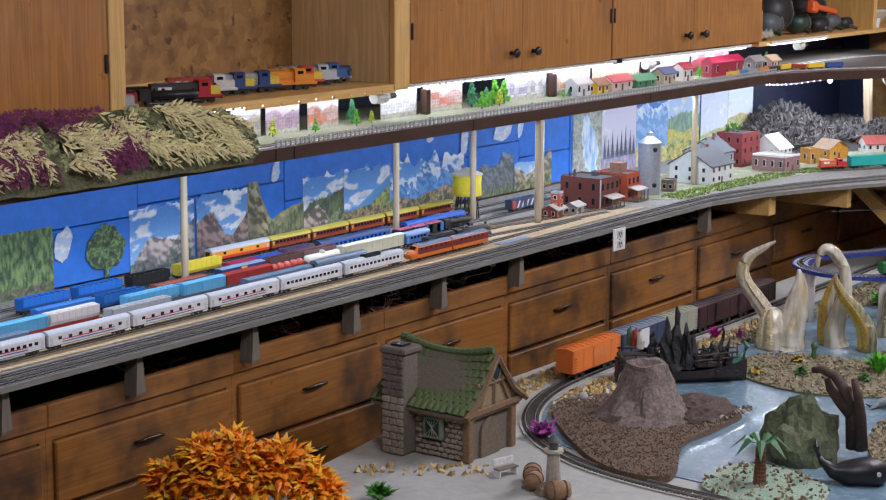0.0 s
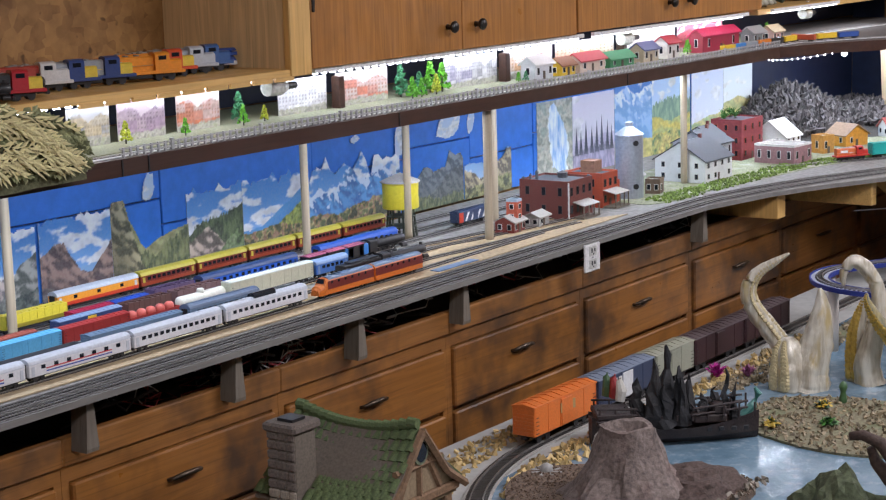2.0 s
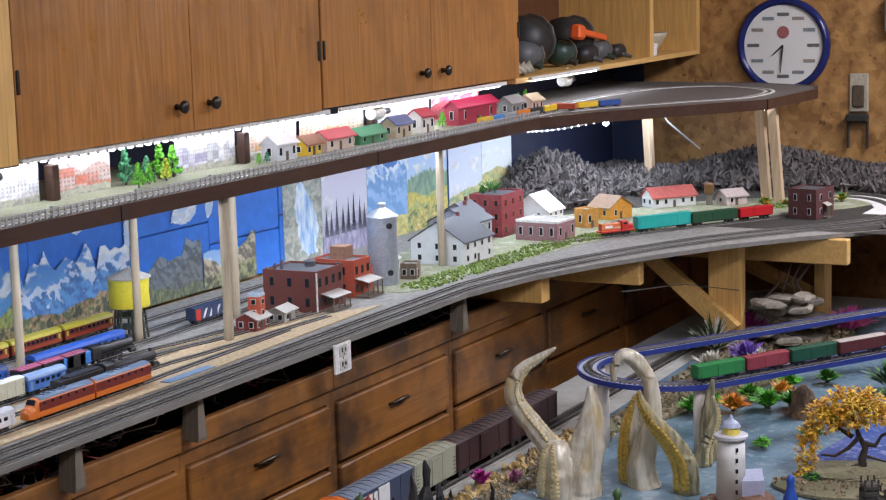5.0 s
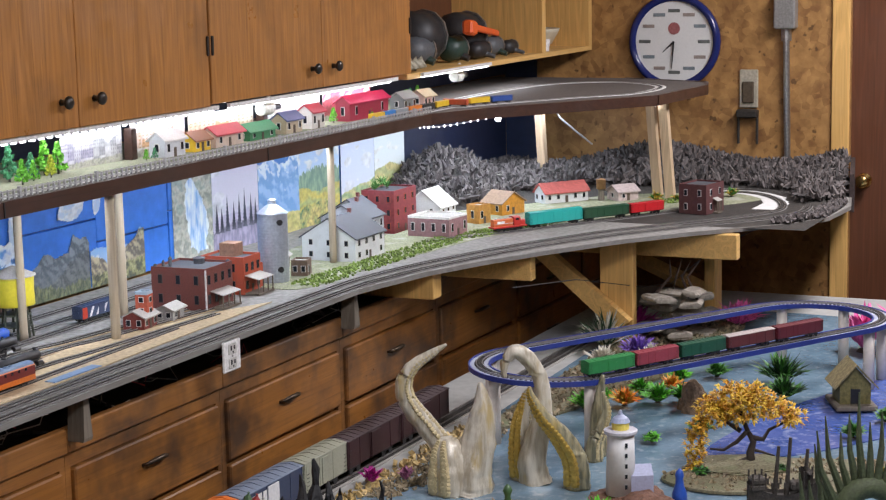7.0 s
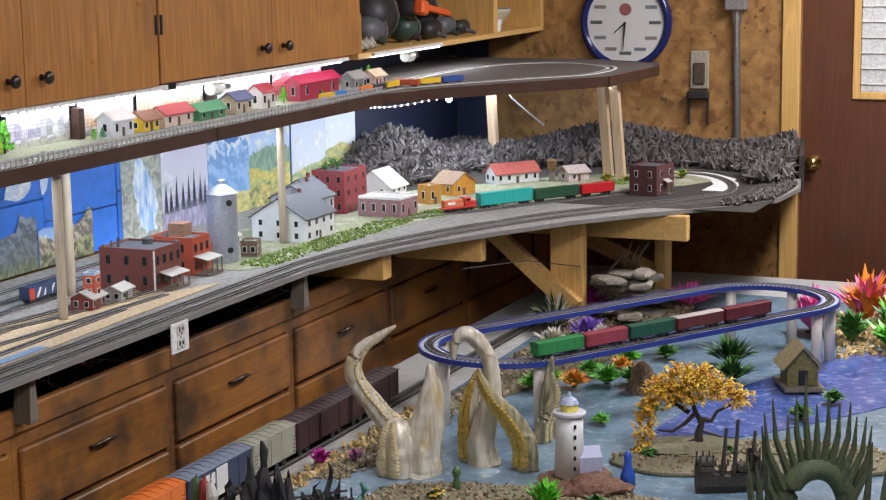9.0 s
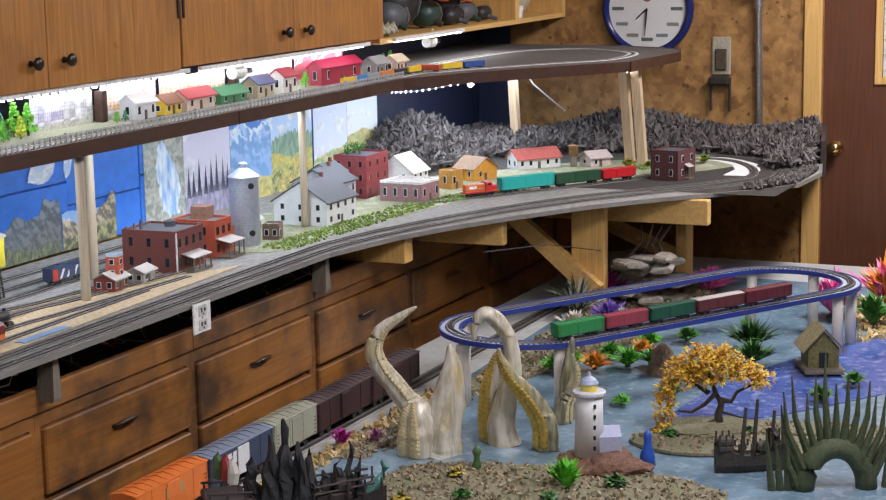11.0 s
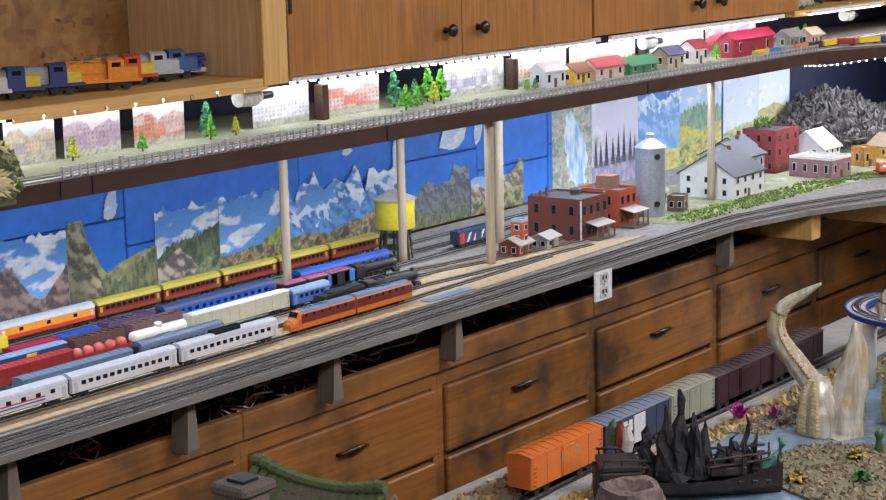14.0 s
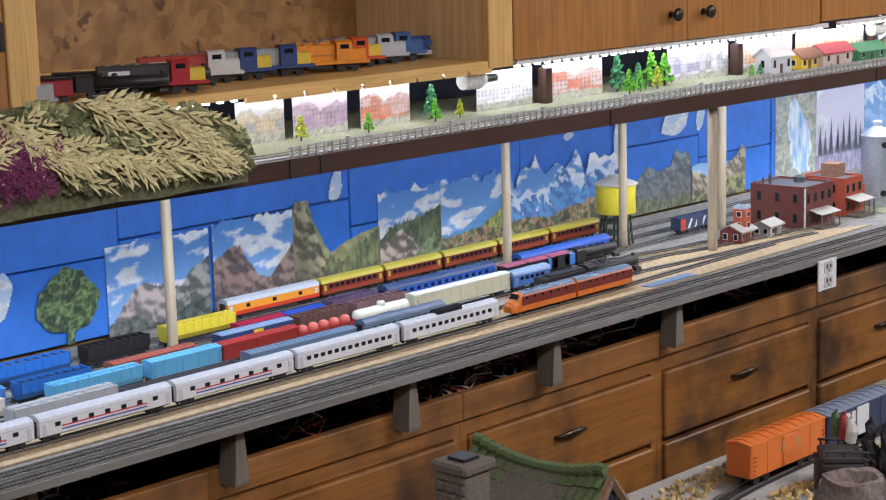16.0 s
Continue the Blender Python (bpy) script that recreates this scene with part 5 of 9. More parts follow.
LO = P("work_orange", 0.62, 0.14, 0.03)
hood_unit(0.14, on_line(-0.08), P("work_red", 0.5, 0.03, 0.02), LO, "red and orange model work locomotive")
boxcar(0.225, on_line(0.115), P("teal_car", 0.02, 0.4, 0.36), "teal green model box car", h=0.056)
boxcar(0.2, on_line(0.335), P("dark_green_car", 0.02, 0.07, 0.035), "dark green model box car")
boxcar(0.15, on_line(0.52), P("bright_red_car", 0.5, 0.015, 0.02), "bright red model caboose", h=0.046)
track([(5.4, -0.45), (5.74, -0.68), (6.0, -0.848), (6.35, -1.06)], ZT, HO, "model railway spur through the town", group="model tracks on the table")

# ---- model buildings ----
BRICK = paint("model_brick", (0.16, 0.045, 0.035), 0.75, vary=0.35, scale=60)
OXBRICK = paint("model_red_brick", (0.4, 0.07, 0.03), 0.7, vary=0.2, scale=60)
PALE = paint("model_white_siding", (0.68, 0.7, 0.7), 0.6, vary=0.1, scale=40)
GREYROOF = paint("model_slate_roof", (0.075, 0.08, 0.092), 0.7, vary=0.25, scale=50)
TANROOF = paint("model_tin_roof", (0.42, 0.4, 0.36), 0.6, vary=0.25, scale=50)


def building(x, y, rz, w, d, h, wall, label, roof=None, ridge=0.0, along="x", storeys=2, cols=3, side=2, trim=WHITE, glass=GLASS, porch=None, z=ZT + 0.001, cat="model building", parapet=None, chimney=False, door=True):
    """A model house with its front towards -y: walls, windows on two sides, gabled or flat roof."""
    b = thing("model_building", label, cat, pose(x, y, z, 0, 0, rz), "model buildings on the layout")
    if ridge and along == "x":
        prof = [(-d / 2, 0), (d / 2, 0), (d / 2, h), (0, h + ridge), (-d / 2, h)]
        part("wall_block", S().along(prof, -w / 2, w / 2), wall, b)
        for s in (-1, 1):
            part("roof", S().along([(0, h + ridge + 0.0005), (0, h + ridge + 0.004), (s * (d / 2 + 0.008), h - ridge * 0.016 / d + 0.003), (s * (d / 2 + 0.008), h - ridge * 0.016 / d - 0.001)], -w / 2 - 0.007, w / 2 + 0.007), roof, b)
    elif ridge:
        p = [(-w / 2, 0), (w / 2, 0), (w / 2, h), (0, h + ridge), (-w / 2, h)]
        part("wall_block", S().rings([[(q, -d / 2, r) for q, r in p], [(q, d / 2, r) for q, r in p]]), wall, b)
        for s in (-1, 1):
            q = [(0, h + ridge + 0.0005), (0, h + ridge + 0.004), (s * (w / 2 + 0.008), h - ridge * 0.016 / w + 0.003), (s * (w / 2 + 0.008), h - ridge * 0.016 / w - 0.001)]
            part("roof", S().rings([[(a, -d / 2 - 0.007, c) for a, c in q], [(a, d / 2 + 0.007, c) for a, c in q]]), roof, b)
    else:
        part("wall_block", S().box(-w / 2, w / 2, -d / 2, d / 2, 0, h), wall, b)
        part("roof", S().box(-w / 2 + 0.004, w / 2 - 0.004, -d / 2 + 0.004, d / 2 - 0.004, h, h + 0.002), roof or GREYROOF, b)
        for a0, a1, b0, b1 in ((-w / 2, w / 2, -d / 2, -d / 2 + 0.004), (-w / 2, w / 2, d / 2 - 0.004, d / 2), (-w / 2, -w / 2 + 0.004, -d / 2 + 0.004, d / 2 - 0.004), (w / 2 - 0.004, w / 2, -d / 2 + 0.004, d / 2 - 0.004)):
            part("parapet", S().box(a0, a1, b0, b1, h, h + 0.008), parapet or wall, b)
    sh = h / storeys
    ww, wh = min(0.011, w / cols * 0.42), sh * 0.42
    fm = S().box(-ww / 2 - 0.0015, ww / 2 + 0.0015, -0.001, 0.001, -0.0015, wh + 0.0015).mesh("window", trim)
    pm = S().box(-ww / 2, ww / 2, -0.0012, 0.0012, 0, wh).mesh("pane", glass)
    for s in range(storeys):
        for i in range(cols):
            if door and s == 0 and i == cols // 2:
                continue
            xx, zz = -w / 2 + w * (i + 0.5) / cols, sh * s + sh * 0.33
            f = part("window", fm, None, b, m=pose(xx, -d / 2 - 0.0004, zz))
            part("pane", pm, None, f, m=pose(0, -0.0006, 0))
        for i in range(side):
            yy, zz = -d / 2 + d * (i + 0.5) / side, sh * s + sh * 0.33
            for sx in (-1, 1):
                f = part("window", fm, None, b, m=pose(sx * (w / 2 + 0.0004), yy, zz, 0, 0, 90 * sx))
                part("pane", pm, None, f, m=pose(0, -0.0006, 0))
    if door:
        part("door", S().box(-0.006, 0.006, -d / 2 - 0.0012, -d / 2 + 0.0012, 0, min(0.026, sh * 0.8)), paint("model_door", (0.1, 0.07, 0.05), 0.6), b)
    if porch:
        pw, pd, ph = porch
        part("porch_roof", S().add([(-pw / 2, -d / 2 - pd, ph - 0.006), (pw / 2, -d / 2 - pd, ph - 0.006), (pw / 2, -d / 2, ph + 0.004), (-pw / 2, -d / 2, ph + 0.004), (-pw / 2, -d / 2 - pd, ph - 0.004), (pw / 2, -d / 2 - pd, ph - 0.004), (pw / 2, -d / 2, ph + 0.006), (-pw / 2, -d / 2, ph + 0.006)], [(3, 2, 1, 0), (4, 5, 6, 7), (0, 1, 5, 4), (1, 2, 6, 5), (3, 0, 4, 7)]), TANROOF, b)
        part("porch_deck", S().box(-pw / 2, pw / 2, -d / 2 - pd, -d / 2, 0, 0.005), GREYWOOD, b)
        for i in range(4):
            px = -pw / 2 + 0.003 + (pw - 0.006) * i / 3
            part("porch_post", S().box(px - 0.0014, px + 0.0014, -d / 2 - pd + 0.001, -d / 2 - pd + 0.004, 0.005, ph - 0.005), GREYWOOD, b)
    if chimney:
        part("chimney", S().box(w * 0.2, w * 0.2 + 0.01, -0.005, 0.005, h + ridge * 0.4, h + ridge + 0.016), BRICK, b)
    return b


building(3.885, -0.345, 8, 0.075, 0.06, 0.034, paint("barn_red", (0.22, 0.04, 0.03), 0.7), "small dark red model depot with a tin roof", TANROOF, 0.014, "x", 1, 3)
sg = building(3.9, -0.35, 8, 0.034, 0.034, 0.058, paint("bright_brick", (0.5, 0.1, 0.05), 0.6), "bright red model signal tower", None, 0, "x", 2, 1, 1, parapet=P("pale_blue_cap", 0.4, 0.52, 0.62), z=ZT + 0.03, door=False)
building(4.01, -0.355, 8, 0.07, 0.05, 0.03, paint("model_grey_wall", (0.4, 0.4, 0.38), 0.7), "small grey model shed with a pale roof", TANROOF, 0.01, "x", 1, 2)
bb = building(4.2, -0.307, 2, 0.15, 0.17, 0.108, BRICK, "brown brick model warehouse with a flat roof and porch", GREYROOF, 0, "x", 2, 4, 3, trim=paint("dark_trim", (0.06, 0.04, 0.035), 0.6), porch=(0.1, 0.04, 0.045))
part("corner_pipe", S().box(-0.076, -0.072, -0.0875, -0.084, 0, 0.112), WHITE, bb)
for dx, dy, r, hh in ((0.04, 0.0, 0.016, 0.022), (-0.03, 0.05, 0.005, 0.03), (-0.05, 0.06, 0.004, 0.022), (-0.068, 0.075, 0.005, 0.014), (0.068, -0.075, 0.005, 0.012)):
    part("roof_vent", S().lathe((dx, dy, 0.109), [(r, 0), (r, hh * 0.7), (r * 1.2, hh * 0.75), (0.001, hh)], 10), GREYROOF, bb)
rb = building(4.415, -0.3, 2, 0.1, 0.14, 0.1, OXBRICK, "orange red brick model mill with a roof box", GREYROOF, 0, "x", 2, 3, 2, trim=paint("dark_trim", (0.06, 0.04, 0.035), 0.6), porch=(0.09, 0.045, 0.05))
part("roof_box", S().box(-0.01, 0.04, -0.02, 0.03, 0.101, 0.14, 0.001), paint("roof_box_brown", (0.26, 0.14, 0.09), 0.7), rb)
part("annex", S().box(0.0505, 0.1, -0.05, 0.04, 0, 0.07), OXBRICK, rb)
si = thing("model_silo", "tall corrugated grey metal model silo with a cone roof", "model building", pose(4.6, -0.335, ZT), "model buildings on the layout")
SILOM = paint("corrugated_zinc", (0.4, 0.44, 0.5), 0.4, 0.5, vary=0.15)
part("body", S().lathe((0, 0, 0), [(0.045 + 0.0003 * (i % 2), 0.205 * i / 48) for i in range(49)], 28), SILOM, si, "", False)
part("cone_roof", S().lathe((0, 0, 0.205), [(0.048, 0), (0.012, 0.026), (0.012, 0.036), (0.014, 0.038), (0.001, 0.043)], 24), SILOM, si)
for z in (0.04, 0.18):
    part("port", S().tube([(-0.024, -0.037, z), (-0.0265, -0.041, z)], [0.009] * 2, 14), BLACK, si)
building(4.75, -0.255, 17, 0.12, 0.06, 0.045, paint("grey_barn", (0.35, 0.34, 0.31), 0.7), "weathered grey model lean-to shed", TANROOF, 0.02, "x", 1, 3)
building(4.72, -0.36, 17, 0.06, 0.05, 0.04, paint("brown_shed", (0.2, 0.14, 0.1), 0.7), "small brown model shed", TANROOF, 0, "x", 1, 2)
building(5.06, -0.325, 0, 0.2, 0.19, 0.075, PALE, "white model farmhouse with a dark grey gable roof", GREYROOF, 0.058, "x", 2, 4, 3, trim=TANROOF, chimney=True)
building(5.23, -0.27, 0, 0.14, 0.16, 0.105, paint("model_grey_siding", (0.42, 0.44, 0.48), 0.6), "grey model house with a slate roof", GREYROOF, 0.04, "x", 2, 3, 3, chimney=True)
building(5.38, -0.2, 0, 0.1, 0.1, 0.11, paint("model_grey_siding", (0.42, 0.44, 0.48), 0.6), "grey model house with a slate roof", GREYROOF, 0.03, "x", 2, 2, 2, chimney=True)
r3 = building(5.61, -0.215, 0, 0.175, 0.125, 0.14, paint("oxblood_brick", (0.24, 0.04, 0.045), 0.7), "tall dark red brick model hotel with a flat roof", GREYROOF, 0, "x", 3, 3, 3, trim=OXBRICK)
building(5.56, -0.424, -4, 0.13, 0.16, 0.062, paint("mauve_brick", (0.32, 0.18, 0.19), 0.7), "low mauve model shop with a white front", TANROOF, 0, "x", 1, 3, 4, parapet=WHITE)
building(5.83, -0.27, 0, 0.13, 0.14, 0.062, PALE, "white model house with a pale gable roof and dormer", paint("pale_shingle", (0.6, 0.6, 0.56), 0.7), 0.055, "x", 2, 3, 2)
building(5.85, -0.45, -20, 0.06, 0.06, 0.06, paint("ochre_front", (0.5, 0.25, 0.05), 0.6), "ochre model storefront with a curved top", TANROOF, 0, "x", 1, 2, 1)
building(6.1, -0.44, -20, 0.12, 0.1, 0.045, paint("amber_wall", (0.62, 0.28, 0.03), 0.55), "amber yellow model cottage with a brown roof", paint("tan_shingle", (0.28, 0.18, 0.11), 0.7), 0.035, "y", 1, 2, 2)
building(6.46, -0.53, -38, 0.19, 0.08, 0.042, PALE, "white model depot with a long red roof", paint("red_shingle", (0.5, 0.12, 0.1), 0.6), 0.03, "x", 1, 5, 2)
building(6.57, -0.74, -38, 0.09, 0.08, 0.036, paint("pale_pink_wall", (0.55, 0.45, 0.42), 0.6), "pale pink model cottage", paint("pink_grey_roof", (0.5, 0.42, 0.4), 0.6), 0.02, "x", 1, 2, 1)
building(6.33, -1.125, -10, 0.14, 0.11, 0.1, paint("dark_maroon_brick", (0.1, 0.035, 0.035), 0.7), "dark maroon model tower house", GREYROOF, 0, "x", 2, 2, 2, porch=(0.04, 0.02, 0.05))
wt = thing("model_water_tower", "yellow model water tank with a grey cone roof on a trestle", "model water tower", pose(3.678, -0.105, ZT))
part("tank", S().lathe((0, 0, 0.085), [(0.052, 0), (0.0535, 0.002), (0.052, 0.04), (0.0535, 0.07), (0.053, 0.076)], 24), paint("tank_yellow", (0.7, 0.6, 0.04), 0.45, vary=0.1), wt, "", True)
part("cone_roof", S().lathe((0, 0, 0.161), [(0.059, 0), (0.058, 0.002), (0.012, 0.022), (0.001, 0.026)], 24), TANROOF, wt)
for i in range(8):
    a = math.tau * i / 8
    part("trestle_leg", S().cyl((0.045 * math.cos(a), 0.045 * math.sin(a), 0), (0.036 * math.cos(a), 0.036 * math.sin(a), 0.085), 0.003), paint("trestle_green", (0.05, 0.06, 0.04), 0.6), wt)
for z in (0.03, 0.06):
    part("trestle_ring", S().lathe((0, 0, z), [(0.043, 0), (0.043, 0.003)], 16), paint("trestle_green", (0.05, 0.06, 0.04), 0.6), wt)
bt = thing("model_water_tank", "brown wooden model water tank", "model water tower", pose(6.52, -0.67, ZT))
part("tank", S().lathe((0, 0, 0.045), [(0.018, 0), (0.018, 0.035), (0.02, 0.036), (0.001, 0.042)], 16), paint("tank_brown", (0.36, 0.2, 0.09), 0.6), bt, "", True)
part("stand", S().lathe((0, 0, 0), [(0.014, 0), (0.012, 0.045)], 8), GREYWOOD, bt)

# ---- lower table with the island scene ----
ZL = 0.6
lt = thing("island_table", "low wooden table carrying the island scene", "table")
BOARD = [(2.2, -0.76), (2.75, -0.665), (6.9, -0.665), (6.9, -3.3), (1.3, -3.3), (1.3, -1.2), (1.38, -0.95), (1.6, -0.84)]
part("tabletop", S().prism(BOARD[::-1], ZL - 0.03, ZL), paint("white_cloth_board", (0.42, 0.42, 0.4), 0.8, vary=0.12, scale=6), lt, "off-white painted board")
for x, y in ((2.5, -0.9), (6.7, -0.9), (1.5, -3.1), (6.7, -3.1)):
    part("leg", S().box(x - 0.03, x + 0.03, y - 0.03, y + 0.03, 0, ZL - 0.03), PINEZ, lt)


def blob(pts, n=5):
    """A rounded closed plan from a few corners."""
    q = [Vector(p) for p in pts]
    out = []
    for i in range(len(q)):
        p0, p1, p2, p3 = q[i - 1], q[i], q[(i + 1) % len(q)], q[(i + 2) % len(q)]
        for k in range(n):
            t = k / n
            v = 0.5 * (2 * p1 + (p2 - p0) * t + (2 * p0 - 5 * p1 + 4 * p2 - p3) * t * t + (3 * p1 - p0 - 3 * p2 + p3) * t ** 3)
            out.append((v.x, v.y))
    return out


def patch(name, pts, z0, z1, mat, label, cat, n=5):
    poly = blob(pts, n)
    area = sum(a[0] * b[1] - b[0] * a[1] for a, b in zip(poly, poly[1:] + poly[:1]))
    if area < 0:
        poly.reverse()
    return solo(name, S().prism(poly, z0, z1), mat, label, cat), poly


WATER = water_mat("resin_water", (0.11, 0.19, 0.26), (0.19, 0.29, 0.37), (0.38, 0.45, 0.5))
VIOLET = water_mat("violet_blue_resin", (0.03, 0.08, 0.3), (0.1, 0.15, 0.42), (0.42, 0.48, 0.68))
patch("lagoon", [(2.75, -0.98), (3.3, -0.93), (4.5, -0.97), (6.3, -1.0), (6.5, -1.8), (6.3, -2.9), (4.0, -3.1), (2.6, -2.9), (2.5, -2.0), (2.55, -1.3)], ZL + 0.0005, ZL + 0.0035, WATER, "glossy grey blue resin water", "water")
patch("violet_water", [(4.52, -1.66), (4.95, -1.7), (5.4, -1.85), (5.75, -2.05), (5.7, -2.35), (5.2, -2.25), (4.75, -1.98), (4.6, -1.84)], ZL + 0.004, ZL + 0.0065, VIOLET, "glittering violet blue resin water", "water")
MOSS = paint("mossy_sand", (0.2, 0.18, 0.11), 0.9, vary=0.45, scale=22, bump=0.8, dirt=(0.12, 0.16, 0.07), grime=0.8)
SOIL = paint("brown_soil", (0.15, 0.1, 0.068), 0.95, vary=0.6, scale=26, bump=1.0)
_, shore = patch("shore", [(4.6, -1.02), (5.4, -0.98), (6.3, -1.0), (6.3, -1.3), (5.6, -1.32), (5.0, -1.2)], ZL + 0.0038, ZL + 0.012, MOSS, "mossy sand shore", "ground cover")
_, soil = patch("soil_island", [(2.86, -1.0), (3.05, -1.02), (3.2, -1.3), (3.16, -1.48), (2.95, -1.5), (2.75, -1.5), (2.46, -1.62), (2.43, -1.45), (2.6, -1.22)], ZL + 0.0038, ZL + 0.02, SOIL, "dark brown soil island", "ground cover")
_, gravel1 = patch("gravel_bank", [(3.62, -1.22), (3.9, -1.2), (4.0, -1.45), (4.05, -1.75), (3.9, -2.0), (3.6, -1.75), (3.5, -1.5)], ZL + 0.0038, ZL + 0.01, MOSS, "gravel bank in the water", "ground cover")
_, meadow1 = patch("sandbar", [(4.3, -1.63), (4.48, -1.72), (4.6, -1.95), (4.62, -2.25), (4.42, -2.3), (4.3, -2.0), (4.22, -1.78)], ZL + 0.0068, ZL + 0.014, MOSS, "mossy sandbar with pale sand", "ground cover")
_, beach = patch("beach", [(2.45, -1.72), (2.7, -1.7), (2.72, -1.85), (2.62, -2.0), (2.4, -2.0)], ZL + 0.0038, ZL + 0.011, paint("teal_sand", (0.3, 0.42, 0.32), 0.9, vary=0.5, scale=30, bump=0.8, dirt=(0.5, 0.42, 0.3), grime=0.7), "pale teal sandy beach", "ground cover")
_, gravel2 = patch("pebble_shore", [(3.0, -1.95), (3.35, -1.85), (3.7, -2.0), (3.6, -2.4), (3.0, -2.4), (2.8, -2.15)], ZL + 0.0038, ZL + 0.011, MOSS, "pebble shore", "ground cover")
track([(6.7, -0.86), (5.0, -0.86), (4.0, -0.855), (3.35, -0.845), (3.0, -0.885), (2.72, -1.01), (2.53, -1.21), (2.42, -1.48), (2.4, -1.9), (2.5, -2.5)], ZL + 0.0005, 0.03, "grey toy railway track curving round the island scene", bed=paint("pale_ballast", (0.42, 0.4, 0.37), 0.9, vary=0.3, scale=30), tie_step=0.012)
rg = random.Random(3)


def scatter(name, poly, n, size, mat, label, z, cat="gravel", keep=None):
    xs_, ys_ = [p[0] for p in poly], [p[1] for p in poly]
    s, k = S(), 0
    while k < n:
        x, y = rg.uniform(min(xs_), max(xs_)), rg.uniform(min(ys_), max(ys_))
        if not inside(x, y, poly):
            continue
        k += 1
        q = size * rg.uniform(0.5, 1.5)
        s.chip((x, y, z + q * 0.25), (q, q * 0.7, q * 0.45), rg)
    return solo(name, s, mat, label, cat, kind="stuff")


PEB = paint("tan_pebbles", (0.24, 0.19, 0.115), 0.6, vary=0.3, island=0.7)
PEBD = paint("grey_pebbles", (0.2, 0.17, 0.13), 0.6, vary=0.3, island=0.7)
GOLDP = paint("golden_pebbles", (0.5, 0.36, 0.15), 0.5, vary=0.3, island=0.6)
scatter("gravel", gravel1, 1500, 0.0065, PEB, "tan and dark gravel on the bank", ZL + 0.01)
scatter("gravel", gravel2, 2800, 0.007, PEB, "tan pebbles on the shore", ZL + 0.011)
scatter("gravel", beach, 260, 0.006, PEB, "scattered pebbles on the beach", ZL + 0.011)
scatter("gravel", shore, 1400, 0.008, PEB, "pale pebbles on the shore", ZL + 0.012)
scatter("gravel", meadow1, 700, 0.006, PEB, "pale stones on the sandbar", ZL + 0.014)
scatter("gravel", [(2.95, -1.2), (3.2, -1.28), (3.19, -1.5), (2.98, -1.5), (2.9, -1.4)], 420, 0.008, PEBD, "dark gravel at the volcano's foot", ZL + 0.02)
scatter("gravel", [(2.62, -0.75), (3.3, -0.7), (4.6, -0.69), (4.6, -0.78), (3.3, -0.775), (2.95, -0.83), (2.66, -0.95)], 900, 0.009, GOLDP, "golden pebbles beside the track", ZL)
scatter("gravel", [(2.82, -1.0), (3.1, -0.925), (3.6, -0.92), (4.6, -0.93), (4.6, -0.99), (3.4, -0.99), (2.98, -1.04), (2.84, -1.1)], 620, 0.01, GOLDP, "golden pebbles along the water", ZL + 0.004)
scatter("gravel", [(3.9, -0.98), (4.7, -0.98), (4.6, -1.08), (4.1, -1.1), (3.9, -1.05)], 700, 0.008, PEB, "tan gravel by the track", ZL + 0.004)
scatter("gravel", [(5.6, -1.95), (6.3, -1.8), (6.3, -2.5), (5.9, -2.4)], 900, 0.012, GOLDP, "golden pebbles by the corals", ZL + 0.006)
scatter("gravel", [(2.0, -0.9), (2.1, -0.87), (2.3, -1.16), (2.22, -1.2)], 60, 0.009, GOLDP, "golden pebbles along the cottage wall", ZL)

# toy trains on the lower track
K = 2.0


def low(x, y=-0.8545):
    return pose(x, y, ZL + 0.0115, 0, 0, 0)


oc = boxcar(0.296, low(3.313, -0.85), P("toy_orange", 0.78, 0.2, 0.04), "bright orange toy box car", K, h=0.0535)
nb = boxcar(0.294, low(3.617, -0.852), P("toy_navy", 0.045, 0.06, 0.11), "navy blue toy box car with a white door", K, roofcol=P("toy_blue_grey", 0.22, 0.27, 0.36), door=P("toy_white", 0.7, 0.7, 0.7), h=0.0535)
boxcar(0.218, low(3.881), P("toy_sage", 0.38, 0.39, 0.3), "sage grey toy hopper car", K, h=0.054)
boxcar(0.308, low(4.152), P("toy_maroon", 0.045, 0.018, 0.022), "dark maroon toy box car", K, roofcol=P("toy_maroon_roof", 0.1, 0.075, 0.08), h=0.053)
boxcar(0.308, low(4.468), P("toy_maroon", 0.045, 0.018, 0.022), "dark maroon toy box car", K, roofcol=P("toy_maroon_roof", 0.1, 0.075, 0.08), h=0.053)


for k in range(4):
    part("mark", S().box(-0.12 + 0.024 * k, -0.103 + 0.024 * k, -0.0358, -0.0348, 0.062, 0.09), WHITE, nb, "white painted bar")
part("plate", S().box(-0.03, 0.04, -0.0355, -0.0345, 0.06, 0.085), P("toy_gold_plate", 0.45, 0.3, 0.12), oc)

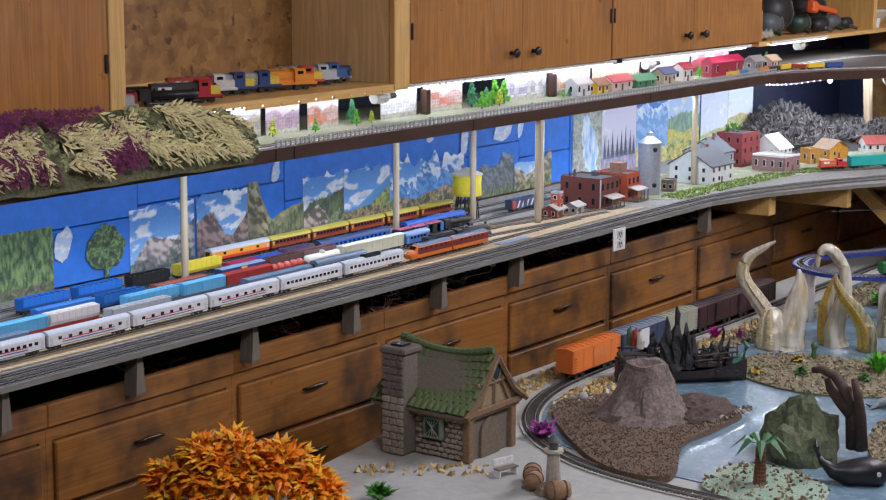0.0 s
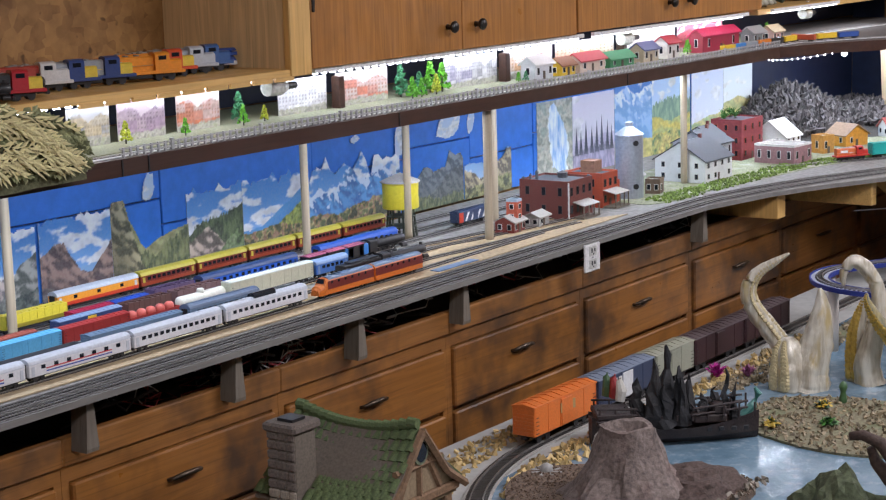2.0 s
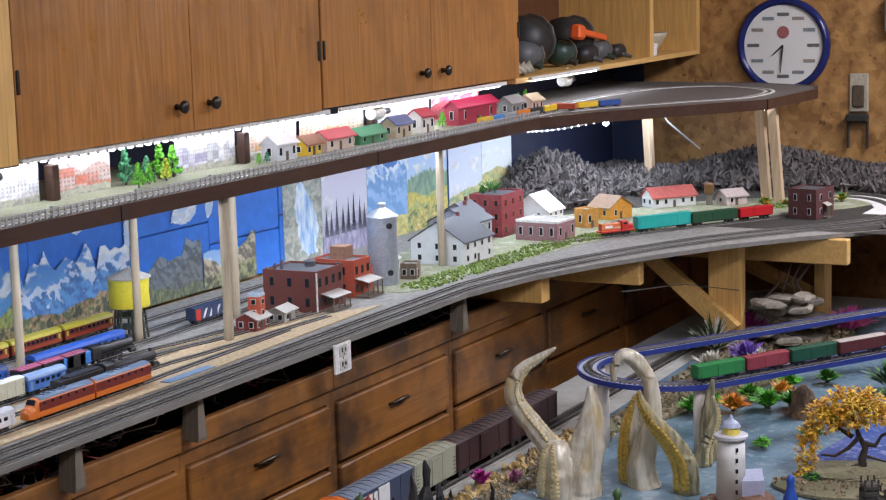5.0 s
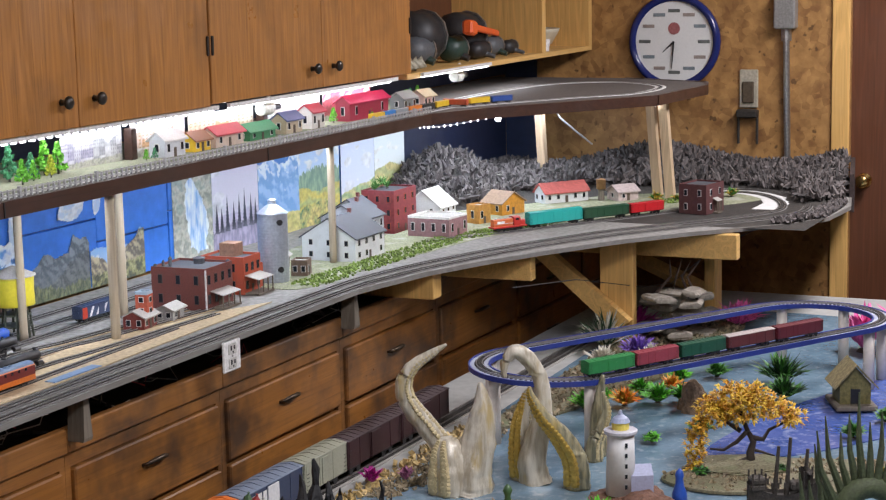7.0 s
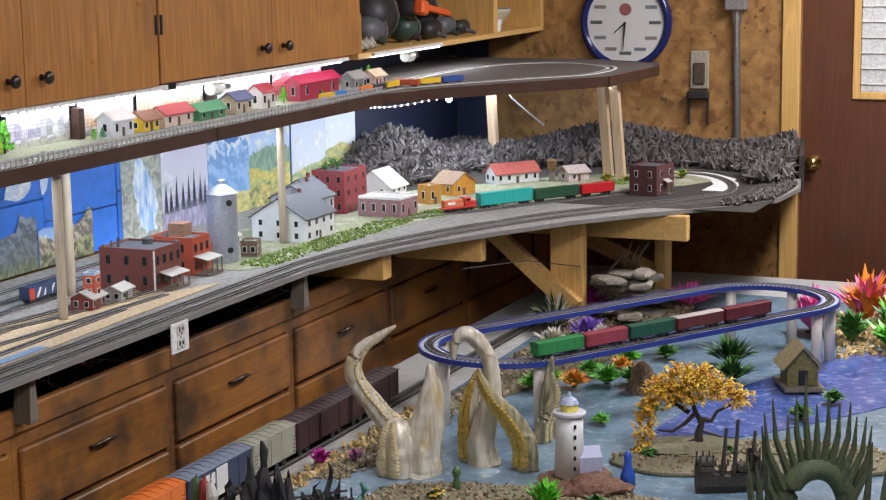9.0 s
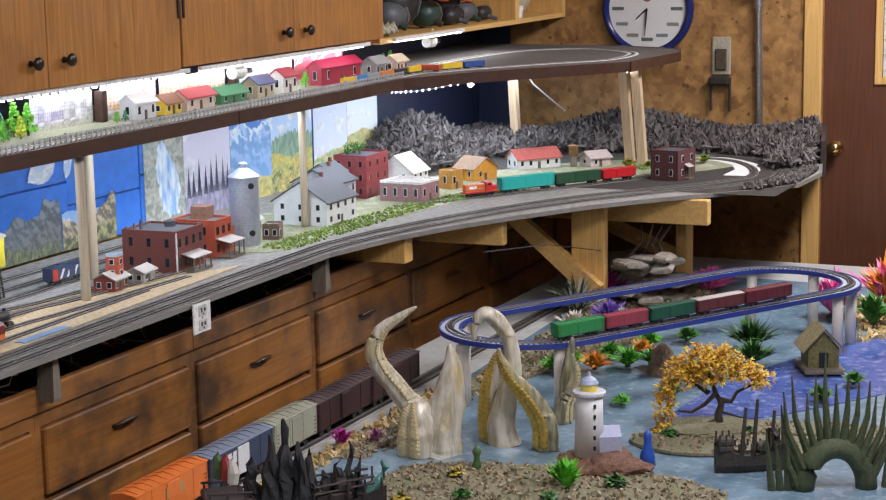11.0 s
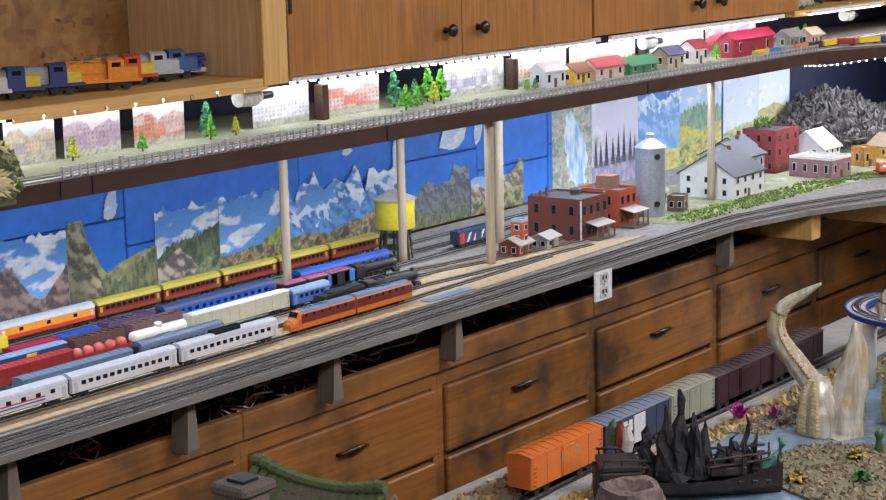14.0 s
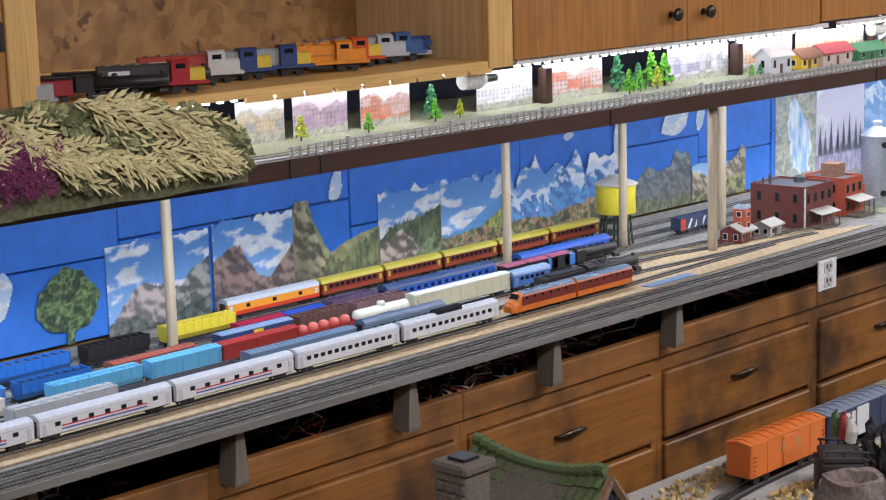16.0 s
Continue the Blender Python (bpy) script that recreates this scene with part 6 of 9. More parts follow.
# ---- tentacles ----
def streaked(name, a, b_, c_):
    """Lacquered clay with runs of gold, pearl and grey along its length."""
    m, nt, b, co = start_mat(name)
    run_n = noise_of(nt, co, 60.0, 4, 0.6, (1.0, 1.0, 0.12))
    c = ramp2(nt, run_n, a, b_, 0.36, 0.6)
    c = mix(nt, ramp2(nt, noise_of(nt, co, 26.0, 4, 0.6, (1.0, 1.0, 0.3)), (0, 0, 0), (0.85,) * 3, 0.5, 0.66), c, c_)
    nt.links.new(c, b.inputs["Base Color"])
    b.inputs["Roughness"].default_value = 0.28
    b.inputs["Metallic"].default_value = 0.1
    bp = nt.nodes.new("ShaderNodeBump")
    bp.inputs["Strength"].default_value, bp.inputs["Distance"].default_value = 0.7, 0.004
    nt.links.new(run_n, bp.inputs["Height"])
    nt.links.new(bp.outputs[0], b.inputs["Normal"])
    return m


TENT = streaked("pearly_tentacle", (0.4, 0.35, 0.26), (0.66, 0.62, 0.52), (0.5, 0.38, 0.16))
OLIVET = streaked("olive_gold_tentacle", (0.12, 0.12, 0.08), (0.42, 0.38, 0.24), (0.5, 0.36, 0.1))
PALEG = paint("pale_gold_suckers", (0.55, 0.46, 0.26), 0.35, grime=0.3)
GOLD = paint("gold_suckers", (0.6, 0.42, 0.1), 0.3, 0.6, grime=0.1)
RV = Vector((0.47, -0.88, 0))
PX = 0.00147


def tentacle(bx, by, pts, label, side=-1, mat=TENT, suck=True):
    """A rising tapered arm: points are across and up, with radii, in thousandths."""
    t = thing("tentacle", label, "tentacle ornament", pose(bx, by, ZL + 0.003), "giant tentacle ornaments")
    seed = bx * 31.0
    ctl = [(RV * (u * PX) + Vector((0, 0, v * PX)), r * PX) for u, v, r in pts]
    path, rad = [], []
    for i in range(len(ctl) - 1):
        p0, p1, p2, p3 = ctl[max(i - 1, 0)][0], ctl[i][0], ctl[i + 1][0], ctl[min(i + 2, len(ctl) - 1)][0]
        for k in range(6):
            s = k / 6
            path.append(0.5 * (2 * p1 + (p2 - p0) * s + (2 * p0 - 5 * p1 + 4 * p2 - p3) * s * s + (3 * p1 - p0 - 3 * p2 + p3) * s ** 3))
            rad.append((ctl[i][1] * (1 - s) + ctl[i + 1][1] * s) * (1 + 0.012 * math.sin(len(path) * 1.9)))
    path.append(ctl[-1][0])
    rad.append(ctl[-1][1])
    arm = S().tube(path, rad, 18)
    arm.v = [tuple(Vector(q) + (Vector(q) - path[k // 18]) * (0.09 * math.sin((k % 18) * math.tau * 5 / 18 + seed) + 0.1 * noise.noise(Vector(q) * 40))) for k, q in enumerate(arm.v)]
    part("arm", arm, mat, t, "", True)
    if suck:
        front = Vector((-0.88, -0.47, 0.1))
        for i in range(2, len(path) - 2):
            d = (path[i + 1] - path[i - 1]).normalized()
            n = (front * 0.75 + RV * side * 0.66)
            n = (n - d * n.dot(d)).normalized()
            b2 = d.cross(n)
            for s in (-0.35, 0.35):
                c = path[i] + (n * math.cos(s) + b2 * math.sin(s)) * rad[i] * 0.97
                q = rad[i] * (0.4 if suck == 2 else 0.26)
                part("sucker", S().tube([c - n * q * 0.2, c + n * q * 0.45, c + n * q * 0.6], [q, q * 0.85, q * 0.4], 8), GOLD if suck == 2 else PALEG, t)
    return t


tentacle(4.123, -1.084, [(0, 0, 17), (8, 50, 19), (-15, 90, 19), (-45, 130, 17), (-58, 165, 15), (-44, 200, 12), (-12, 222, 8), (19, 240, 2)], "tall pearly tentacle ornament curling out of the water", 1)
tentacle(4.042, -1.2, [(0, 0, 46), (2, 12, 42), (5, 38, 38), (18, 76, 31), (26, 118, 24), (30, 158, 14), (26, 190, 3)], "thick pearly gold tentacle stump with a pointed tip", -1, suck=False)
tentacle(4.03, -1.185, [(-12, 0, 40), (-13, 38, 38), (-18, 76, 28), (-20, 96, 12)], "short pearly tentacle lump with gold suckers", -1)
tentacle(4.175, -1.336, [(0, 0, 30), (-2, 12, 26), (-6, 42, 24), (6, 89, 20), (15, 133, 15), (10, 185, 13), (-12, 222, 14), (-36, 234, 12), (-52, 212, 8), (-52, 188, 3)], "arched pearly tentacle hooking over the loop", -1, suck=False)
tentacle(4.2, -1.31, [(-14, 0, 20), (-18, 50, 18), (-17, 95, 15), (-10, 130, 11), (-4, 160, 3)], "upright pearly tentacle with large gold suckers", -1, TENT, 2)
tentacle(4.166, -1.454, [(0, 0, 23), (-4, 50, 21), (-28, 92, 18), (-60, 130, 13), (-80, 165, 7), (-82, 182, 2)], "curved olive tentacle with large gold suckers", -1, OLIVET, 2)
tentacle(4.412, -1.405, [(0, 0, 17), (2, 30, 15), (15, 60, 11), (25, 92, 8), (18, 128, 3)], "small brown gold tentacle", 1, OLIVET)
tentacle(4.47, -1.4, [(0, 0, 18), (-3, 60, 15), (2, 110, 10), (8, 150, 3)], "dark olive tentacle behind the small one", -1, OLIVET, False)

# ---- raised blue loop ----
LZ = 0.8
lp = thing("raised_track_loop", "blue raised oval track on round white pillars", "track loop")
mid_ = Vector((5.074, -1.448))
ax = Vector((math.cos(math.radians(-30.8)), math.sin(math.radians(-30.8))))
nn = Vector((-ax.y, ax.x))
cL, cR, rw = mid_ - ax * 0.472, mid_ + ax * 0.525, 0.222
loop = [cL + nn * rw * s for s in ()]
for k in range(25):
    a = math.pi / 2 + math.pi * k / 24
    loop.append(cL + (ax * math.cos(a) + nn * math.sin(a)) * rw)
for k in range(25):
    a = -math.pi / 2 + math.pi * k / 24
    loop.append(cR + (ax * math.cos(a) + nn * math.sin(a)) * rw)
loop.append(loop[0])
loop.append(loop[1])
BLUEP = paint("blue_loop_edge", (0.025, 0.045, 0.26), 0.45, vary=0.15)
part("deck", ribbon(loop, 0, 0.026, LZ - 0.008, LZ), paint("loop_pale_bed", (0.4, 0.43, 0.52), 0.7), lp)
for s in (-1, 1):
    part("edge_strip", ribbon(loop, s * 0.0285, 0.0022, LZ - 0.011, LZ + 0.003), BLUEP, lp, "blue painted edge")
for s in (-1, 1):
    part("rail", ribbon(loop, s * 0.0085, 0.0009, LZ + 0.002, LZ + 0.006), RAIL, lp)
tie_s = S()
for i in range(len(loop) - 1):
    d = (loop[i + 1] - loop[i])
    n_ = max(1, int(d.length / 0.011))
    for k in range(n_):
        c = loop[i] + d * (k / n_)
        u = d.normalized()
        v = Vector((-u.y, u.x))
        q = [c + v * a * 0.013 + u * b * 0.003 for a, b in ((-1, -1), (1, -1), (1, 1), (-1, 1))]
        tie_s.add([(p.x, p.y, LZ + 0.0002) for p in q] + [(p.x, p.y, LZ + 0.0022) for p in q], [(4, 5, 6, 7), (0, 1, 5, 4), (1, 2, 6, 5), (2, 3, 7, 6), (3, 0, 4, 7)])
tagged(part("tie_bed", tie_s, TIE, lp), kind="stuff")
for i in (3, 12, 17, 22, 26, 31, 39, 46):
    p = loop[i]
    part("pillar", S().lathe((p.x, p.y, ZL + 0.003), [(0.017, 0), (0.017, LZ - ZL - 0.012)], 18), paint("white_pillar", (0.68, 0.62, 0.56), 0.5, vary=0.06), lp, "", True)
# its freight train on the near side
fa = math.degrees(math.atan2(ax.y, ax.x))
s0 = cL - nn * rw
for d, L, col, lab in ((0.0, 0.16, P("loop_green", 0.03, 0.24, 0.07), "bright green toy box car"), (0.165, 0.15, P("loop_red_navy", 0.3, 0.05, 0.07), "red and navy toy freight car"), (0.335, 0.165, P("loop_dk_green", 0.015, 0.09, 0.05), "dark green toy box car"), (0.52, 0.18, P("loop_brown", 0.13, 0.03, 0.03), "dark brown toy box car with a pale roof"), (0.715, 0.185, P("loop_maroon", 0.14, 0.02, 0.03), "maroon toy diesel locomotive")):
    p = s0 + ax * d
    boxcar(L, pose(p.x, p.y, LZ + 0.0062, 0, 0, fa), col, lab, 1.1, roofcol=P("loop_pale_roof", 0.5, 0.45, 0.42) if d == 0.52 else None, h=0.046)

# ---- island ornaments ----
lh = thing("lighthouse_ornament", "white lighthouse ornament with a yellow and blue lantern", "lighthouse ornament", pose(4.06, -1.605, ZL + 0.035))
part("tower", S().lathe((0, 0, 0), [(0.037, 0), (0.034, 0.105), (0.033, 0.15)], 20), paint("lighthouse_white", (0.72, 0.72, 0.72), 0.5, vary=0.06), lh, "", True)
part("gallery", S().lathe((0, 0, 0.15), [(0.038, 0), (0.041, 0.004), (0.041, 0.01), (0.038, 0.012)], 20), P("gallery_grey", 0.55, 0.55, 0.62), lh)
part("lantern", S().lathe((0, 0, 0.162), [(0.021, 0), (0.021, 0.018)], 16), P("lantern_yellow", 0.75, 0.62, 0.12), lh)
part("cap", S().lathe((0, 0, 0.18), [(0.024, 0), (0.018, 0.01), (0.006, 0.018), (0.004, 0.026), (0.001, 0.03)], 16), P("cap_blue", 0.35, 0.4, 0.55), lh)
for i in range(5):
    part("window", S().box(-0.0378, -0.031, -0.003, 0.003, 0.02 + 0.026 * i, 0.03 + 0.026 * i), GLASS, lh, m=pose(0.0006 * i, 0, 0, 0, 0, 40))
part("annex", S().along([(-0.03, 0), (0.03, 0), (0.03, 0.05), (0, 0.072), (-0.03, 0.05)], 0.02, 0.075), P("annex_lilac", 0.38, 0.4, 0.55), lh, "", False, pose(0, 0, 0, 0, 0, -60))


def rock(name, x, y, z, rx, ry, rz, mat, label, seed, cat="rock ornament", flat=0.0):
    bm = bmesh.new()
    bmesh.ops.create_icosphere(bm, subdivisions=4, radius=1)
    for v in bm.verts:
        n = noise.fractal(v.co * 1.3 + Vector((seed, seed, 0)), 1.0, 2.0, 4) * 0.35 + noise.noise(v.co * 5 + Vector((seed, 0, 0))) * 0.07
        v.co *= 1 + n
        v.co = Vector((v.co.x * rx, v.co.y * ry, max(v.co.z, -0.05) * rz))
    me = bpy.data.meshes.new(name)
    bm.to_mesh(me)
    bm.free()
    me.materials.append(mat)
    ob = new(name, me)
    ob.matrix_basis = pose(x, y, z)
    return tagged(ob, label, cat)


REDROCK = paint("reddish_rock", (0.17, 0.085, 0.055), 0.9, vary=0.5, scale=20, bump=1.0)
rock("lighthouse_rock", 4.05, -1.645, ZL + 0.003, 0.09, 0.105, 0.045, REDROCK, "rough reddish brown rock under the lighthouse", 2.0)
rock("rock", 5.02, -1.5, ZL + 0.003, 0.06, 0.05, 0.08, paint("brown_rock", (0.2, 0.13, 0.08), 0.9, vary=0.4, scale=20, bump=1.0), "pointed brown rock in the water", 5.0)
big_oct = thing("octopus_ornament", "large blue grey octopus ornament spread in the water", "octopus ornament", pose(3.55, -1.88, ZL + 0.003))
OCT = paint("blue_grey_octopus", (0.2, 0.23, 0.24), 0.6, vary=0.4, scale=20, bump=0.8, dirt=(0.1, 0.11, 0.1), grime=0.6)
part("head", S().lathe((0, 0, 0.01), [(0.05, 0), (0.056, 0.02), (0.05, 0.045), (0.034, 0.066), (0.012, 0.078), (0.002, 0.08)], 20), OCT, big_oct, "", True)
for k in range(8):
    a = math.tau * k / 8 + 0.2
    part("arm", S().tube([((0.03 + 0.022 * q) * math.cos(a + 0.09 * q * (-1) ** k), (0.03 + 0.022 * q) * math.sin(a + 0.09 * q * (-1) ** k), 0.026 - 0.003 * q + 0.008 * math.sin(q * 1.6 + k)) for q in range(7)], [0.024, 0.021, 0.017, 0.014, 0.01, 0.007, 0.002], 9), OCT, big_oct, "", True)
# volcano
vz = [(0.16, 0), (0.13, 0.03), (0.1, 0.07), (0.075, 0.12), (0.062, 0.165), (0.06, 0.18), (0.05, 0.18), (0.042, 0.15), (0.01, 0.14)]
vs = S().lathe((0, 0, 0), vz, 40)
vs.v = [(x * (1 + 0.22 * noise.noise(Vector((x, y, z)) * 22)), y * (1 + 0.22 * noise.noise(Vector((x + 3, y, z)) * 22)), z + 0.012 * noise.noise(Vector((x, y, z)) * 30)) for x, y, z in vs.v]
solo("volcano_ornament", vs, paint("volcano_clay", (0.2, 0.155, 0.135), 0.85, vary=0.5, scale=16, bump=1.0, dirt=(0.12, 0.06, 0.05), grime=0.8), "brown grey clay volcano ornament with an open crater", "volcano ornament", m=pose(2.95, -1.268, ZL + 0.016) @ Matrix.Diagonal((1.0, 1.0, 0.9, 1.0)))
rock("lava_flow", 3.05, -1.38, ZL + 0.015, 0.13, 0.1, 0.05, paint("dark_lava", (0.09, 0.06, 0.05), 0.9, vary=0.5, scale=20, bump=1.0), "dark rough lava slope by the volcano", 4.0)
rock("green_hill", 2.86, -1.8, ZL + 0.002, 0.11, 0.1, 0.17, paint("mossy_hill", (0.11, 0.13, 0.07), 0.9, vary=0.45, scale=14, bump=1.0, dirt=(0.05, 0.05, 0.04), grime=0.6), "mossy green grey cone hill", 7.0, "hill ornament")
dw = thing("driftwood_branch", "dark brown twisted driftwood on the hill", "driftwood", pose(2.9, -1.88, ZL + 0.14))
DRIFT = paint("dark_driftwood", (0.06, 0.035, 0.025), 0.8, vary=0.4, scale=20, bump=0.8)
for q in ([(0.03, -0.05, -0.1), (0.01, -0.05, 0.0), (0.0, -0.035, 0.06), (0.0, 0.0, 0.1), (-0.01, 0.035, 0.115), (-0.015, 0.06, 0.11)], [(0.03, -0.07, -0.1), (0.01, -0.075, -0.01), (0.0, -0.07, 0.05), (0.0, -0.055, 0.1)], [(0.01, -0.05, 0.0), (0.0, -0.02, 0.03), (0.0, 0.01, 0.06), (-0.005, 0.02, 0.09)]):
    part("branch", S().tube(q, [0.022 * (1 - 0.6 * i / (len(q) - 1)) for i in range(len(q))], 8), DRIFT, dw, "", True)


def ship(x, y, rz, L, label, mat, masts=True):
    s = thing("ship_ornament", label, "ship ornament", pose(x, y, ZL + 0.004, 0, 0, rz))
    rings = []
    for i in range(13):
        u = i / 12
        w = L * 0.15 * math.sin(math.pi * (0.12 + 0.8 * u)) ** 0.7
        sheer = 0.045 + 0.03 * (2 * u - 1) ** 2
        xx = (u - 0.5) * L
        rings.append([(xx, -w, sheer), (xx, -w * 0.85, 0.02), (xx, -w * 0.3, 0), (xx, w * 0.3, 0), (xx, w * 0.85, 0.02), (xx, w, sheer), (xx, w * 0.85, sheer - 0.008), (xx, -w * 0.85, sheer - 0.008)])
    part("hull", S().rings(rings), mat, s)
    for i in range(2):
        part("castle", S().box(-L * 0.48, -L * 0.26, -L * 0.12, L * 0.12, 0.055 + 0.016 * i, 0.071 + 0.016 * i, 0.004), mat, s)
        part("castle", S().box(L * 0.1 + 0.05 * i, L * 0.3, -L * 0.1, L * 0.1, 0.05 + 0.022 * i, 0.072 + 0.022 * i, 0.004), mat, s)
    for i in range(11):
        xx = -L * 0.46 + L * 0.92 * i / 10
        for q in (-1, 1):
            part("rail_post", S().box(xx - 0.002, xx + 0.002, q * L * 0.11 - 0.002, q * L * 0.11 + 0.002, 0.06, 0.1 if abs(i - 5) > 2 else 0.075), mat, s)
    if masts:
        for xx, h in ((-L * 0.12, 0.1), (L * 0.05, 0.12), (L * 0.3, 0.09)):
            part("mast", S().cyl((xx, 0, 0.03), (xx + 0.01, 0, 0.06 + h), 0.006, 0.004), mat, s)
    return s


SHIPM = paint("dark_ship_resin", (0.035, 0.022, 0.02), 0.6, vary=0.5, scale=30, bump=0.8)
sp = ship(3.42, -1.13, -50, 0.42, "dark brown wrecked galleon ornament", SHIPM, False)
FIRB = paint("black_rigging", (0.015, 0.015, 0.017), 0.7, vary=0.5, bump=1.0)
# heap of black splintered masts and burnt sails
for mx, my, mh, r0 in ((-0.09, 0.01, 0.12, 0.03), (-0.05, -0.015, 0.17, 0.032), (-0.015, 0.01, 0.2, 0.034), (0.015, -0.02, 0.15, 0.03), (0.04, 0.015, 0.12, 0.026), (-0.03, -0.035, 0.11, 0.026), (0.075, 0.0, 0.075, 0.02), (0.13, 0.005, 0.13, 0.018), (0.15, -0.012, 0.1, 0.016), (0.11, 0.012, 0.09, 0.016)):
    n_ = 7
    path_ = [Vector((mx + 0.012 * noise.noise(Vector((mx * 50, q, 1.0))), my + 0.012 * noise.noise(Vector((my * 50, q, 4.0))), 0.045 + mh * q / (n_ - 1))) for q in range(n_)]
    sp_ = S().tube(path_, [r0 * (1 - q / (n_ - 0.6)) * rg.uniform(0.75, 1.2) for q in range(n_)], 9)
    sp_.v = [tuple(Vector(q) + Vector((1, 1, 0.4)) * 0.012 * noise.noise(Vector(q) * 90)) for q in sp_.v]
    part("wreck_spire", sp_, FIRB, sp, "black splintered spire")
for k in range(12):
    u = -0.17 + 0.031 * k
    for q in (-1, 1):
        part("gun_port", S().box(u - 0.006, u + 0.006, q * 0.052 - 0.004, q * 0.052 + 0.004, 0.034, 0.044, 0.001), BLACK, sp)
for q in (-1, 1):
    for z in (0.084, 0.1):
        part("rail", S().tube([(-0.2, q * 0.045, z), (-0.1, q * 0.048, z - 0.004)], [0.003, 0.003], 6), SHIPM, sp)
        part("rail", S().tube([(0.04, q * 0.045, z - 0.01), (0.18, q * 0.03, z)], [0.003, 0.003], 6), SHIPM, sp)
for k in range(26):
    bx, by = rg.uniform(-0.16, 0.16), rg.uniform(-0.035, 0.035)
    sp_ = S().tube([(bx, by, 0.045), (bx + rg.uniform(-0.015, 0.015), by, 0.065), (bx + rg.uniform(-0.02, 0.02), by + rg.uniform(-0.015, 0.015), 0.07 + rg.uniform(0.0, 0.035))], [0.008, 0.006, 0.002], 6)
    part("wreckage", sp_, FIRB if k % 3 else SHIPM, sp)
part("figurehead", S().tube([(0.17, 0, 0.05), (0.2, 0, 0.08), (0.215, 0, 0.11), (0.205, 0, 0.125)], [0.012, 0.012, 0.01, 0.004], 8), P("verdigris", 0.06, 0.2, 0.17), sp, "green figurehead")
for dx, dy, col in ((-0.15, 0.0, P("rag_red", 0.3, 0.03, 0.03)), (-0.165, 0.02, P("rag_green", 0.06, 0.12, 0.05)), (-0.14, -0.03, P("bone_white", 0.55, 0.52, 0.46))):
    part("deck_figure", S().tube([(dx, dy, 0.115), (dx + 0.004, dy, 0.14), (dx, dy + 0.004, 0.165), (dx + 0.003, dy, 0.175)], [0.012, 0.014, 0.008, 0.003], 8), col, sp)
solo("shell_ornament", S().lathe((0, 0, 0), [(0.02, 0), (0.016, 0.03), (0.006, 0.05), (0.001, 0.058)], 12), P("shell_white", 0.6, 0.58, 0.52), "small white cone shell by the galleon", "shell", m=pose(3.28, -1.0, ZL + 0.003))
ship(4.16, -1.98, -60, 0.17, "small weathered shipwreck ornament", paint("grey_wreck", (0.05, 0.042, 0.035), 0.8, vary=0.5, scale=30, bump=0.8))


def fan_plant(x, y, z, n, h, w, mats, label, name="plastic_plant", spread=0.7, cat="plastic plant"):
    t = thing(name, label, cat, pose(x, y, z))
    part("base", S().lathe((0, 0, 0), [(h * 0.16, 0), (h * 0.12, h * 0.05), (h * 0.02, h * 0.1)], 10), paint("plant_base", (0.05, 0.045, 0.04), 0.8), t)
    for k, mt in enumerate(mats):
        s = S()
        for i in range(n // len(mats)):
            a, e = rg.random() * 6.28, rg.uniform(0.15, spread)
            d = (math.cos(a) * e, math.sin(a) * e, 1 - e * 0.5)
            b = Vector(d) * h * rg.uniform(0.05, 0.45)
            s.blade(b, d, h * rg.uniform(0.4, 0.75), w * rg.uniform(0.7, 1.3), rg.uniform(-0.05, 0.2))
        part("leaves", s, mt, t)
    return t


LIME, GREENL, DKG = paint("lime_leaf", (0.12, 0.5, 0.03), 0.4, island=0.3), paint("green_leaf", (0.06, 0.2, 0.03), 0.5, island=0.4), paint("dark_leaf", (0.02, 0.06, 0.02), 0.5, island=0.4)
MAG, PURPL, PINKL, ORL = paint("magenta_leaf", (0.5, 0.03, 0.3), 0.45, island=0.3), paint("violet_leaf", (0.22, 0.12, 0.5), 0.45, island=0.3), paint("pink_leaf", (0.75, 0.12, 0.35), 0.45, island=0.3), paint("orange_leaf", (0.8, 0.22, 0.02), 0.45, island=0.35)
YELL, WHITL = paint("ochre_leaf", (0.5, 0.34, 0.04), 0.5, island=0.4), paint("white_petal", (0.65, 0.62, 0.52), 0.5, island=0.2)
fan_plant(3.86, -1.62, ZL + 0.004, 60, 0.085, 0.016, [LIME], "bright lime green plastic grass clump")
fan_plant(4.0, -0.95, ZL + 0.002, 50, 0.06, 0.016, [MAG], "small magenta plastic bush")
fan_plant(4.06, -1.02, ZL + 0.002, 40, 0.045, 0.013, [paint("mauve_leaf", (0.3, 0.1, 0.2), 0.5, island=0.3)], "small mauve plastic bush")
for x, y, h, mats, lab in ((6.12, -1.95, 0.21, [ORL, ORL, PINKL], "orange coral plastic plant"), (6.1, -2.12, 0.2, [PINKL, MAG], "hot pink plastic plant on golden pebbles"), (5.95, -1.8, 0.16, [PINKL], "pink plastic coral plant"), (5.98, -2.08, 0.15, [LIME, GREENL], "green plastic plant by the corals"), (6.0, -2.3, 0.16, [LIME, GREENL], "green plastic plant by the corals"), (5.85, -1.95, 0.12, [GREENL], "low green plastic plant"), (5.75, -2.1, 0.12, [LIME], "low lime plastic plant")):
    fan_plant(x, y, ZL + 0.006, 110, h, 0.03, mats, lab)
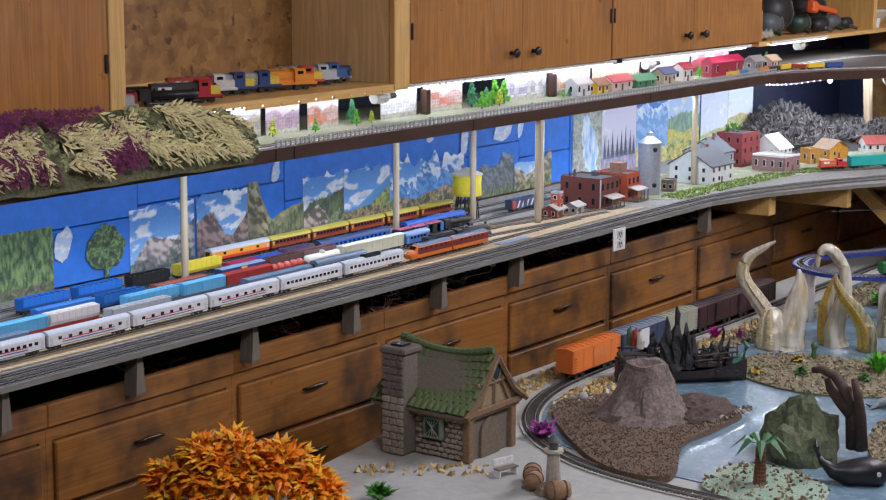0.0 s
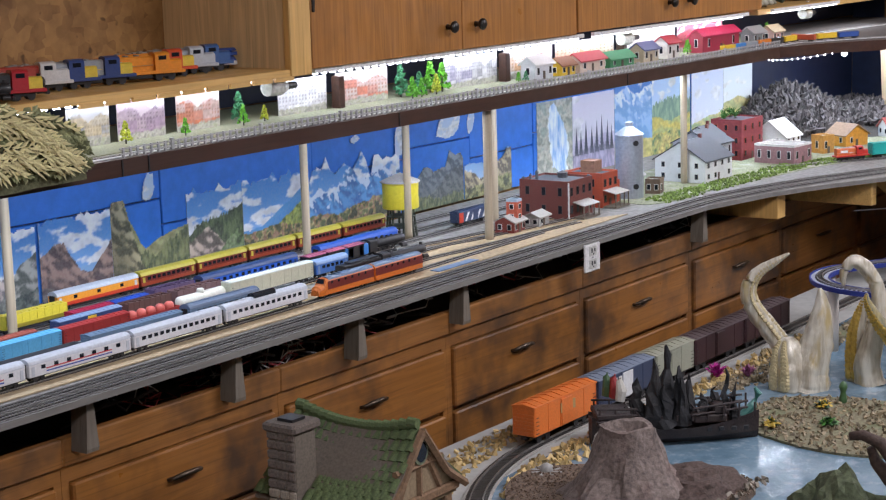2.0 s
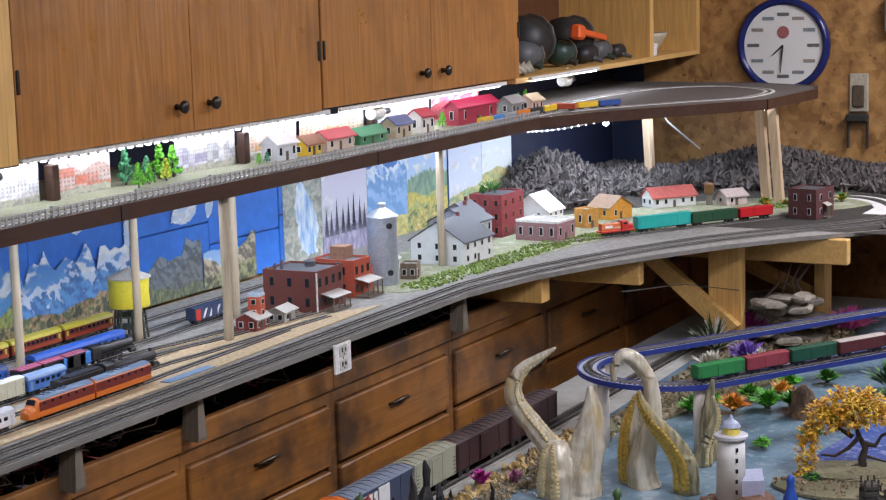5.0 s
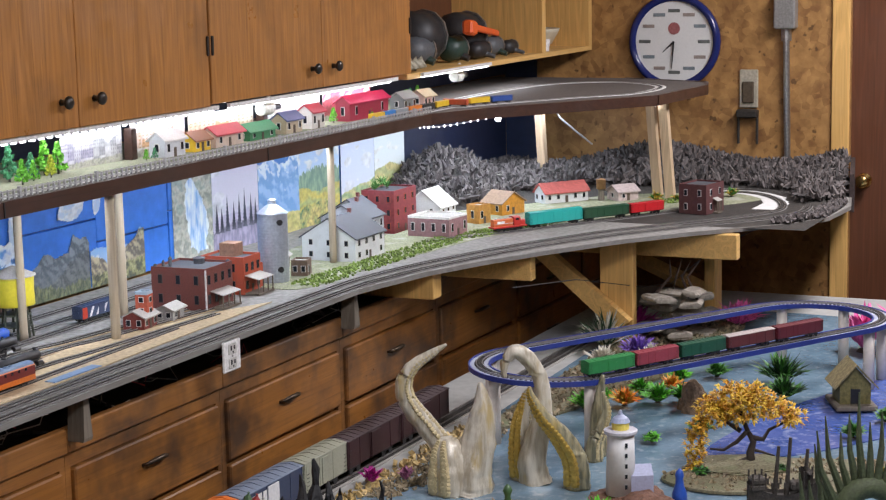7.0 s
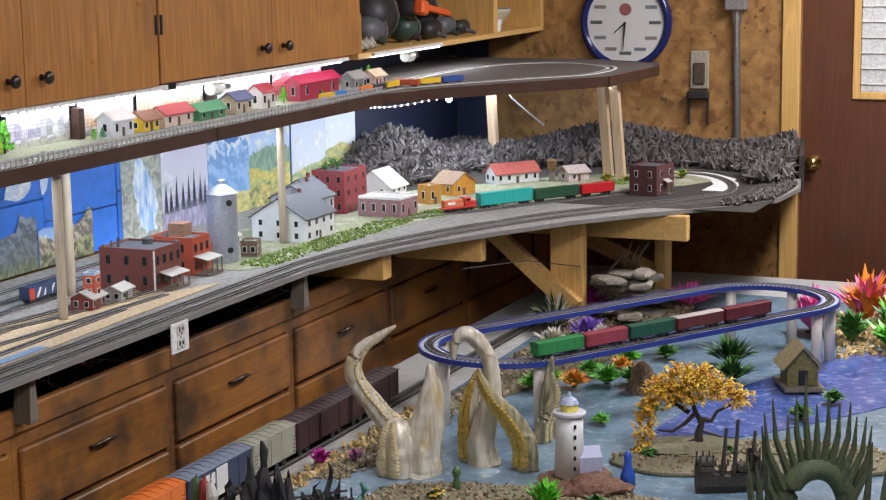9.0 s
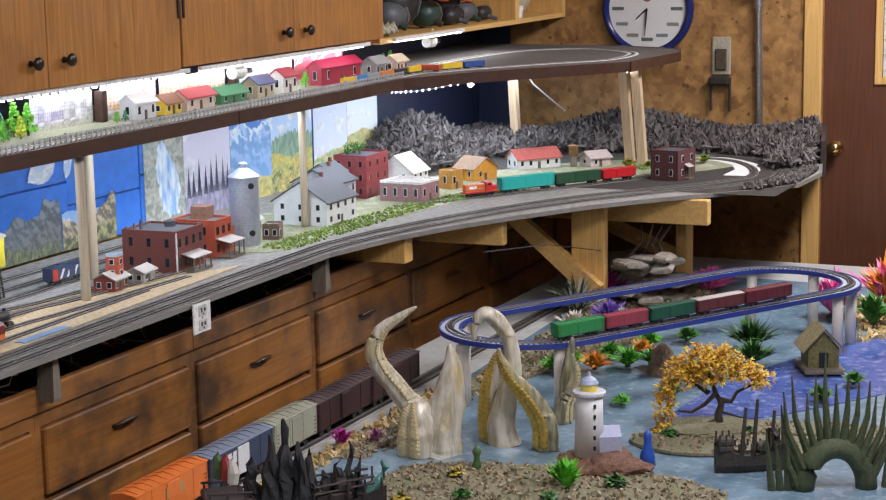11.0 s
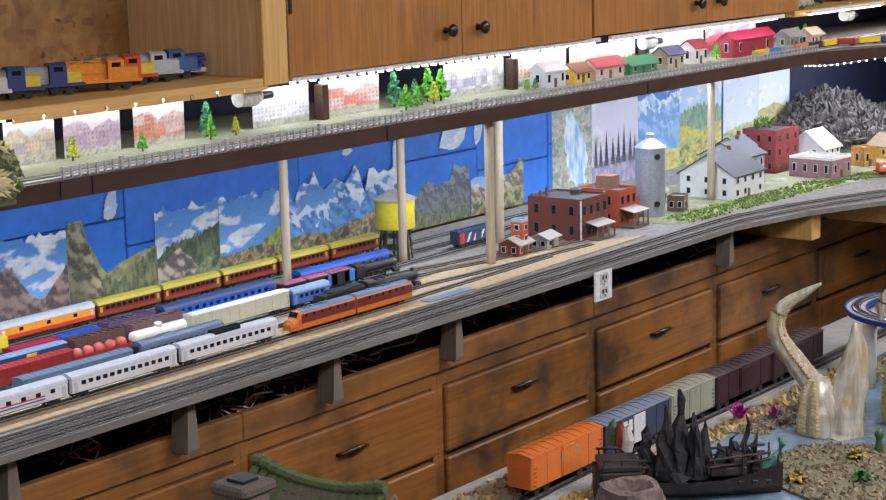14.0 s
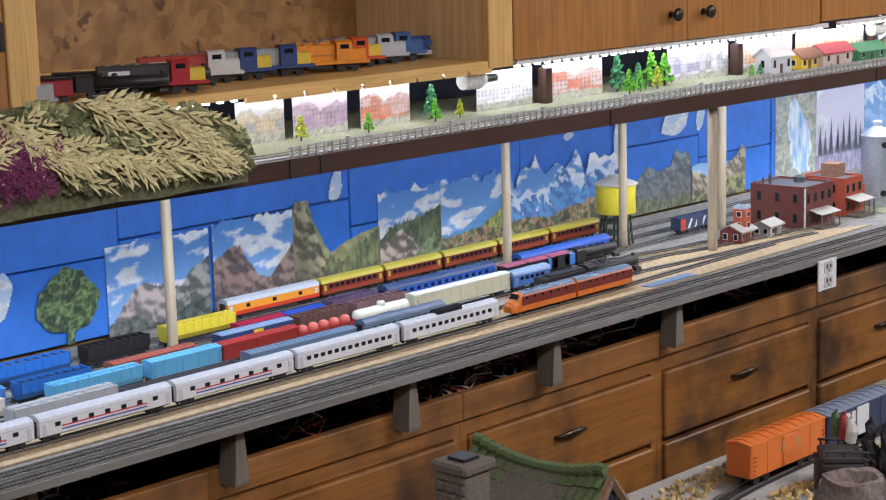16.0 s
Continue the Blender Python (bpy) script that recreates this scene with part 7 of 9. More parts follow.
for x, y, h, mats, lab in ((5.62, -1.12, 0.09, [PURPL], "violet plastic flower on the mossy shore"), (5.45, -1.06, 0.08, [WHITL], "white plastic flower on the mossy shore"), (5.7, -0.98, 0.16, [WHITL, DKG], "black and white plastic flower"), (5.95, -1.0, 0.13, [MAG], "magenta plastic flower on the mossy shore"), (5.52, -1.2, 0.08, [WHITL], "white plastic flower on the mossy shore"), (6.2, -1.3, 0.12, [PINKL], "pink plastic flower on the mossy shore"), (4.9, -1.2, 0.07, [GREENL, LIME], "low green moss clump"), (4.97, -1.3, 0.07, [YELL, ORL], "low ochre moss clump"), (5.04, -1.38, 0.075, [GREENL, LIME], "low green moss clump"), (5.08, -1.45, 0.07, [GREENL, LIME], "low green moss clump"), (5.12, -1.3, 0.06, [GREENL, LIME], "low green moss clump"), (5.2, -1.37, 0.06, [YELL, ORL], "low ochre moss clump on the shore"), (5.32, -1.36, 0.06, [GREENL, LIME], "low green moss clump on the shore"), (5.0, -1.22, 0.05, [GREENL, LIME], "low green moss clump"), (5.42, -1.45, 0.06, [GREENL], "low green moss clump on the shore"), (5.2, -1.72, 0.09, [GREENL, DKG], "green plastic plant in the water"), (5.4, -1.66, 0.12, [GREENL, DKG], "dark green water plant"), (4.75, -1.6, 0.05, [DKG, GREENL], "small dark green tuft"), (4.85, -2.0, 0.05, [GREENL], "small green tuft on the sandbar"), (5.05, -2.05, 0.05, [GREENL], "small green tuft on the sandbar")):
    fan_plant(x, y, ZL + 0.011, 200, h * 0.9, 0.011, mats, lab, spread=1.05)
for x, y, h, mats, lab in ((3.7, -1.42, 0.03, [GREENL, DKG], "low dark green moss on the gravel bank"), (3.85, -1.34, 0.028, [DKG, YELL], "low ochre moss on the gravel bank"), (3.92, -1.72, 0.035, [GREENL, DKG], "low green moss on the gravel bank"), (3.75, -1.62, 0.03, [DKG, GREENL], "low dark moss on the gravel bank"), (3.62, -1.3, 0.03, [YELL, DKG], "low brown moss on the gravel bank"), (4.45, -1.9, 0.03, [DKG, GREENL], "low dark moss on the sandbar"), (4.5, -2.15, 0.03, [GREENL, YELL], "low ochre moss on the sandbar"), (4.36, -1.72, 0.03, [DKG, GREENL], "low dark moss on the sandbar"), (4.62, -1.5, 0.035, [GREENL, LIME], "green moss clump in the water")):
    fan_plant(x, y, ZL + 0.009, 110, h, 0.014, mats, lab, "moss_clump", 1.25, "moss")
# hut
hu = thing("hut_ornament", "small olive wooden hut ornament with a plank roof", "hut ornament", pose(5.2, -1.92, ZL + 0.012, 0, 0, 25))
part("platform", S().box(-0.08, 0.08, -0.06, 0.06, 0, 0.015, 0.003), GREYWOOD, hu)
part("wall_block", S().along([(-0.045, 0.015), (0.045, 0.015), (0.045, 0.075), (0, 0.125), (-0.045, 0.075)], -0.05, 0.05), paint("olive_planks", (0.16, 0.14, 0.05), 0.8, vary=0.4), hu)
for s in (-1, 1):
    for i in range(7):
        xx = -0.066 + 0.019 * i
        part("plank", S().add([(xx, 0, 0.131), (xx + 0.0175, 0, 0.131), (xx + 0.0175, s * 0.063, 0.062), (xx, s * 0.063, 0.062), (xx, 0, 0.136), (xx + 0.0175, 0, 0.136), (xx + 0.0175, s * 0.065, 0.066), (xx, s * 0.065, 0.066)], [(0, 1, 2, 3), (7, 6, 5, 4), (0, 4, 5, 1), (1, 5, 6, 2), (2, 6, 7, 3), (3, 7, 4, 0)]), paint("roof_planks", (0.26, 0.21, 0.1), 0.8, vary=0.4), hu)
part("doorway", S().box(-0.0515, -0.05, -0.014, 0.014, 0.016, 0.06), BLACK, hu)


def small_tree(x, y, z, blobs, label, mats, trunk, leaf=0.02, dens=130, name="ornament_tree"):
    t = thing(name, label, "ornament tree", pose(x, y, z))
    for q, r in trunk:
        part("limb", S().tube(q, [r * (1 - 0.65 * i / (len(q) - 1)) for i in range(len(q))], 8), paint("tree_bark", (0.035, 0.025, 0.02), 0.8), t, "", True)
    for cx, cy, cz, rx, rz in blobs:
        for mt in mats:
            s = S()
            for i in range(int(dens * rx / 0.06) // len(mats)):
                v = Vector((rg.gauss(0, 1), rg.gauss(0, 1), rg.gauss(0, 1))).normalized() * rg.uniform(0.3, 1.1)
                c = Vector((cx + v.x * rx, cy + v.y * rx, cz + v.z * rz))
                for q in range(4):
                    w = Vector((v.x + rg.gauss(0, 0.55), v.y + rg.gauss(0, 0.55), v.z * 0.6 + 0.35 + rg.gauss(0, 0.4)))
                    s.blade(c, w, leaf * rg.uniform(0.6, 1.2), leaf * 0.42, 0.05)
            part("leaf_spray", s, mt, t)
    return t


AU = [paint("amber_leaf", (0.8, 0.52, 0.05), 0.5, island=0.2, grime=0.0), paint("rust_leaf", (0.72, 0.36, 0.03), 0.5, island=0.4)]
tx = [(RV.x * u, RV.y * u, v - 0.06, r, q) for u, v, r, q in ((-0.1, 0.165, 0.042, 0.03), (-0.05, 0.195, 0.048, 0.032), (0.0, 0.19, 0.045, 0.03), (0.05, 0.16, 0.042, 0.028), (0.1, 0.135, 0.036, 0.025), (-0.02, 0.155, 0.045, 0.03), (-0.07, 0.145, 0.04, 0.03), (-0.13, 0.125, 0.03, 0.035), (-0.148, 0.07, 0.024, 0.04), (-0.152, 0.01, 0.022, 0.04), (-0.15, -0.03, 0.022, 0.025))]
lim = lambda *q: [(RV.x * u, RV.y * u, v - 0.06) for u, v in q]
small_tree(4.47, -1.82, ZL + 0.07, tx, "yellow amber ornament tree with a twisted black trunk", AU, [(lim((0.0, 0.0), (-0.004, 0.04), (0.004, 0.07), (-0.012, 0.1), (-0.03, 0.15)), 0.013), (lim((-0.01, 0.1), (-0.04, 0.07), (-0.075, 0.05), (-0.11, 0.055)), 0.007), (lim((0.002, 0.08), (0.03, 0.075), (0.045, 0.1), (0.09, 0.12)), 0.008), (lim((-0.03, 0.1), (-0.06, 0.12), (-0.1, 0.15)), 0.007), (lim((0, 0.03), (-0.03, 0.02), (-0.065, 0.0)), 0.006), (lim((0, 0.05), (0.03, 0.04), (0.06, 0.03)), 0.005)], 0.017, 150)
scatter("soil_clods", soil, 3000, 0.0035, SOIL, "crumbs of dark brown soil on the island", ZL + 0.02, "soil")
rock("tree_mound", 4.47, -1.82, ZL + 0.01, 0.1, 0.12, 0.02, MOSS, "mossy mound under the amber tree", 12.0, "ground cover")
# reef arch
ra = thing("reef_arch", "dark green spiky coral arch ornament", "reef ornament", pose(4.1, -2.2, ZL + 0.003))
REEF = paint("reef_green", (0.055, 0.07, 0.03), 0.7, vary=0.4, scale=20, bump=0.8)
u_ = Vector((0.45, -0.89, 0))
arch = [u_ * (0.075 * math.cos(a)) + Vector((0, 0, max(0, 0.1 * math.sin(a)))) for a in (math.pi * k / 14 for k in range(15))]
part("arch", S().tube(arch, [0.026] * 15, 10), REEF, ra, "", True)
for k in range(15):
    a = math.pi * (k + 0.5) / 15
    b = u_ * (0.085 * math.cos(a)) + Vector((rg.uniform(-0.02, 0.02), 0, 0.11 * math.sin(a)))
    h = rg.uniform(0.09, 0.17) + 0.05 * math.sin(a)
    part("spike", S().tube([b, b + Vector((0, 0, h * 0.5)) + u_ * 0.25 * h * math.cos(a), b + Vector((rg.uniform(-0.01, 0.01), 0, h)) + u_ * 0.3 * h * math.cos(a)], [0.011, 0.007, 0.0015], 7), REEF, ra)
for k, du in enumerate((-0.13, -0.15, 0.12, 0.16, 0.19, -0.11)):
    part("spike", S().tube([u_ * du, u_ * du * 1.05 + Vector((0, 0, 0.07)), u_ * du * 1.1 + Vector((0, 0, 0.12 + 0.02 * (k % 3)))], [0.01, 0.007, 0.0015], 6), REEF, ra)
solo("blue_statuette", S().lathe((0, 0, 0), [(0.02, 0), (0.018, 0.03), (0.011, 0.05), (0.009, 0.065), (0.011, 0.075), (0.008, 0.085), (0.001, 0.092)], 14), P("cobalt_figure", 0.02, 0.08, 0.4), "small plain cobalt blue statuette", "statuette", smooth=True, m=pose(4.12, -1.735, ZL + 0.003))
solo("green_statuette", S().lathe((0, 0, 0), [(0.012, 0), (0.01, 0.02), (0.007, 0.035), (0.009, 0.042), (0.012, 0.05), (0.008, 0.06), (0.001, 0.066)], 12), P("dark_green_figure", 0.06, 0.13, 0.05), "small plain dark and green statuette in the water", "statuette", smooth=True, m=pose(3.93, -1.36, ZL + 0.003))
# driftwood pile under the peninsula
dp = thing("driftwood_pile", "pile of flat grey driftwood and stones", "driftwood", pose(5.95, -1.13, ZL + 0.004))
for i in range(16):
    L_, w_, h_ = rg.uniform(0.07, 0.17), rg.uniform(0.05, 0.1), rg.uniform(0.016, 0.03)
    st_ = S().box(-L_ / 2, L_ / 2, -w_ / 2, w_ / 2, 0, h_, 0.008)
    st_.v = [(x + 0.02 * noise.noise(Vector((x, y, i)) * 30), y + 0.02 * noise.noise(Vector((y, x, i + 5)) * 30), z) for x, y, z in st_.v]
    part("stone", st_, paint("grey_driftwood", (0.3, 0.265, 0.22), 0.8, vary=0.4, scale=12, bump=0.8), dp, m=pose(rg.uniform(-0.12, 0.12), rg.uniform(-0.16, 0.1), 0.002 + 0.0115 * i, rg.uniform(-9, 9), rg.uniform(-9, 9), rg.uniform(0, 180)))
for i in range(4):
    part("stick", S().tube([(rg.uniform(-0.1, 0), 0.05 - 0.06 * i, 0.15), (0.0, -0.02 * i, 0.22), (0.05, 0.02 - 0.05 * i, 0.27 + 0.02 * i)], [0.006, 0.005, 0.002], 6), DRIFT, dp)
# palm, whale, small octopus
pm_ = thing("palm_ornament", "small palm ornament with green fronds", "palm ornament", pose(2.56, -1.83, ZL + 0.01))
part("trunk", S().lathe((0, 0, 0), [(0.017 - 0.006 * i / 20 + 0.002 * (i % 2), 0.105 * i / 20) for i in range(21)], 12), paint("palm_trunk", (0.16, 0.075, 0.04), 0.8), pm_)
for k in range(7):
    a = math.tau * k / 7
    d = Vector((math.cos(a), math.sin(a), 0))
    q = S()
    mid, tip, sd = d * 0.04 + Vector((0, 0, 0.125)), d * 0.085 + Vector((0, 0, 0.085)), Vector((-d.y, d.x, 0)) * 0.013
    q.add([Vector((0, 0, 0.105)), mid - sd, mid + sd, tip, mid + Vector((0, 0, 0.006)), mid - Vector((0, 0, 0.003))], [(0, 1, 4), (0, 4, 2), (1, 3, 4), (4, 3, 2), (0, 5, 1), (0, 2, 5), (1, 5, 3), (5, 2, 3)])
    part("frond", q, paint("palm_green", (0.05, 0.16, 0.06), 0.45), pm_)
wh = thing("whale_ornament", "black whale ornament lying in the water", "whale ornament", pose(2.74, -2.03, ZL - 0.004, 0, 0, -60))
part("body", S().tube([(0.075, 0, 0.03), (0.06, 0, 0.035), (0.02, 0, 0.04), (-0.03, 0, 0.035), (-0.07, 0, 0.04), (-0.1, 0, 0.065), (-0.11, 0, 0.085)], [0.012, 0.034, 0.042, 0.036, 0.02, 0.009, 0.004], 14), paint("whale_black", (0.012, 0.012, 0.014), 0.4), wh, "", True)
part("eye", S().tube([(0.045, -0.036, 0.045), (0.045, -0.041, 0.045)], [0.006] * 2, 10), WHITE, wh)
for s in (-1, 1):
    part("fluke", S().tube([(-0.108, 0, 0.082), (-0.115, s * 0.02, 0.1), (-0.112, s * 0.035, 0.115)], [0.008, 0.007, 0.002], 8), paint("whale_black", (0.012, 0.012, 0.014), 0.4), wh)
oc_ = thing("octopus_ornament", "small pale grey octopus ornament in the water", "octopus ornament", pose(3.0, -1.02, ZL + 0.004))
part("head", S().lathe((0, 0, 0.006), [(0.012, 0), (0.016, 0.012), (0.012, 0.024), (0.001, 0.03)], 12), P("octo_grey", 0.35, 0.34, 0.32), oc_, "", True)
for k in range(8):
    a = math.tau * k / 8
    part("arm", S().tube([(0.01 * math.cos(a), 0.01 * math.sin(a), 0.01), (0.035 * math.cos(a + 0.2), 0.035 * math.sin(a + 0.2), 0.014), (0.055 * math.cos(a + 0.6), 0.055 * math.sin(a + 0.6), 0.004)], [0.006, 0.005, 0.0015], 7), P("octo_grey", 0.35, 0.34, 0.32), oc_, "", True)
# ---- stone cottage with mossy tile roof ----
ct = thing("cottage_ornament", "stone cottage ornament with a mossy green tile roof", "cottage ornament", pose(2.385, -0.955, ZL + 0.001, 0, 0, -90))
STONE = paint("cottage_stone", (0.3, 0.25, 0.19), 0.85, vary=0.3, scale=40, bump=0.6)
MORT = paint("cottage_mortar", (0.16, 0.13, 0.1), 0.9, vary=0.3, scale=30)
TIMB = paint("cottage_timber", (0.22, 0.13, 0.07), 0.8, vary=0.35, scale=25, bump=0.6)
PLAS = paint("cottage_plaster", (0.3, 0.22, 0.13), 0.85, vary=0.25, scale=20)
W, D, H1, H2 = 0.31, 0.25, 0.14, 0.28
part("wall_block", S().box(-W / 2 + 0.02, W / 2 - 0.02, -D / 2 + 0.02, D / 2 - 0.02, 0, H1), MORT, ct)
part("gable", S().along([(-D / 2 - 0.005, H1 - 0.02), (D / 2 + 0.005, H1 - 0.02), (D / 2 + 0.005, H1), (0, H2 - 0.012), (-D / 2 - 0.005, H1)], -W / 2 + 0.01, W / 2 - 0.005), PLAS, ct)
for a in (-W / 2 + 0.01, W / 2 - 0.03):
    for b in (-D / 2 + 0.012, D / 2 - 0.03):
        part("corner_post", S().box(a, a + 0.024, b, b + 0.024, 0, H1, 0.003), TIMB, ct)
part("sill_beam", S().box(-W / 2, W / 2 + 0.004, -D / 2 - 0.008, D / 2 + 0.008, H1 - 0.012, H1 + 0.008, 0.003), TIMB, ct)
for q in ([(0, H2 - 0.03), (0, H1)], [(-0.07, H1 + 0.01), (-0.03, H1 + 0.08)], [(0.07, H1 + 0.01), (0.03, H1 + 0.08)], [(-0.08, H1 + 0.07), (0.08, H1 + 0.07)]):
    (a, za), (b, zb) = q
    part("timber", S().tube([(W / 2 - 0.004, a, za), (W / 2 - 0.004, b, zb)], [0.008, 0.008], 5), TIMB, ct)
for s in (-1, 1):
    part("barge_board", S().tube([(W / 2 + 0.008, 0, H2 + 0.004), (W / 2 + 0.008, s * 0.08, H2 - 0.1), (W / 2 + 0.008, s * (D / 2 + 0.022), H1 - 0.005)], [0.009] * 3, 5), TIMB, ct)
    part("roof_deck", S().add([(-W / 2 - 0.01, 0, H2 - 0.002), (W / 2 + 0.01, 0, H2 - 0.002), (W / 2 + 0.01, s * (D / 2 + 0.02), H1 - 0.003), (-W / 2 - 0.01, s * (D / 2 + 0.02), H1 - 0.003), (-W / 2 - 0.01, 0, H2 - 0.008), (W / 2 + 0.01, 0, H2 - 0.008), (W / 2 + 0.01, s * (D / 2 + 0.02), H1 - 0.009), (-W / 2 - 0.01, s * (D / 2 + 0.02), H1 - 0.009)], [(0, 1, 2, 3), (7, 6, 5, 4), (0, 4, 5, 1), (2, 6, 7, 3), (1, 5, 6, 2), (3, 7, 4, 0)]), MORT, ct)
fw = part("front_window", S().box(-0.005, 0.065, -D / 2 + 0.004, -D / 2 + 0.018, 0.05, 0.12, 0.006), P("window_stone_green", 0.16, 0.19, 0.12), ct)
part("pane", S().box(0.008, 0.052, -D / 2 + 0.0025, -D / 2 + 0.004, 0.062, 0.108), GLASS, fw)
for i in range(5):
    part("lattice", S().tube([(0.008 + 0.011 * i, -D / 2 + 0.002, 0.062), (0.008 + 0.011 * (4 - i), -D / 2 + 0.002, 0.108)], [0.0012] * 2, 4), P("window_stone_green", 0.16, 0.19, 0.12), fw)
gw = part("gable_window", S().rings([[(W / 2 - 0.002 + q, 0.024 * math.cos(a), H1 + 0.1 + 0.028 * math.sin(a)) for a in (math.tau * j / 14 for j in range(14))] for q in (0, 0.006)]), P("window_stone_green", 0.16, 0.19, 0.12), ct)
part("pane", S().rings([[(W / 2 + 0.0042 + q, 0.018 * math.cos(a), H1 + 0.1 + 0.022 * math.sin(a)) for a in (math.tau * j / 14 for j in range(14))] for q in (0, 0.001)]), GLASS, gw)
part("door", S().rings([[(W / 2 - 0.02 + q, y, z) for y, z in [(-0.045, 0), (0.045, 0), (0.045, 0.07)] + [(0.045 * math.cos(a), 0.07 + 0.04 * math.sin(a)) for a in (math.pi * j / 8 for j in range(1, 8))] + [(-0.045, 0.07)]] for q in (0, 0.008)]), paint("cottage_door", (0.16, 0.12, 0.08), 0.8, vary=0.3), ct)
ch = part("chimney", S().box(-W / 2 + 0.045, -W / 2 + 0.115, -D / 2 - 0.035, -D / 2 + 0.035, 0, 0.285, 0.004), MORT, ct)
BRK = paint("chimney_stone", (0.14, 0.11, 0.09), 0.85, vary=0.35, scale=40, bump=0.6)
for k in range(14):
    for j in range(3):
        z0 = 0.003 + k * 0.0205
        o = 0.006 * (k % 2)
        part("stone", S().box(-W / 2 + 0.043 + 0.0245 * j + o * (j > 0), -W / 2 + 0.0655 + 0.0245 * j + o * (j < 2), -D / 2 - 0.039, -D / 2 - 0.03, z0, z0 + 0.0185, 0.003), BRK if k > 7 else STONE, ch)
        part("stone", S().box(-W / 2 + 0.041, -W / 2 + 0.05, -D / 2 - 0.033 + 0.0225 * j, -D / 2 - 0.0125 + 0.0225 * j, z0, z0 + 0.0185, 0.003), BRK, ch)
part("cap", S().box(-W / 2 + 0.036, -W / 2 + 0.124, -D / 2 - 0.044, -D / 2 + 0.044, 0.285, 0.305, 0.005), BRK, ch)
part("flue", S().box(-W / 2 + 0.06, -W / 2 + 0.1, -D / 2 - 0.02, -D / 2 + 0.02, 0.305, 0.311), BLACK, ch)
STM = [S().box(-0.0105, 0.0105, -0.005, 0.004, 0, 0.0125, 0.003).mesh("stone", STONE), S().box(-0.0085, 0.0085, -0.0062, 0.004, 0, 0.0118, 0.003).mesh("stone", STONE)]
for k in range(9):
    for j in range(8):
        xx = -W / 2 + 0.13 + 0.0222 * j + 0.01 * (k % 2)
        zz = 0.004 + 0.0148 * k
        if -0.01 < xx < 0.07 and 0.04 < zz < 0.118 or xx > W / 2 - 0.035:
            continue
        part("stone", STM[(j + k) % 2], None, ct, m=pose(xx, -D / 2 + 0.018, zz))
TILE = paint("mossy_tile", (0.11, 0.15, 0.055), 0.8, vary=0.4, scale=40, bump=0.5, dirt=(0.05, 0.06, 0.03), grime=0.5)
tm = [S().rings([[(x * 0.0095, y, z + q - 0.3 * (x * 0.0095) ** 2 / 0.0095) for x in (-1, -0.5, 0, 0.5, 1)] + [(x * 0.0095, y, z - 0.003 - 0.3 * (x * 0.0095) ** 2 / 0.0095) for x in (1, 0.5, 0, -0.5, -1)] for y, z, q in ((-0.017 - 0.001 * v, 0.0035, 0.0), (0.014, 0.0, 0.0))]).mesh("tile", TILE) for v in range(3)]
sl = math.atan2(H2 - H1, D / 2 + 0.02)
SLEN = math.hypot(H2 - H1, D / 2 + 0.02)
for s in (-1, 1):
    for k in range(9):
        for j in range(15):
            u = (k + 0.5) / 9
            sag = 0.012 * math.sin(math.pi * u) + 0.02 * (1 - ((j - 7) / 7) ** 2) * (1 - u) * 0.8
            xx = -W / 2 - 0.002 + 0.0215 * j + (0.0107 if k % 2 else 0)
            if s < 0 and xx < -W / 2 + 0.125 and xx > -W / 2 + 0.03 and u > 0.55:
                continue
            if s > 0 and k < 7 and j % 1:
                continue
            part("tile", tm[(j * 7 + k * 3) % 3], None, ct, m=pose(xx, s * (D / 2 + 0.02) * u, H2 + 0.012 - (H2 - H1) * u - sag, 0, 0, 0 if s < 0 else 180) @ pose(0, 0, 0, math.degrees(sl)))
for j in range(15):
    part("ridge_tile", S().tube([(-0.011, 0, 0), (0.011, 0, 0)], [0.012, 0.0105], 8), TILE, ct, m=pose(-W / 2 + 0.005 + 0.0208 * j, 0, H2 + 0.012 + 0.022 * ((j - 7) / 7) ** 2 - 0.016))
fan_plant(2.6, -1.13, ZL, 70, 0.07, 0.02, [paint("plum_leaf", (0.36, 0.06, 0.3), 0.5, island=0.4)], "plum purple bush beside the cottage", spread=0.95)
# bench, barrels, little tower, tree, bush
be = thing("bench_ornament", "tiny white bench ornament", "bench ornament", pose(2.25, -1.24, ZL + 0.001, 0, 0, -15))
part("seat", S().box(-0.035, 0.035, -0.012, 0.012, 0.02, 0.025, 0.001), GREYWOOD, be)
part("seat", S().box(-0.035, 0.035, 0.011, 0.015, 0.028, 0.048, 0.001), WHITE, be)
for a in (-0.03, 0.03):
    part("leg", S().box(a - 0.002, a + 0.002, -0.011, 0.014, 0, 0.02), WHITE, be)
for x, y, r, a in ((2.24, -1.33, 0.026, 30), (2.2, -1.36, 0.024, 20), (2.16, -1.46, 0.026, -40)):
    bq = thing("barrel_ornament", "small brown barrel lying on its side", "barrel ornament", pose(x, y, ZL + r, 0, 90, a), "small barrels")
    part("barrel_body", S().lathe((0, 0, -0.03), [(r * 0.8, 0), (r, 0.03), (r * 0.8, 0.06)], 14), paint("barrel_wood", (0.3, 0.17, 0.09), 0.7, vary=0.3), bq, "", True)
    for z in (-0.018, 0.016):
        part("hoop", S().lathe((0, 0, z), [(r * 0.97, 0), (r * 0.97, 0.004)], 14), paint("barrel_hoop", (0.1, 0.05, 0.03), 0.6), bq)
tw = thing("small_tower_ornament", "tiny weathered lighthouse ornament on rocks", "lighthouse ornament", pose(2.2, -1.42, ZL + 0.001))
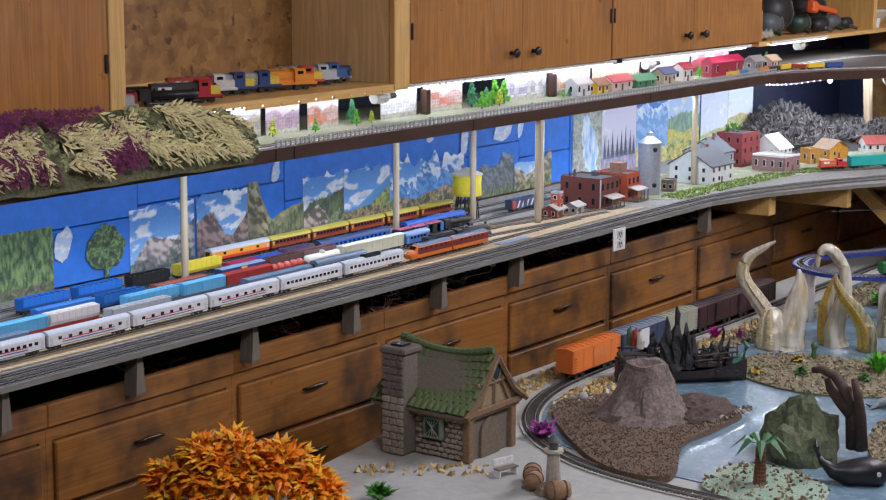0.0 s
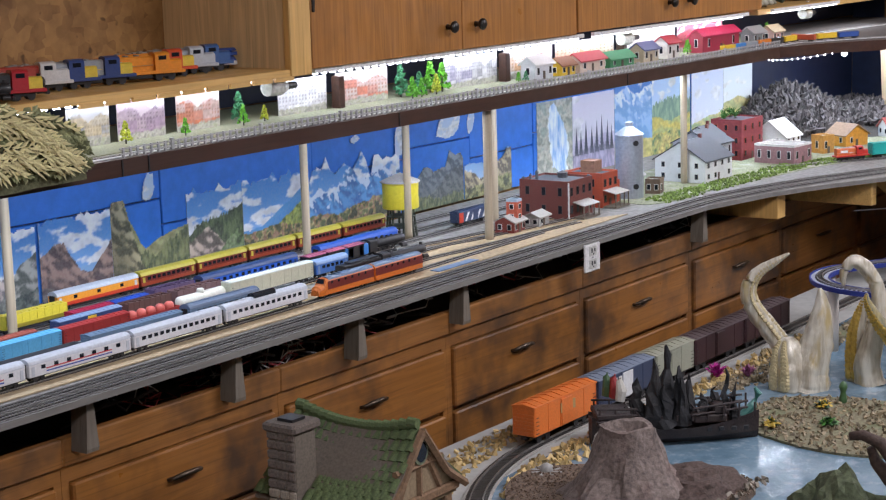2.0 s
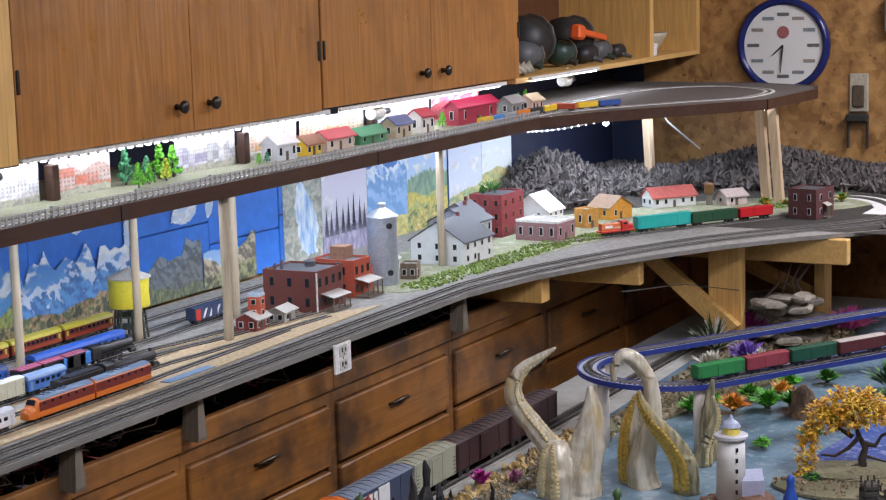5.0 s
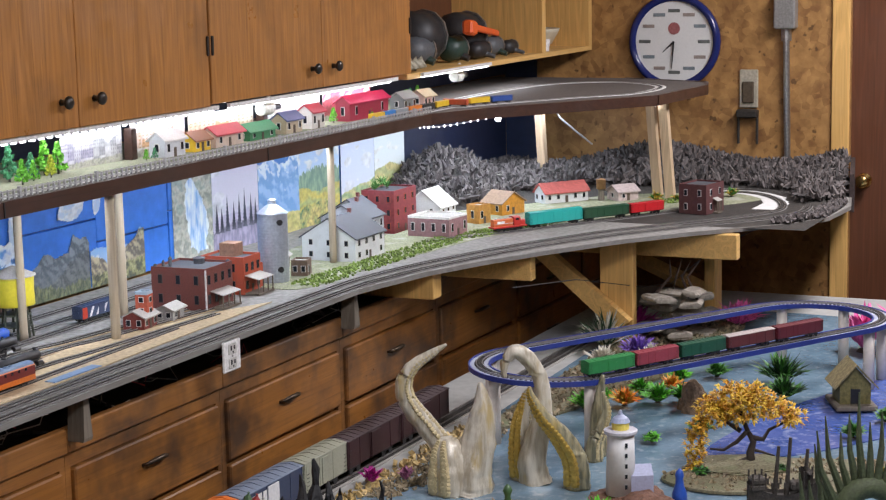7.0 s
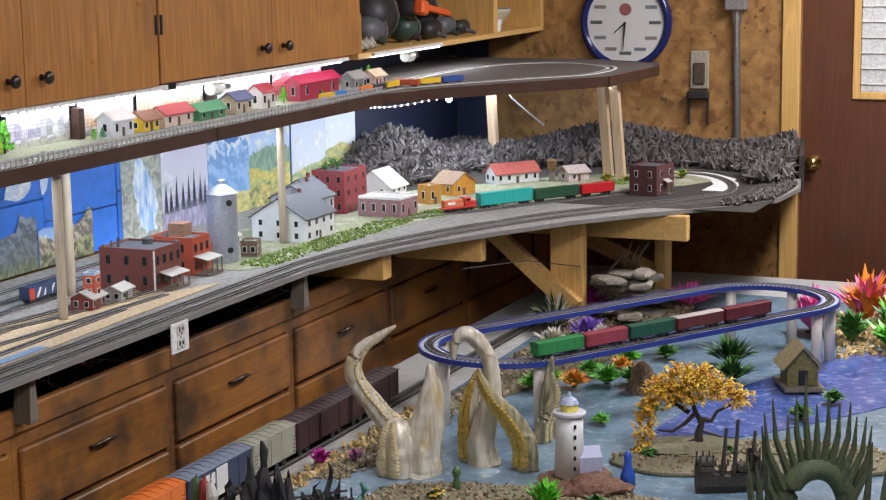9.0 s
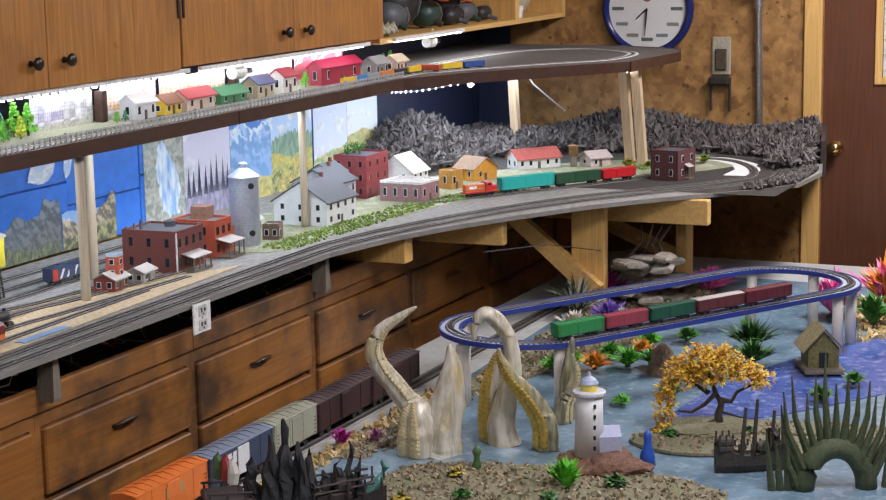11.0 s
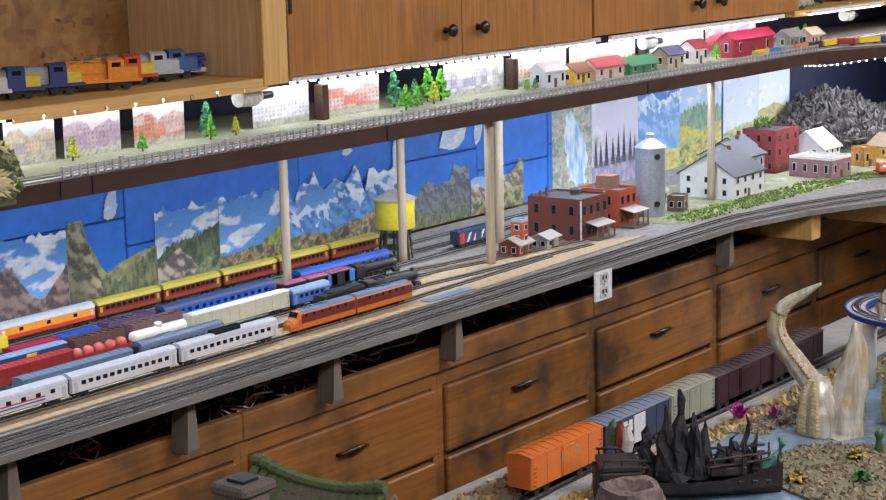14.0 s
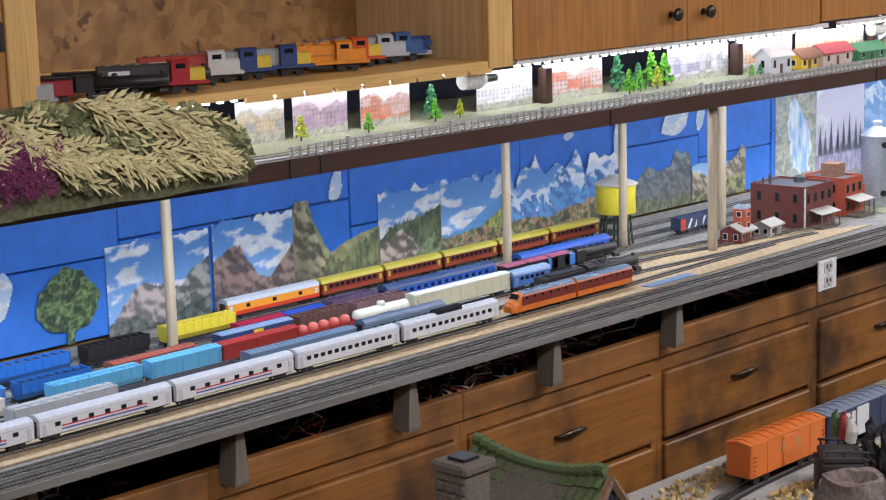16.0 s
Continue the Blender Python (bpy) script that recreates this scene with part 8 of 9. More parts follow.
part("rocks", S().lathe((0, 0, 0), [(0.05, 0), (0.042, 0.018), (0.02, 0.028)], 11), paint("tower_rocks", (0.22, 0.17, 0.12), 0.9, vary=0.4), tw)
part("tower", S().lathe((0, 0, 0.026), [(0.02, 0), (0.016, 0.085)], 12), paint("tower_grey", (0.35, 0.32, 0.26), 0.7), tw)
part("gallery", S().lathe((0, 0, 0.111), [(0.026, 0), (0.026, 0.006)], 12), P("tower_cream", 0.5, 0.46, 0.36), tw)
part("lantern", S().lathe((0, 0, 0.117), [(0.012, 0), (0.012, 0.02), (0.019, 0.021), (0.001, 0.04)], 12), GREYROOF, tw)
OR2 = [paint("bright_orange_leaf", (0.95, 0.26, 0.01), 0.4, island=0.12, vary=0.1, grime=0.0), paint("golden_leaf", (0.95, 0.48, 0.03), 0.4, island=0.12, vary=0.1, grime=0.0), paint("vermilion_leaf", (0.95, 0.32, 0.01), 0.4, island=0.12, vary=0.1, grime=0.0)]
bl = [(0, 0, 0.14, 0.075, 0.045), (0.06, -0.08, 0.13, 0.07, 0.045), (-0.05, 0.06, 0.13, 0.07, 0.045), (-0.1, 0.14, 0.09, 0.05, 0.045), (0.1, -0.14, 0.09, 0.055, 0.04), (0.02, -0.02, 0.1, 0.085, 0.045), (-0.04, 0.0, 0.09, 0.07, 0.04), (0.12, -0.17, 0.05, 0.04, 0.035), (0.01, 0.02, 0.165, 0.05, 0.03), (-0.05, 0.08, 0.16, 0.04, 0.025)]
small_tree(1.575, -0.9, ZL + 0.001, bl, "bright orange autumn ornament tree", OR2, [([(0, 0, 0), (0.01, 0, 0.05), (0, 0, 0.12)], 0.012), ([(0.01, 0, 0.05), (0.08, -0.06, 0.08), (0.14, -0.12, 0.05)], 0.008), ([(0.01, 0, 0.05), (-0.06, 0.05, 0.09)], 0.007)], 0.044, 90, "autumn_tree")
fan_plant(1.88, -1.1, ZL + 0.001, 150, 0.055, 0.016, [GREENL, paint("box_leaf", (0.05, 0.22, 0.02), 0.5, island=0.4)], "round green bush ornament", spread=1.0)

# ---- upper shelf scene ----
ZU = 1.411
grass = paint("shelf_turf", (0.25, 0.26, 0.17), 0.9, vary=0.35, scale=40, bump=0.6)
solo("shelf_turf", S().prism([(0.2, -0.34), (5.6, -0.34), (6.0, -0.2), (6.0, 0.06), (0.2, 0.06)], ZU, ZU + 0.004), grass, "pale green turf strip on the upper shelf", "ground cover")
NSC = 0.009
track([(0.2, -0.362), (3.0, -0.362), (5.5, -0.362), (5.85, -0.42), (6.25, -0.65), (6.5, -0.82), (6.85, -0.8), (7.05, -0.55), (6.9, -0.32), (6.5, -0.25), (6.1, -0.25)], ZU, NSC, "small grey railway track along the upper shelf", bed=paint("white_ballast", (0.72, 0.72, 0.7), 0.9, vary=0.15, scale=40), bedw=2.4)
FEN = paint("grey_bridge_rail", (0.42, 0.42, 0.42), 0.6, vary=0.2)
POSTM = S().box(-0.0025, 0.0025, -0.0025, 0.0025, 0, 0.022).mesh("post", FEN)
BIGP = S().box(-0.004, 0.004, -0.004, 0.004, 0, 0.026).mesh("post", FEN)
x = 2.3
while x < 5.55:
    L = 0.3
    f = thing("shelf_railing", "low grey plastic railing along the shelf edge", "railing", pose(x, -0.393, ZU), "railings on the upper shelf")
    for z in (0.006, 0.0175):
        part("rail", S().box(0, L - 0.002, -0.0012, 0.0012, z, z + 0.003), FEN, f)
    for i in range(14):
        part("post", BIGP if i == 7 else POSTM, None, f, m=pose(0.01 + 0.0215 * i, 0, 0))
    x += L
# printed cards standing behind the track
for k, (x0, x1, lab, a, b) in enumerate(((2.33, 2.46, "tall faded city print card", (0.3, 0.3, 0.32), (0.5, 0.4, 0.25)), (2.485, 2.64, "faded print card of a red and blue street", (0.4, 0.3, 0.36), (0.3, 0.2, 0.3)), (2.68, 2.83, "faded print card of a red truck depot", (0.5, 0.36, 0.34), (0.5, 0.14, 0.06)), (3.05, 3.245, "white printed card of tall office blocks", (0.75, 0.75, 0.76), (0.6, 0.6, 0.65)), (3.285, 3.51, "faded print card of a red station", (0.52, 0.44, 0.42), (0.55, 0.16, 0.1)), (3.78, 3.92, "white printed card of a lilac house", (0.6, 0.59, 0.64), (0.3, 0.28, 0.42)), (3.92, 4.05, "white printed card of grey halls", (0.58, 0.58, 0.6), (0.3, 0.3, 0.33)), (4.09, 4.36, "pale blue and orange printed card of shops", (0.6, 0.62, 0.66), (0.6, 0.3, 0.1)), (4.38, 4.74, "warm printed card of a cafe street", (0.62, 0.55, 0.45), (0.55, 0.25, 0.08)), (4.79, 5.16, "pale blue printed card of shops", (0.6, 0.68, 0.75), (0.5, 0.45, 0.4)), (5.18, 5.52, "red printed card of a shop roof", (0.5, 0.06, 0.1), (0.3, 0.05, 0.06)))):
    cd = sheet("print_card", x0, x1, ZU + 0.004, 1.505, -0.198, lab + " on the shelf", "print card", "print cards on the upper shelf", 30.0 + k, (tuple(min(0.8, v * 1.25) for v in a), (0.7, 0.7, 0.7), (0.72, 0.72, 0.72), 0.2), [("town", [(0, 0.72), (0.3, 0.85), (0.5, 0.6), (0.8, 0.8), (1, 0.66)], 0.05, (a, b, dark(b, 0.5))), ("brush", [(0, 0.16), (1, 0.2)], 0.05, ((0.3, 0.3, 0.26), (0.5, 0.48, 0.42), (0.4, 0.42, 0.3)))], None, 0.003, 0.002)
# brown divider blocks and clamp-like lamp holders
for x in (3.262, 4.055, 4.752):
    solo("divider_block", S().box(x, x + 0.024, -0.23, -0.2015, ZU + 0.004, 1.5, 0.002), DARKWOOD, "dark brown wooden block between the cards", "block", "blocks on the upper shelf")
for x in (3.0, 4.75, 6.15):
    lh_ = thing("lamp_holder", "clear tube lamp holder fixed under the cabinet", "lamp holder", pose(x, -0.25, 1.497), "lamp holders")
    part("socket", S().tube([(-0.05, 0, 0), (0.0, 0, 0), (0.02, 0, 0)], [0.02, 0.022, 0.014], 12), paint("milky_plastic", (0.6, 0.6, 0.55), 0.25), lh_)
    part("plug", S().tube([(0.02, 0, 0), (0.06, 0, 0)], [0.01, 0.009], 10), BLACK, lh_)
    part("stem", S().cyl((0, 0, 0.015), (0, 0, 0.046), 0.006), WHITE, lh_)


def mini_tree(x, y, h, col, lab):
    t = thing("model_tree", lab, "model tree", pose(x, y, ZU + 0.004), "model trees on the upper shelf")
    part("trunk", S().cyl((0, 0, 0), (0, 0, h * 0.5), h * 0.04, h * 0.02, 6), TIE, t)
    s = S()
    for i in range(70):
        u = rg.random()
        a, r = rg.random() * 6.28, h * 0.3 * (1 - u) * rg.uniform(0.5, 1) + 0.001
        s.chip((r * math.cos(a), r * math.sin(a), h * (0.15 + 0.85 * u)), (h * 0.08, h * 0.06, h * 0.06), rg)
    part("crown", s, col, t)


BRIGHT = paint("bright_foliage", (0.12, 0.4, 0.03), 0.7, island=0.5)
TEALF = paint("teal_foliage", (0.05, 0.22, 0.1), 0.7, island=0.5)
YELF = paint("yellow_foliage", (0.4, 0.45, 0.04), 0.7, island=0.5)
for x, y, h, c in ((2.47, -0.24, 0.05, YELF), (2.645, -0.26, 0.04, BRIGHT), (2.86, -0.25, 0.05, BRIGHT), (2.9, -0.2, 0.075, TEALF), (2.95, -0.24, 0.04, YELF), (3.53, -0.27, 0.06, BRIGHT), (3.57, -0.2, 0.085, TEALF), (3.6, -0.25, 0.05, BRIGHT), (3.63, -0.22, 0.065, TEALF), (3.67, -0.25, 0.055, YELF), (3.71, -0.2, 0.085, BRIGHT), (3.74, -0.22, 0.08, BRIGHT), (4.06, -0.27, 0.03, BRIGHT), (4.1, -0.27, 0.03, TEALF), (4.4, -0.26, 0.03, BRIGHT), (4.44, -0.26, 0.035, TEALF), (4.52, -0.26, 0.045, YELF), (4.82, -0.27, 0.03, YELF), (5.14, -0.26, 0.05, BRIGHT), (5.35, -0.28, 0.05, BRIGHT), (5.7, -0.2, 0.04, YELF), (5.9, -0.15, 0.05, BRIGHT), (6.0, -0.12, 0.045, TEALF), (6.1, -0.1, 0.05, BRIGHT)):
    mini_tree(x, y, h, c, "tiny bright green model tree on the shelf")
zz = ZU + 0.003
for x, w, h, col, rf, lab in ((4.17, 0.1, 0.05, P("mini_white", 0.6, 0.62, 0.66), P("mini_white_roof", 0.7, 0.7, 0.7), "tiny white model chalet"), (4.31, 0.08, 0.035, P("mini_yellow", 0.75, 0.5, 0.03), P("mini_brown_roof", 0.3, 0.14, 0.08), "tiny yellow model shop"), (4.455, 0.15, 0.04, P("mini_cream", 0.6, 0.48, 0.4), P("mini_red_roof", 0.55, 0.08, 0.1), "tiny cream model cafe with a red roof"), (4.64, 0.15, 0.03, P("mini_green", 0.05, 0.22, 0.1), P("mini_green_roof", 0.06, 0.25, 0.12), "tiny green model kiosk"), (4.83, 0.1, 0.045, P("mini_tan", 0.5, 0.42, 0.3), P("mini_navy_roof", 0.1, 0.12, 0.25), "tiny tan model house"), (4.985, 0.08, 0.055, P("mini_ivory", 0.65, 0.62, 0.58), P("mini_crimson", 0.4, 0.04, 0.06), "tiny ivory model house with a crimson roof"), (5.335, 0.28, 0.062, P("mini_ruby", 0.35, 0.03, 0.06), P("mini_ruby_roof", 0.55, 0.03, 0.1), "dark red model barn"), (5.64, 0.1, 0.045, P("mini_grey", 0.2, 0.22, 0.22), P("mini_grey_roof", 0.3, 0.3, 0.3), "tiny grey model house"), (5.8, 0.09, 0.04, P("mini_pink", 0.6, 0.4, 0.36), P("mini_tan_roof", 0.5, 0.4, 0.25), "tiny pink model house")):
    building(x, -0.265, 0, w, 0.05, h, col, lab, rf, 0.018, "x", 1, 3, 1, z=zz)
# small train on the upper shelf
NS = 0.55
cols = [("n_yellow", 0.75, 0.5, 0.03), ("n_blue", 0.04, 0.22, 0.55), ("n_grey", 0.3, 0.32, 0.33), ("n_orange", 0.75, 0.22, 0.02), ("n_black", 0.03, 0.03, 0.03), ("n_yellow", 0.75, 0.5, 0.03), ("n_red", 0.5, 0.08, 0.03), ("n_yellow", 0.75, 0.5, 0.03), ("n_dark_blue", 0.03, 0.08, 0.3)]
line_ = smooth_path([(3.0, -0.362), (5.5, -0.362), (5.85, -0.42), (6.25, -0.65), (6.5, -0.82)], 60)
run_ = [0.0]
for a, b in zip(line_, line_[1:]):
    run_.append(run_[-1] + (b - a).length)
for i, c in enumerate(cols):
    k = next(j for j, q in enumerate(run_) if q >= 2.22 + 0.1 * i)
    d = line_[min(k + 1, len(line_) - 1)] - line_[k - 1]
    boxcar(0.092, pose(line_[k].x, line_[k].y, ZU + 0.0034, 0, 0, math.degrees(math.atan2(d.y, d.x))), P(*c), "tiny %s model freight car on the shelf track" % c[0][2:].replace("_", " "), NS)
# dried plant bundle over the shelf's end
hay = thing("dried_plant_bundle", "mound of dried straw, sage leaves and purple sprigs", "dried plants", pose(0, 0, ZU))


def hay_top(x):
    """How far up the draped face the bundle reaches."""
    return 0.9 - 0.6 * max(0.0, (x - 1.72) / 0.44) ** 3 + 0.06 * noise.noise(Vector((x * 6, 1.0, 0)))


def hay_at(x, w, out=0.0):
    """A point of the draped face: w from 0 at its lower hem to 1 at its crest."""
    return Vector((x, -0.452 + 0.105 * w * w - out, -0.02 + 0.195 * w + out * 0.5 + 0.012 * noise.noise(Vector((x * 9, w * 5, 2.0)))))


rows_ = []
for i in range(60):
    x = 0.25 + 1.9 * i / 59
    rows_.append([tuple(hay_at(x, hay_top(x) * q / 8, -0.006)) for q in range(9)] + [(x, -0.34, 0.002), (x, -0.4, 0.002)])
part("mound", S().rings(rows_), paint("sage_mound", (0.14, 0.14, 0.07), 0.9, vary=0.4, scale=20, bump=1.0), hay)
STRAW, SAGE, PLUM, OLIVEL = paint("straw_blade", (0.7, 0.6, 0.3), 0.6, island=0.28, grime=0.0), paint("sage_blade", (0.3, 0.31, 0.15), 0.8, island=0.4, grime=0.05), paint("plum_blade", (0.17, 0.02, 0.09), 0.7, island=0.4), paint("dark_sage_blade", (0.13, 0.14, 0.06), 0.8, island=0.4)
tufts = {"straw": S(), "sage": S(), "olive": S(), "plum": S()}


def spray(sh, x, w, ang, steps, step, leaf, wide, spread, lift):
    """A stem lying on the draped face with leaflets to both sides."""
    nrm = Vector((0, -0.86, 0.5))
    for k in range(steps):
        if w < 0.1:
            return
        ew = Vector((0, 0.21 * w, 0.195)).normalized()
        fwd = (Vector((1, 0, 0)) * math.cos(ang) + ew * math.sin(ang)).normalized()
        o = hay_at(min(2.14, max(0.26, x)), max(-0.06, min(hay_top(x), w)), lift * (0.4 + 0.6 * math.sin(math.pi * (k + 1) / (steps + 1))))
        for q in (-1, 1):
            a = q * spread * rg.uniform(0.6, 1.3)
            sd_ = nrm.cross(fwd).normalized()
            d = (fwd * math.cos(a) + sd_ * math.sin(a) + nrm * rg.uniform(0.0, 0.35)).normalized()
            b = d.cross(nrm).normalized() * wide * rg.uniform(0.7, 1.2) / 2
            ln = leaf * rg.uniform(0.7, 1.2) * (1 - 0.45 * k / steps)
            m_ = o + d * ln * 0.45
            sh.add([o, m_ - b, o + d * ln, m_ + b, m_ + nrm * wide * 0.25], [(0, 1, 4), (1, 2, 4), (2, 3, 4), (3, 0, 4)])
        x, w = x + step * math.cos(ang), w + step / 0.21 * math.sin(ang)
        ang += rg.uniform(-0.12, 0.1)


for k in range(820):
    x = rg.uniform(0.3, 2.12)
    w = (0.2 + 0.8 * rg.random()) * hay_top(x)
    g = noise.noise(Vector((x * 9, w * 4.5, 3.0)))
    plum = math.hypot(x - 1.62, (w - 0.3) * 0.25) < 0.07 or math.hypot(x - 1.28, (w - 0.25) * 0.3) < 0.09 or (x < 1.6 and w > 0.8)
    if plum:
        for _ in range(4):
            spray(tufts["plum"], x + rg.gauss(0, 0.02), w, rg.uniform(0, 6.28), 7, 0.007, 0.02, 0.004, 0.7, 0.034)
    elif g > 0.0 and x < 2.04:
        spray(tufts["straw"], x, w, -0.55 + 0.9 * noise.noise(Vector((x * 5, w * 2.5, 9))) + rg.gauss(0, 0.25), 6, 0.018, 0.036, 0.0075, 0.5, 0.034)
    else:
        spray(tufts["sage" if rg.random() < 0.5 else "olive"], x, w, rg.uniform(-2.6, 0.6), 6, 0.0095, 0.022, 0.012, 0.8, 0.018)
for nm, mt in (("straw", STRAW), ("sage", SAGE), ("olive", OLIVEL), ("plum", PLUM)):
    tagged(part(nm + "_foliage", tufts[nm], mt, hay), kind="stuff")

# ---- locomotives in the open cabinet ----
ZC = 1.5465
LOCO = "locomotives in the open cabinet"


def parked(nx, ny, L):
    """The pose of an engine whose nose stands at nx, ny, all parked side by side at a slant."""
    return pose(nx - L / 2 * math.cos(math.radians(25)), ny + L / 2 * math.sin(math.radians(25)), ZC, 0, 0, -25)


steam_engine(0.34, parked(2.24, -0.24, 0.34), "black model steam locomotive in the cabinet", group=LOCO)
steam_engine(0.32, parked(2.1, -0.29, 0.32), "black model steam locomotive in the cabinet", tender=P("tender_red", 0.3, 0.02, 0.03), group=LOCO)
YN = P("nose_yellow", 0.75, 0.55, 0.06)
NV, GH = P("loco_navy", 0.03, 0.06, 0.2), P("loco_grey_hood", 0.36, 0.38, 0.4)
for x, y, b, h, n, lab in (
        (1.83, -0.312, P("hood_grey", 0.4, 0.4, 0.4), P("hood_grey2", 0.35, 0.35, 0.36), None, "grey model diesel in the cabinet"),
        (2.19, -0.29, P("cab_red_nose", 0.45, 0.02, 0.03), P("hood_black", 0.05, 0.05, 0.05), YN, "red and black model diesel with a yellow nose"),
        (2.36, -0.19, P("loco_white", 0.65, 0.63, 0.6), P("loco_red_top", 0.42, 0.06, 0.04), None, "white and red model diesel"),
        (2.435, -0.2, NV, GH, YN, "navy and grey model diesel with a yellow nose"),
        (2.535, -0.21, NV, GH, YN, "navy and grey model diesel with a yellow nose"),
        (2.665, -0.24, P("loco_orange", 0.8, 0.28, 0.02), P("loco_orange", 0.8, 0.28, 0.02), None, "orange model diesel in the cabinet"),
        (2.75, -0.2, P("loco_red_orange", 0.65, 0.08, 0.02), P("loco_orange", 0.8, 0.28, 0.02), YN, "red orange model diesel in the cabinet"),
        (2.835, -0.19, P("loco_pale", 0.5, 0.53, 0.56), P("loco_pale_hood", 0.4, 0.43, 0.46), None, "pale grey model diesel in the cabinet"),
        (2.9, -0.18, P("loco_blue", 0.05, 0.12, 0.3), P("loco_grey_blue", 0.25, 0.33, 0.42), None, "dark blue model diesel in the cabinet")):
    hood_unit(0.22, parked(x, y, 0.22), b, h, lab, n, 1.36, LOCO)
cab_unit(0.2, parked(2.95, -0.15, 0.2), P("loco_royal", 0.03, 0.08, 0.35), P("loco_royal", 0.03, 0.08, 0.35), WHITE, "royal blue and white streamlined model diesel", 1, LOCO)

# ---- bark pile and scenery on the peninsula ----
BARK = paint("shredded_bark", (0.095, 0.082, 0.078), 0.75, vary=0.5, scale=25, bump=0.6, island=0.92)
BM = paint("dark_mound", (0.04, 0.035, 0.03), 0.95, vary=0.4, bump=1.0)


def ridge_h(x, y):
    """Height of the bark ridge: high at the back corner, low along the wall and the outer edge."""
    a = 0.18 * math.exp(-((x - 6.47) / 0.3) ** 2 - ((y + 0.02) / 0.22) ** 2)
    b = 0.13 * (1 - 0.6 * min(1.0, max(0.0, (y + 0.5) / 0.4))) * math.exp(-((x - 7.25) / 0.3) ** 2) * (0.75 + 0.25 * math.sin(y * 7)) * (1 if y > -1.6 else 0)
    c = 0.1 * math.exp(-((x - 7.15) / 0.5) ** 2 - ((y + 1.45) / 0.12) ** 2)
    e = 0.07 * math.exp(-((x - 6.95) / 0.35) ** 2 - ((y + 0.25) / 0.3) ** 2)
    lim = -1.6 + max(0.0, x - 6.62) * 0.205
    return max(a, b, c, e) if y > lim + 0.02 else 0.0


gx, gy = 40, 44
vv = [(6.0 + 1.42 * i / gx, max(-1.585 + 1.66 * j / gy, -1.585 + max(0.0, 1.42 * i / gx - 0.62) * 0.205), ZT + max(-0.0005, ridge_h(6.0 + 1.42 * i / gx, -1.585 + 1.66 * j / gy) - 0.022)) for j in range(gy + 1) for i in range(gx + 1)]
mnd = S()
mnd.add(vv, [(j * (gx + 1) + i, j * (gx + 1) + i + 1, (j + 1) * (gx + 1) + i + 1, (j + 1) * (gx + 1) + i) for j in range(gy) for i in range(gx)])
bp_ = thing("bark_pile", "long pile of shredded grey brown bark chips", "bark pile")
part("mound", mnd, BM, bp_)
cs = S()
k = 0
while k < 5200:
    x, y = rg.uniform(6.0, 7.42), rg.uniform(-1.585, 0.08)
    h = ridge_h(x, y)
    if h < 0.03:
        continue
    k += 1
    cs.chip((x, y, ZT + h * rg.uniform(0.86, 1.04)), (0.036, 0.013, 0.006), rg)
tagged(part("bark_layer", cs, BARK, bp_), kind="stuff")
cs = S()
for k in range(700):
    u = rg.random()
    x, y = 6.12 + 0.55 * u, -1.47 - 0.09 * min(1, u * 3) + rg.uniform(-0.02, 0.03)
    cs.chip((x, y, ZT + 0.012), (0.016, 0.007, 0.007), rg)
solo("bark_edging", cs, BARK, "row of dark bark chips along the table edge", "bark pile", kind="stuff")
TURF = paint("model_turf", (0.3, 0.32, 0.2), 0.95, vary=0.5, scale=26, bump=1.0, dirt=(0.5, 0.48, 0.42), grime=0.9)
patch("town_turf", [(4.5, -0.47), (4.9, -0.5), (5.2, -0.55), (5.6, -0.62), (6.0, -0.85), (6.3, -1.0), (6.7, -1.25), (6.85, -1.1), (6.7, -0.7), (6.3, -0.4), (5.8, -0.1), (5.0, -0.1), (4.6, -0.2)], ZT - 0.0005, ZT + 0.0008, TURF, "patchy model turf in the town", "ground cover")
# pale ballast inside the curve of the main lines
wbk = S()
pth = [Vector(p) for p in ((6.45, -1.33), (6.62, -1.33), (6.76, -1.28), (6.85, -1.2), (6.93, -1.08), (6.97, -0.95), (6.95, -0.8))]
solo("white_ballast_strip", ribbon(pth, 0, 0.05, ZT - 0.0005, ZT + 0.0012), MATS["white_ballast"], "white ballast between the curved rails", "ballast")
tuft = S()
for k in range(1500):
    u = rg.random()
    x = 4.55 + 2.1 * u
    y = -0.46 - 0.12 * u - 0.35 * max(0, u - 0.45) * 2 + rg.uniform(-0.05, 0.06)
    tuft.chip((x, y, ZT + 0.003), (0.0055 * rg.uniform(0.4, 1.6), 0.005, 0.0035), rg)
solo("turf_tufts", tuft, paint("turf_tuft", (0.16, 0.24, 0.05), 0.9, island=0.6), "tufts of green model turf beside the rails", "turf", kind="stuff")
for x, y, h in ((6.62, -1.05, 0.04), (6.6, -0.95, 0.03), (6.75, -1.12, 0.04), (6.2, -0.78, 0.025), (6.55, -0.88, 0.045)):
    fan_plant(x, y, ZT + 0.001, 60, h, 0.012, [GREENL, YELL], "green and ochre model shrub", "model_shrub", 1.0, "model shrub")
for i, (dx, dy) in enumerate(((-0.03, 0.02), (0.0, 0.03), (0.03, 0.0), (0.05, 0.03))):
    fan_plant(5.6 + dx, -0.2 + dy, ZT + 0.143, 24, 0.034 + 0.006 * i, 0.007, [GREENL], "small plastic palm on the hotel roof", "model_palm", 0.9, "model palm")

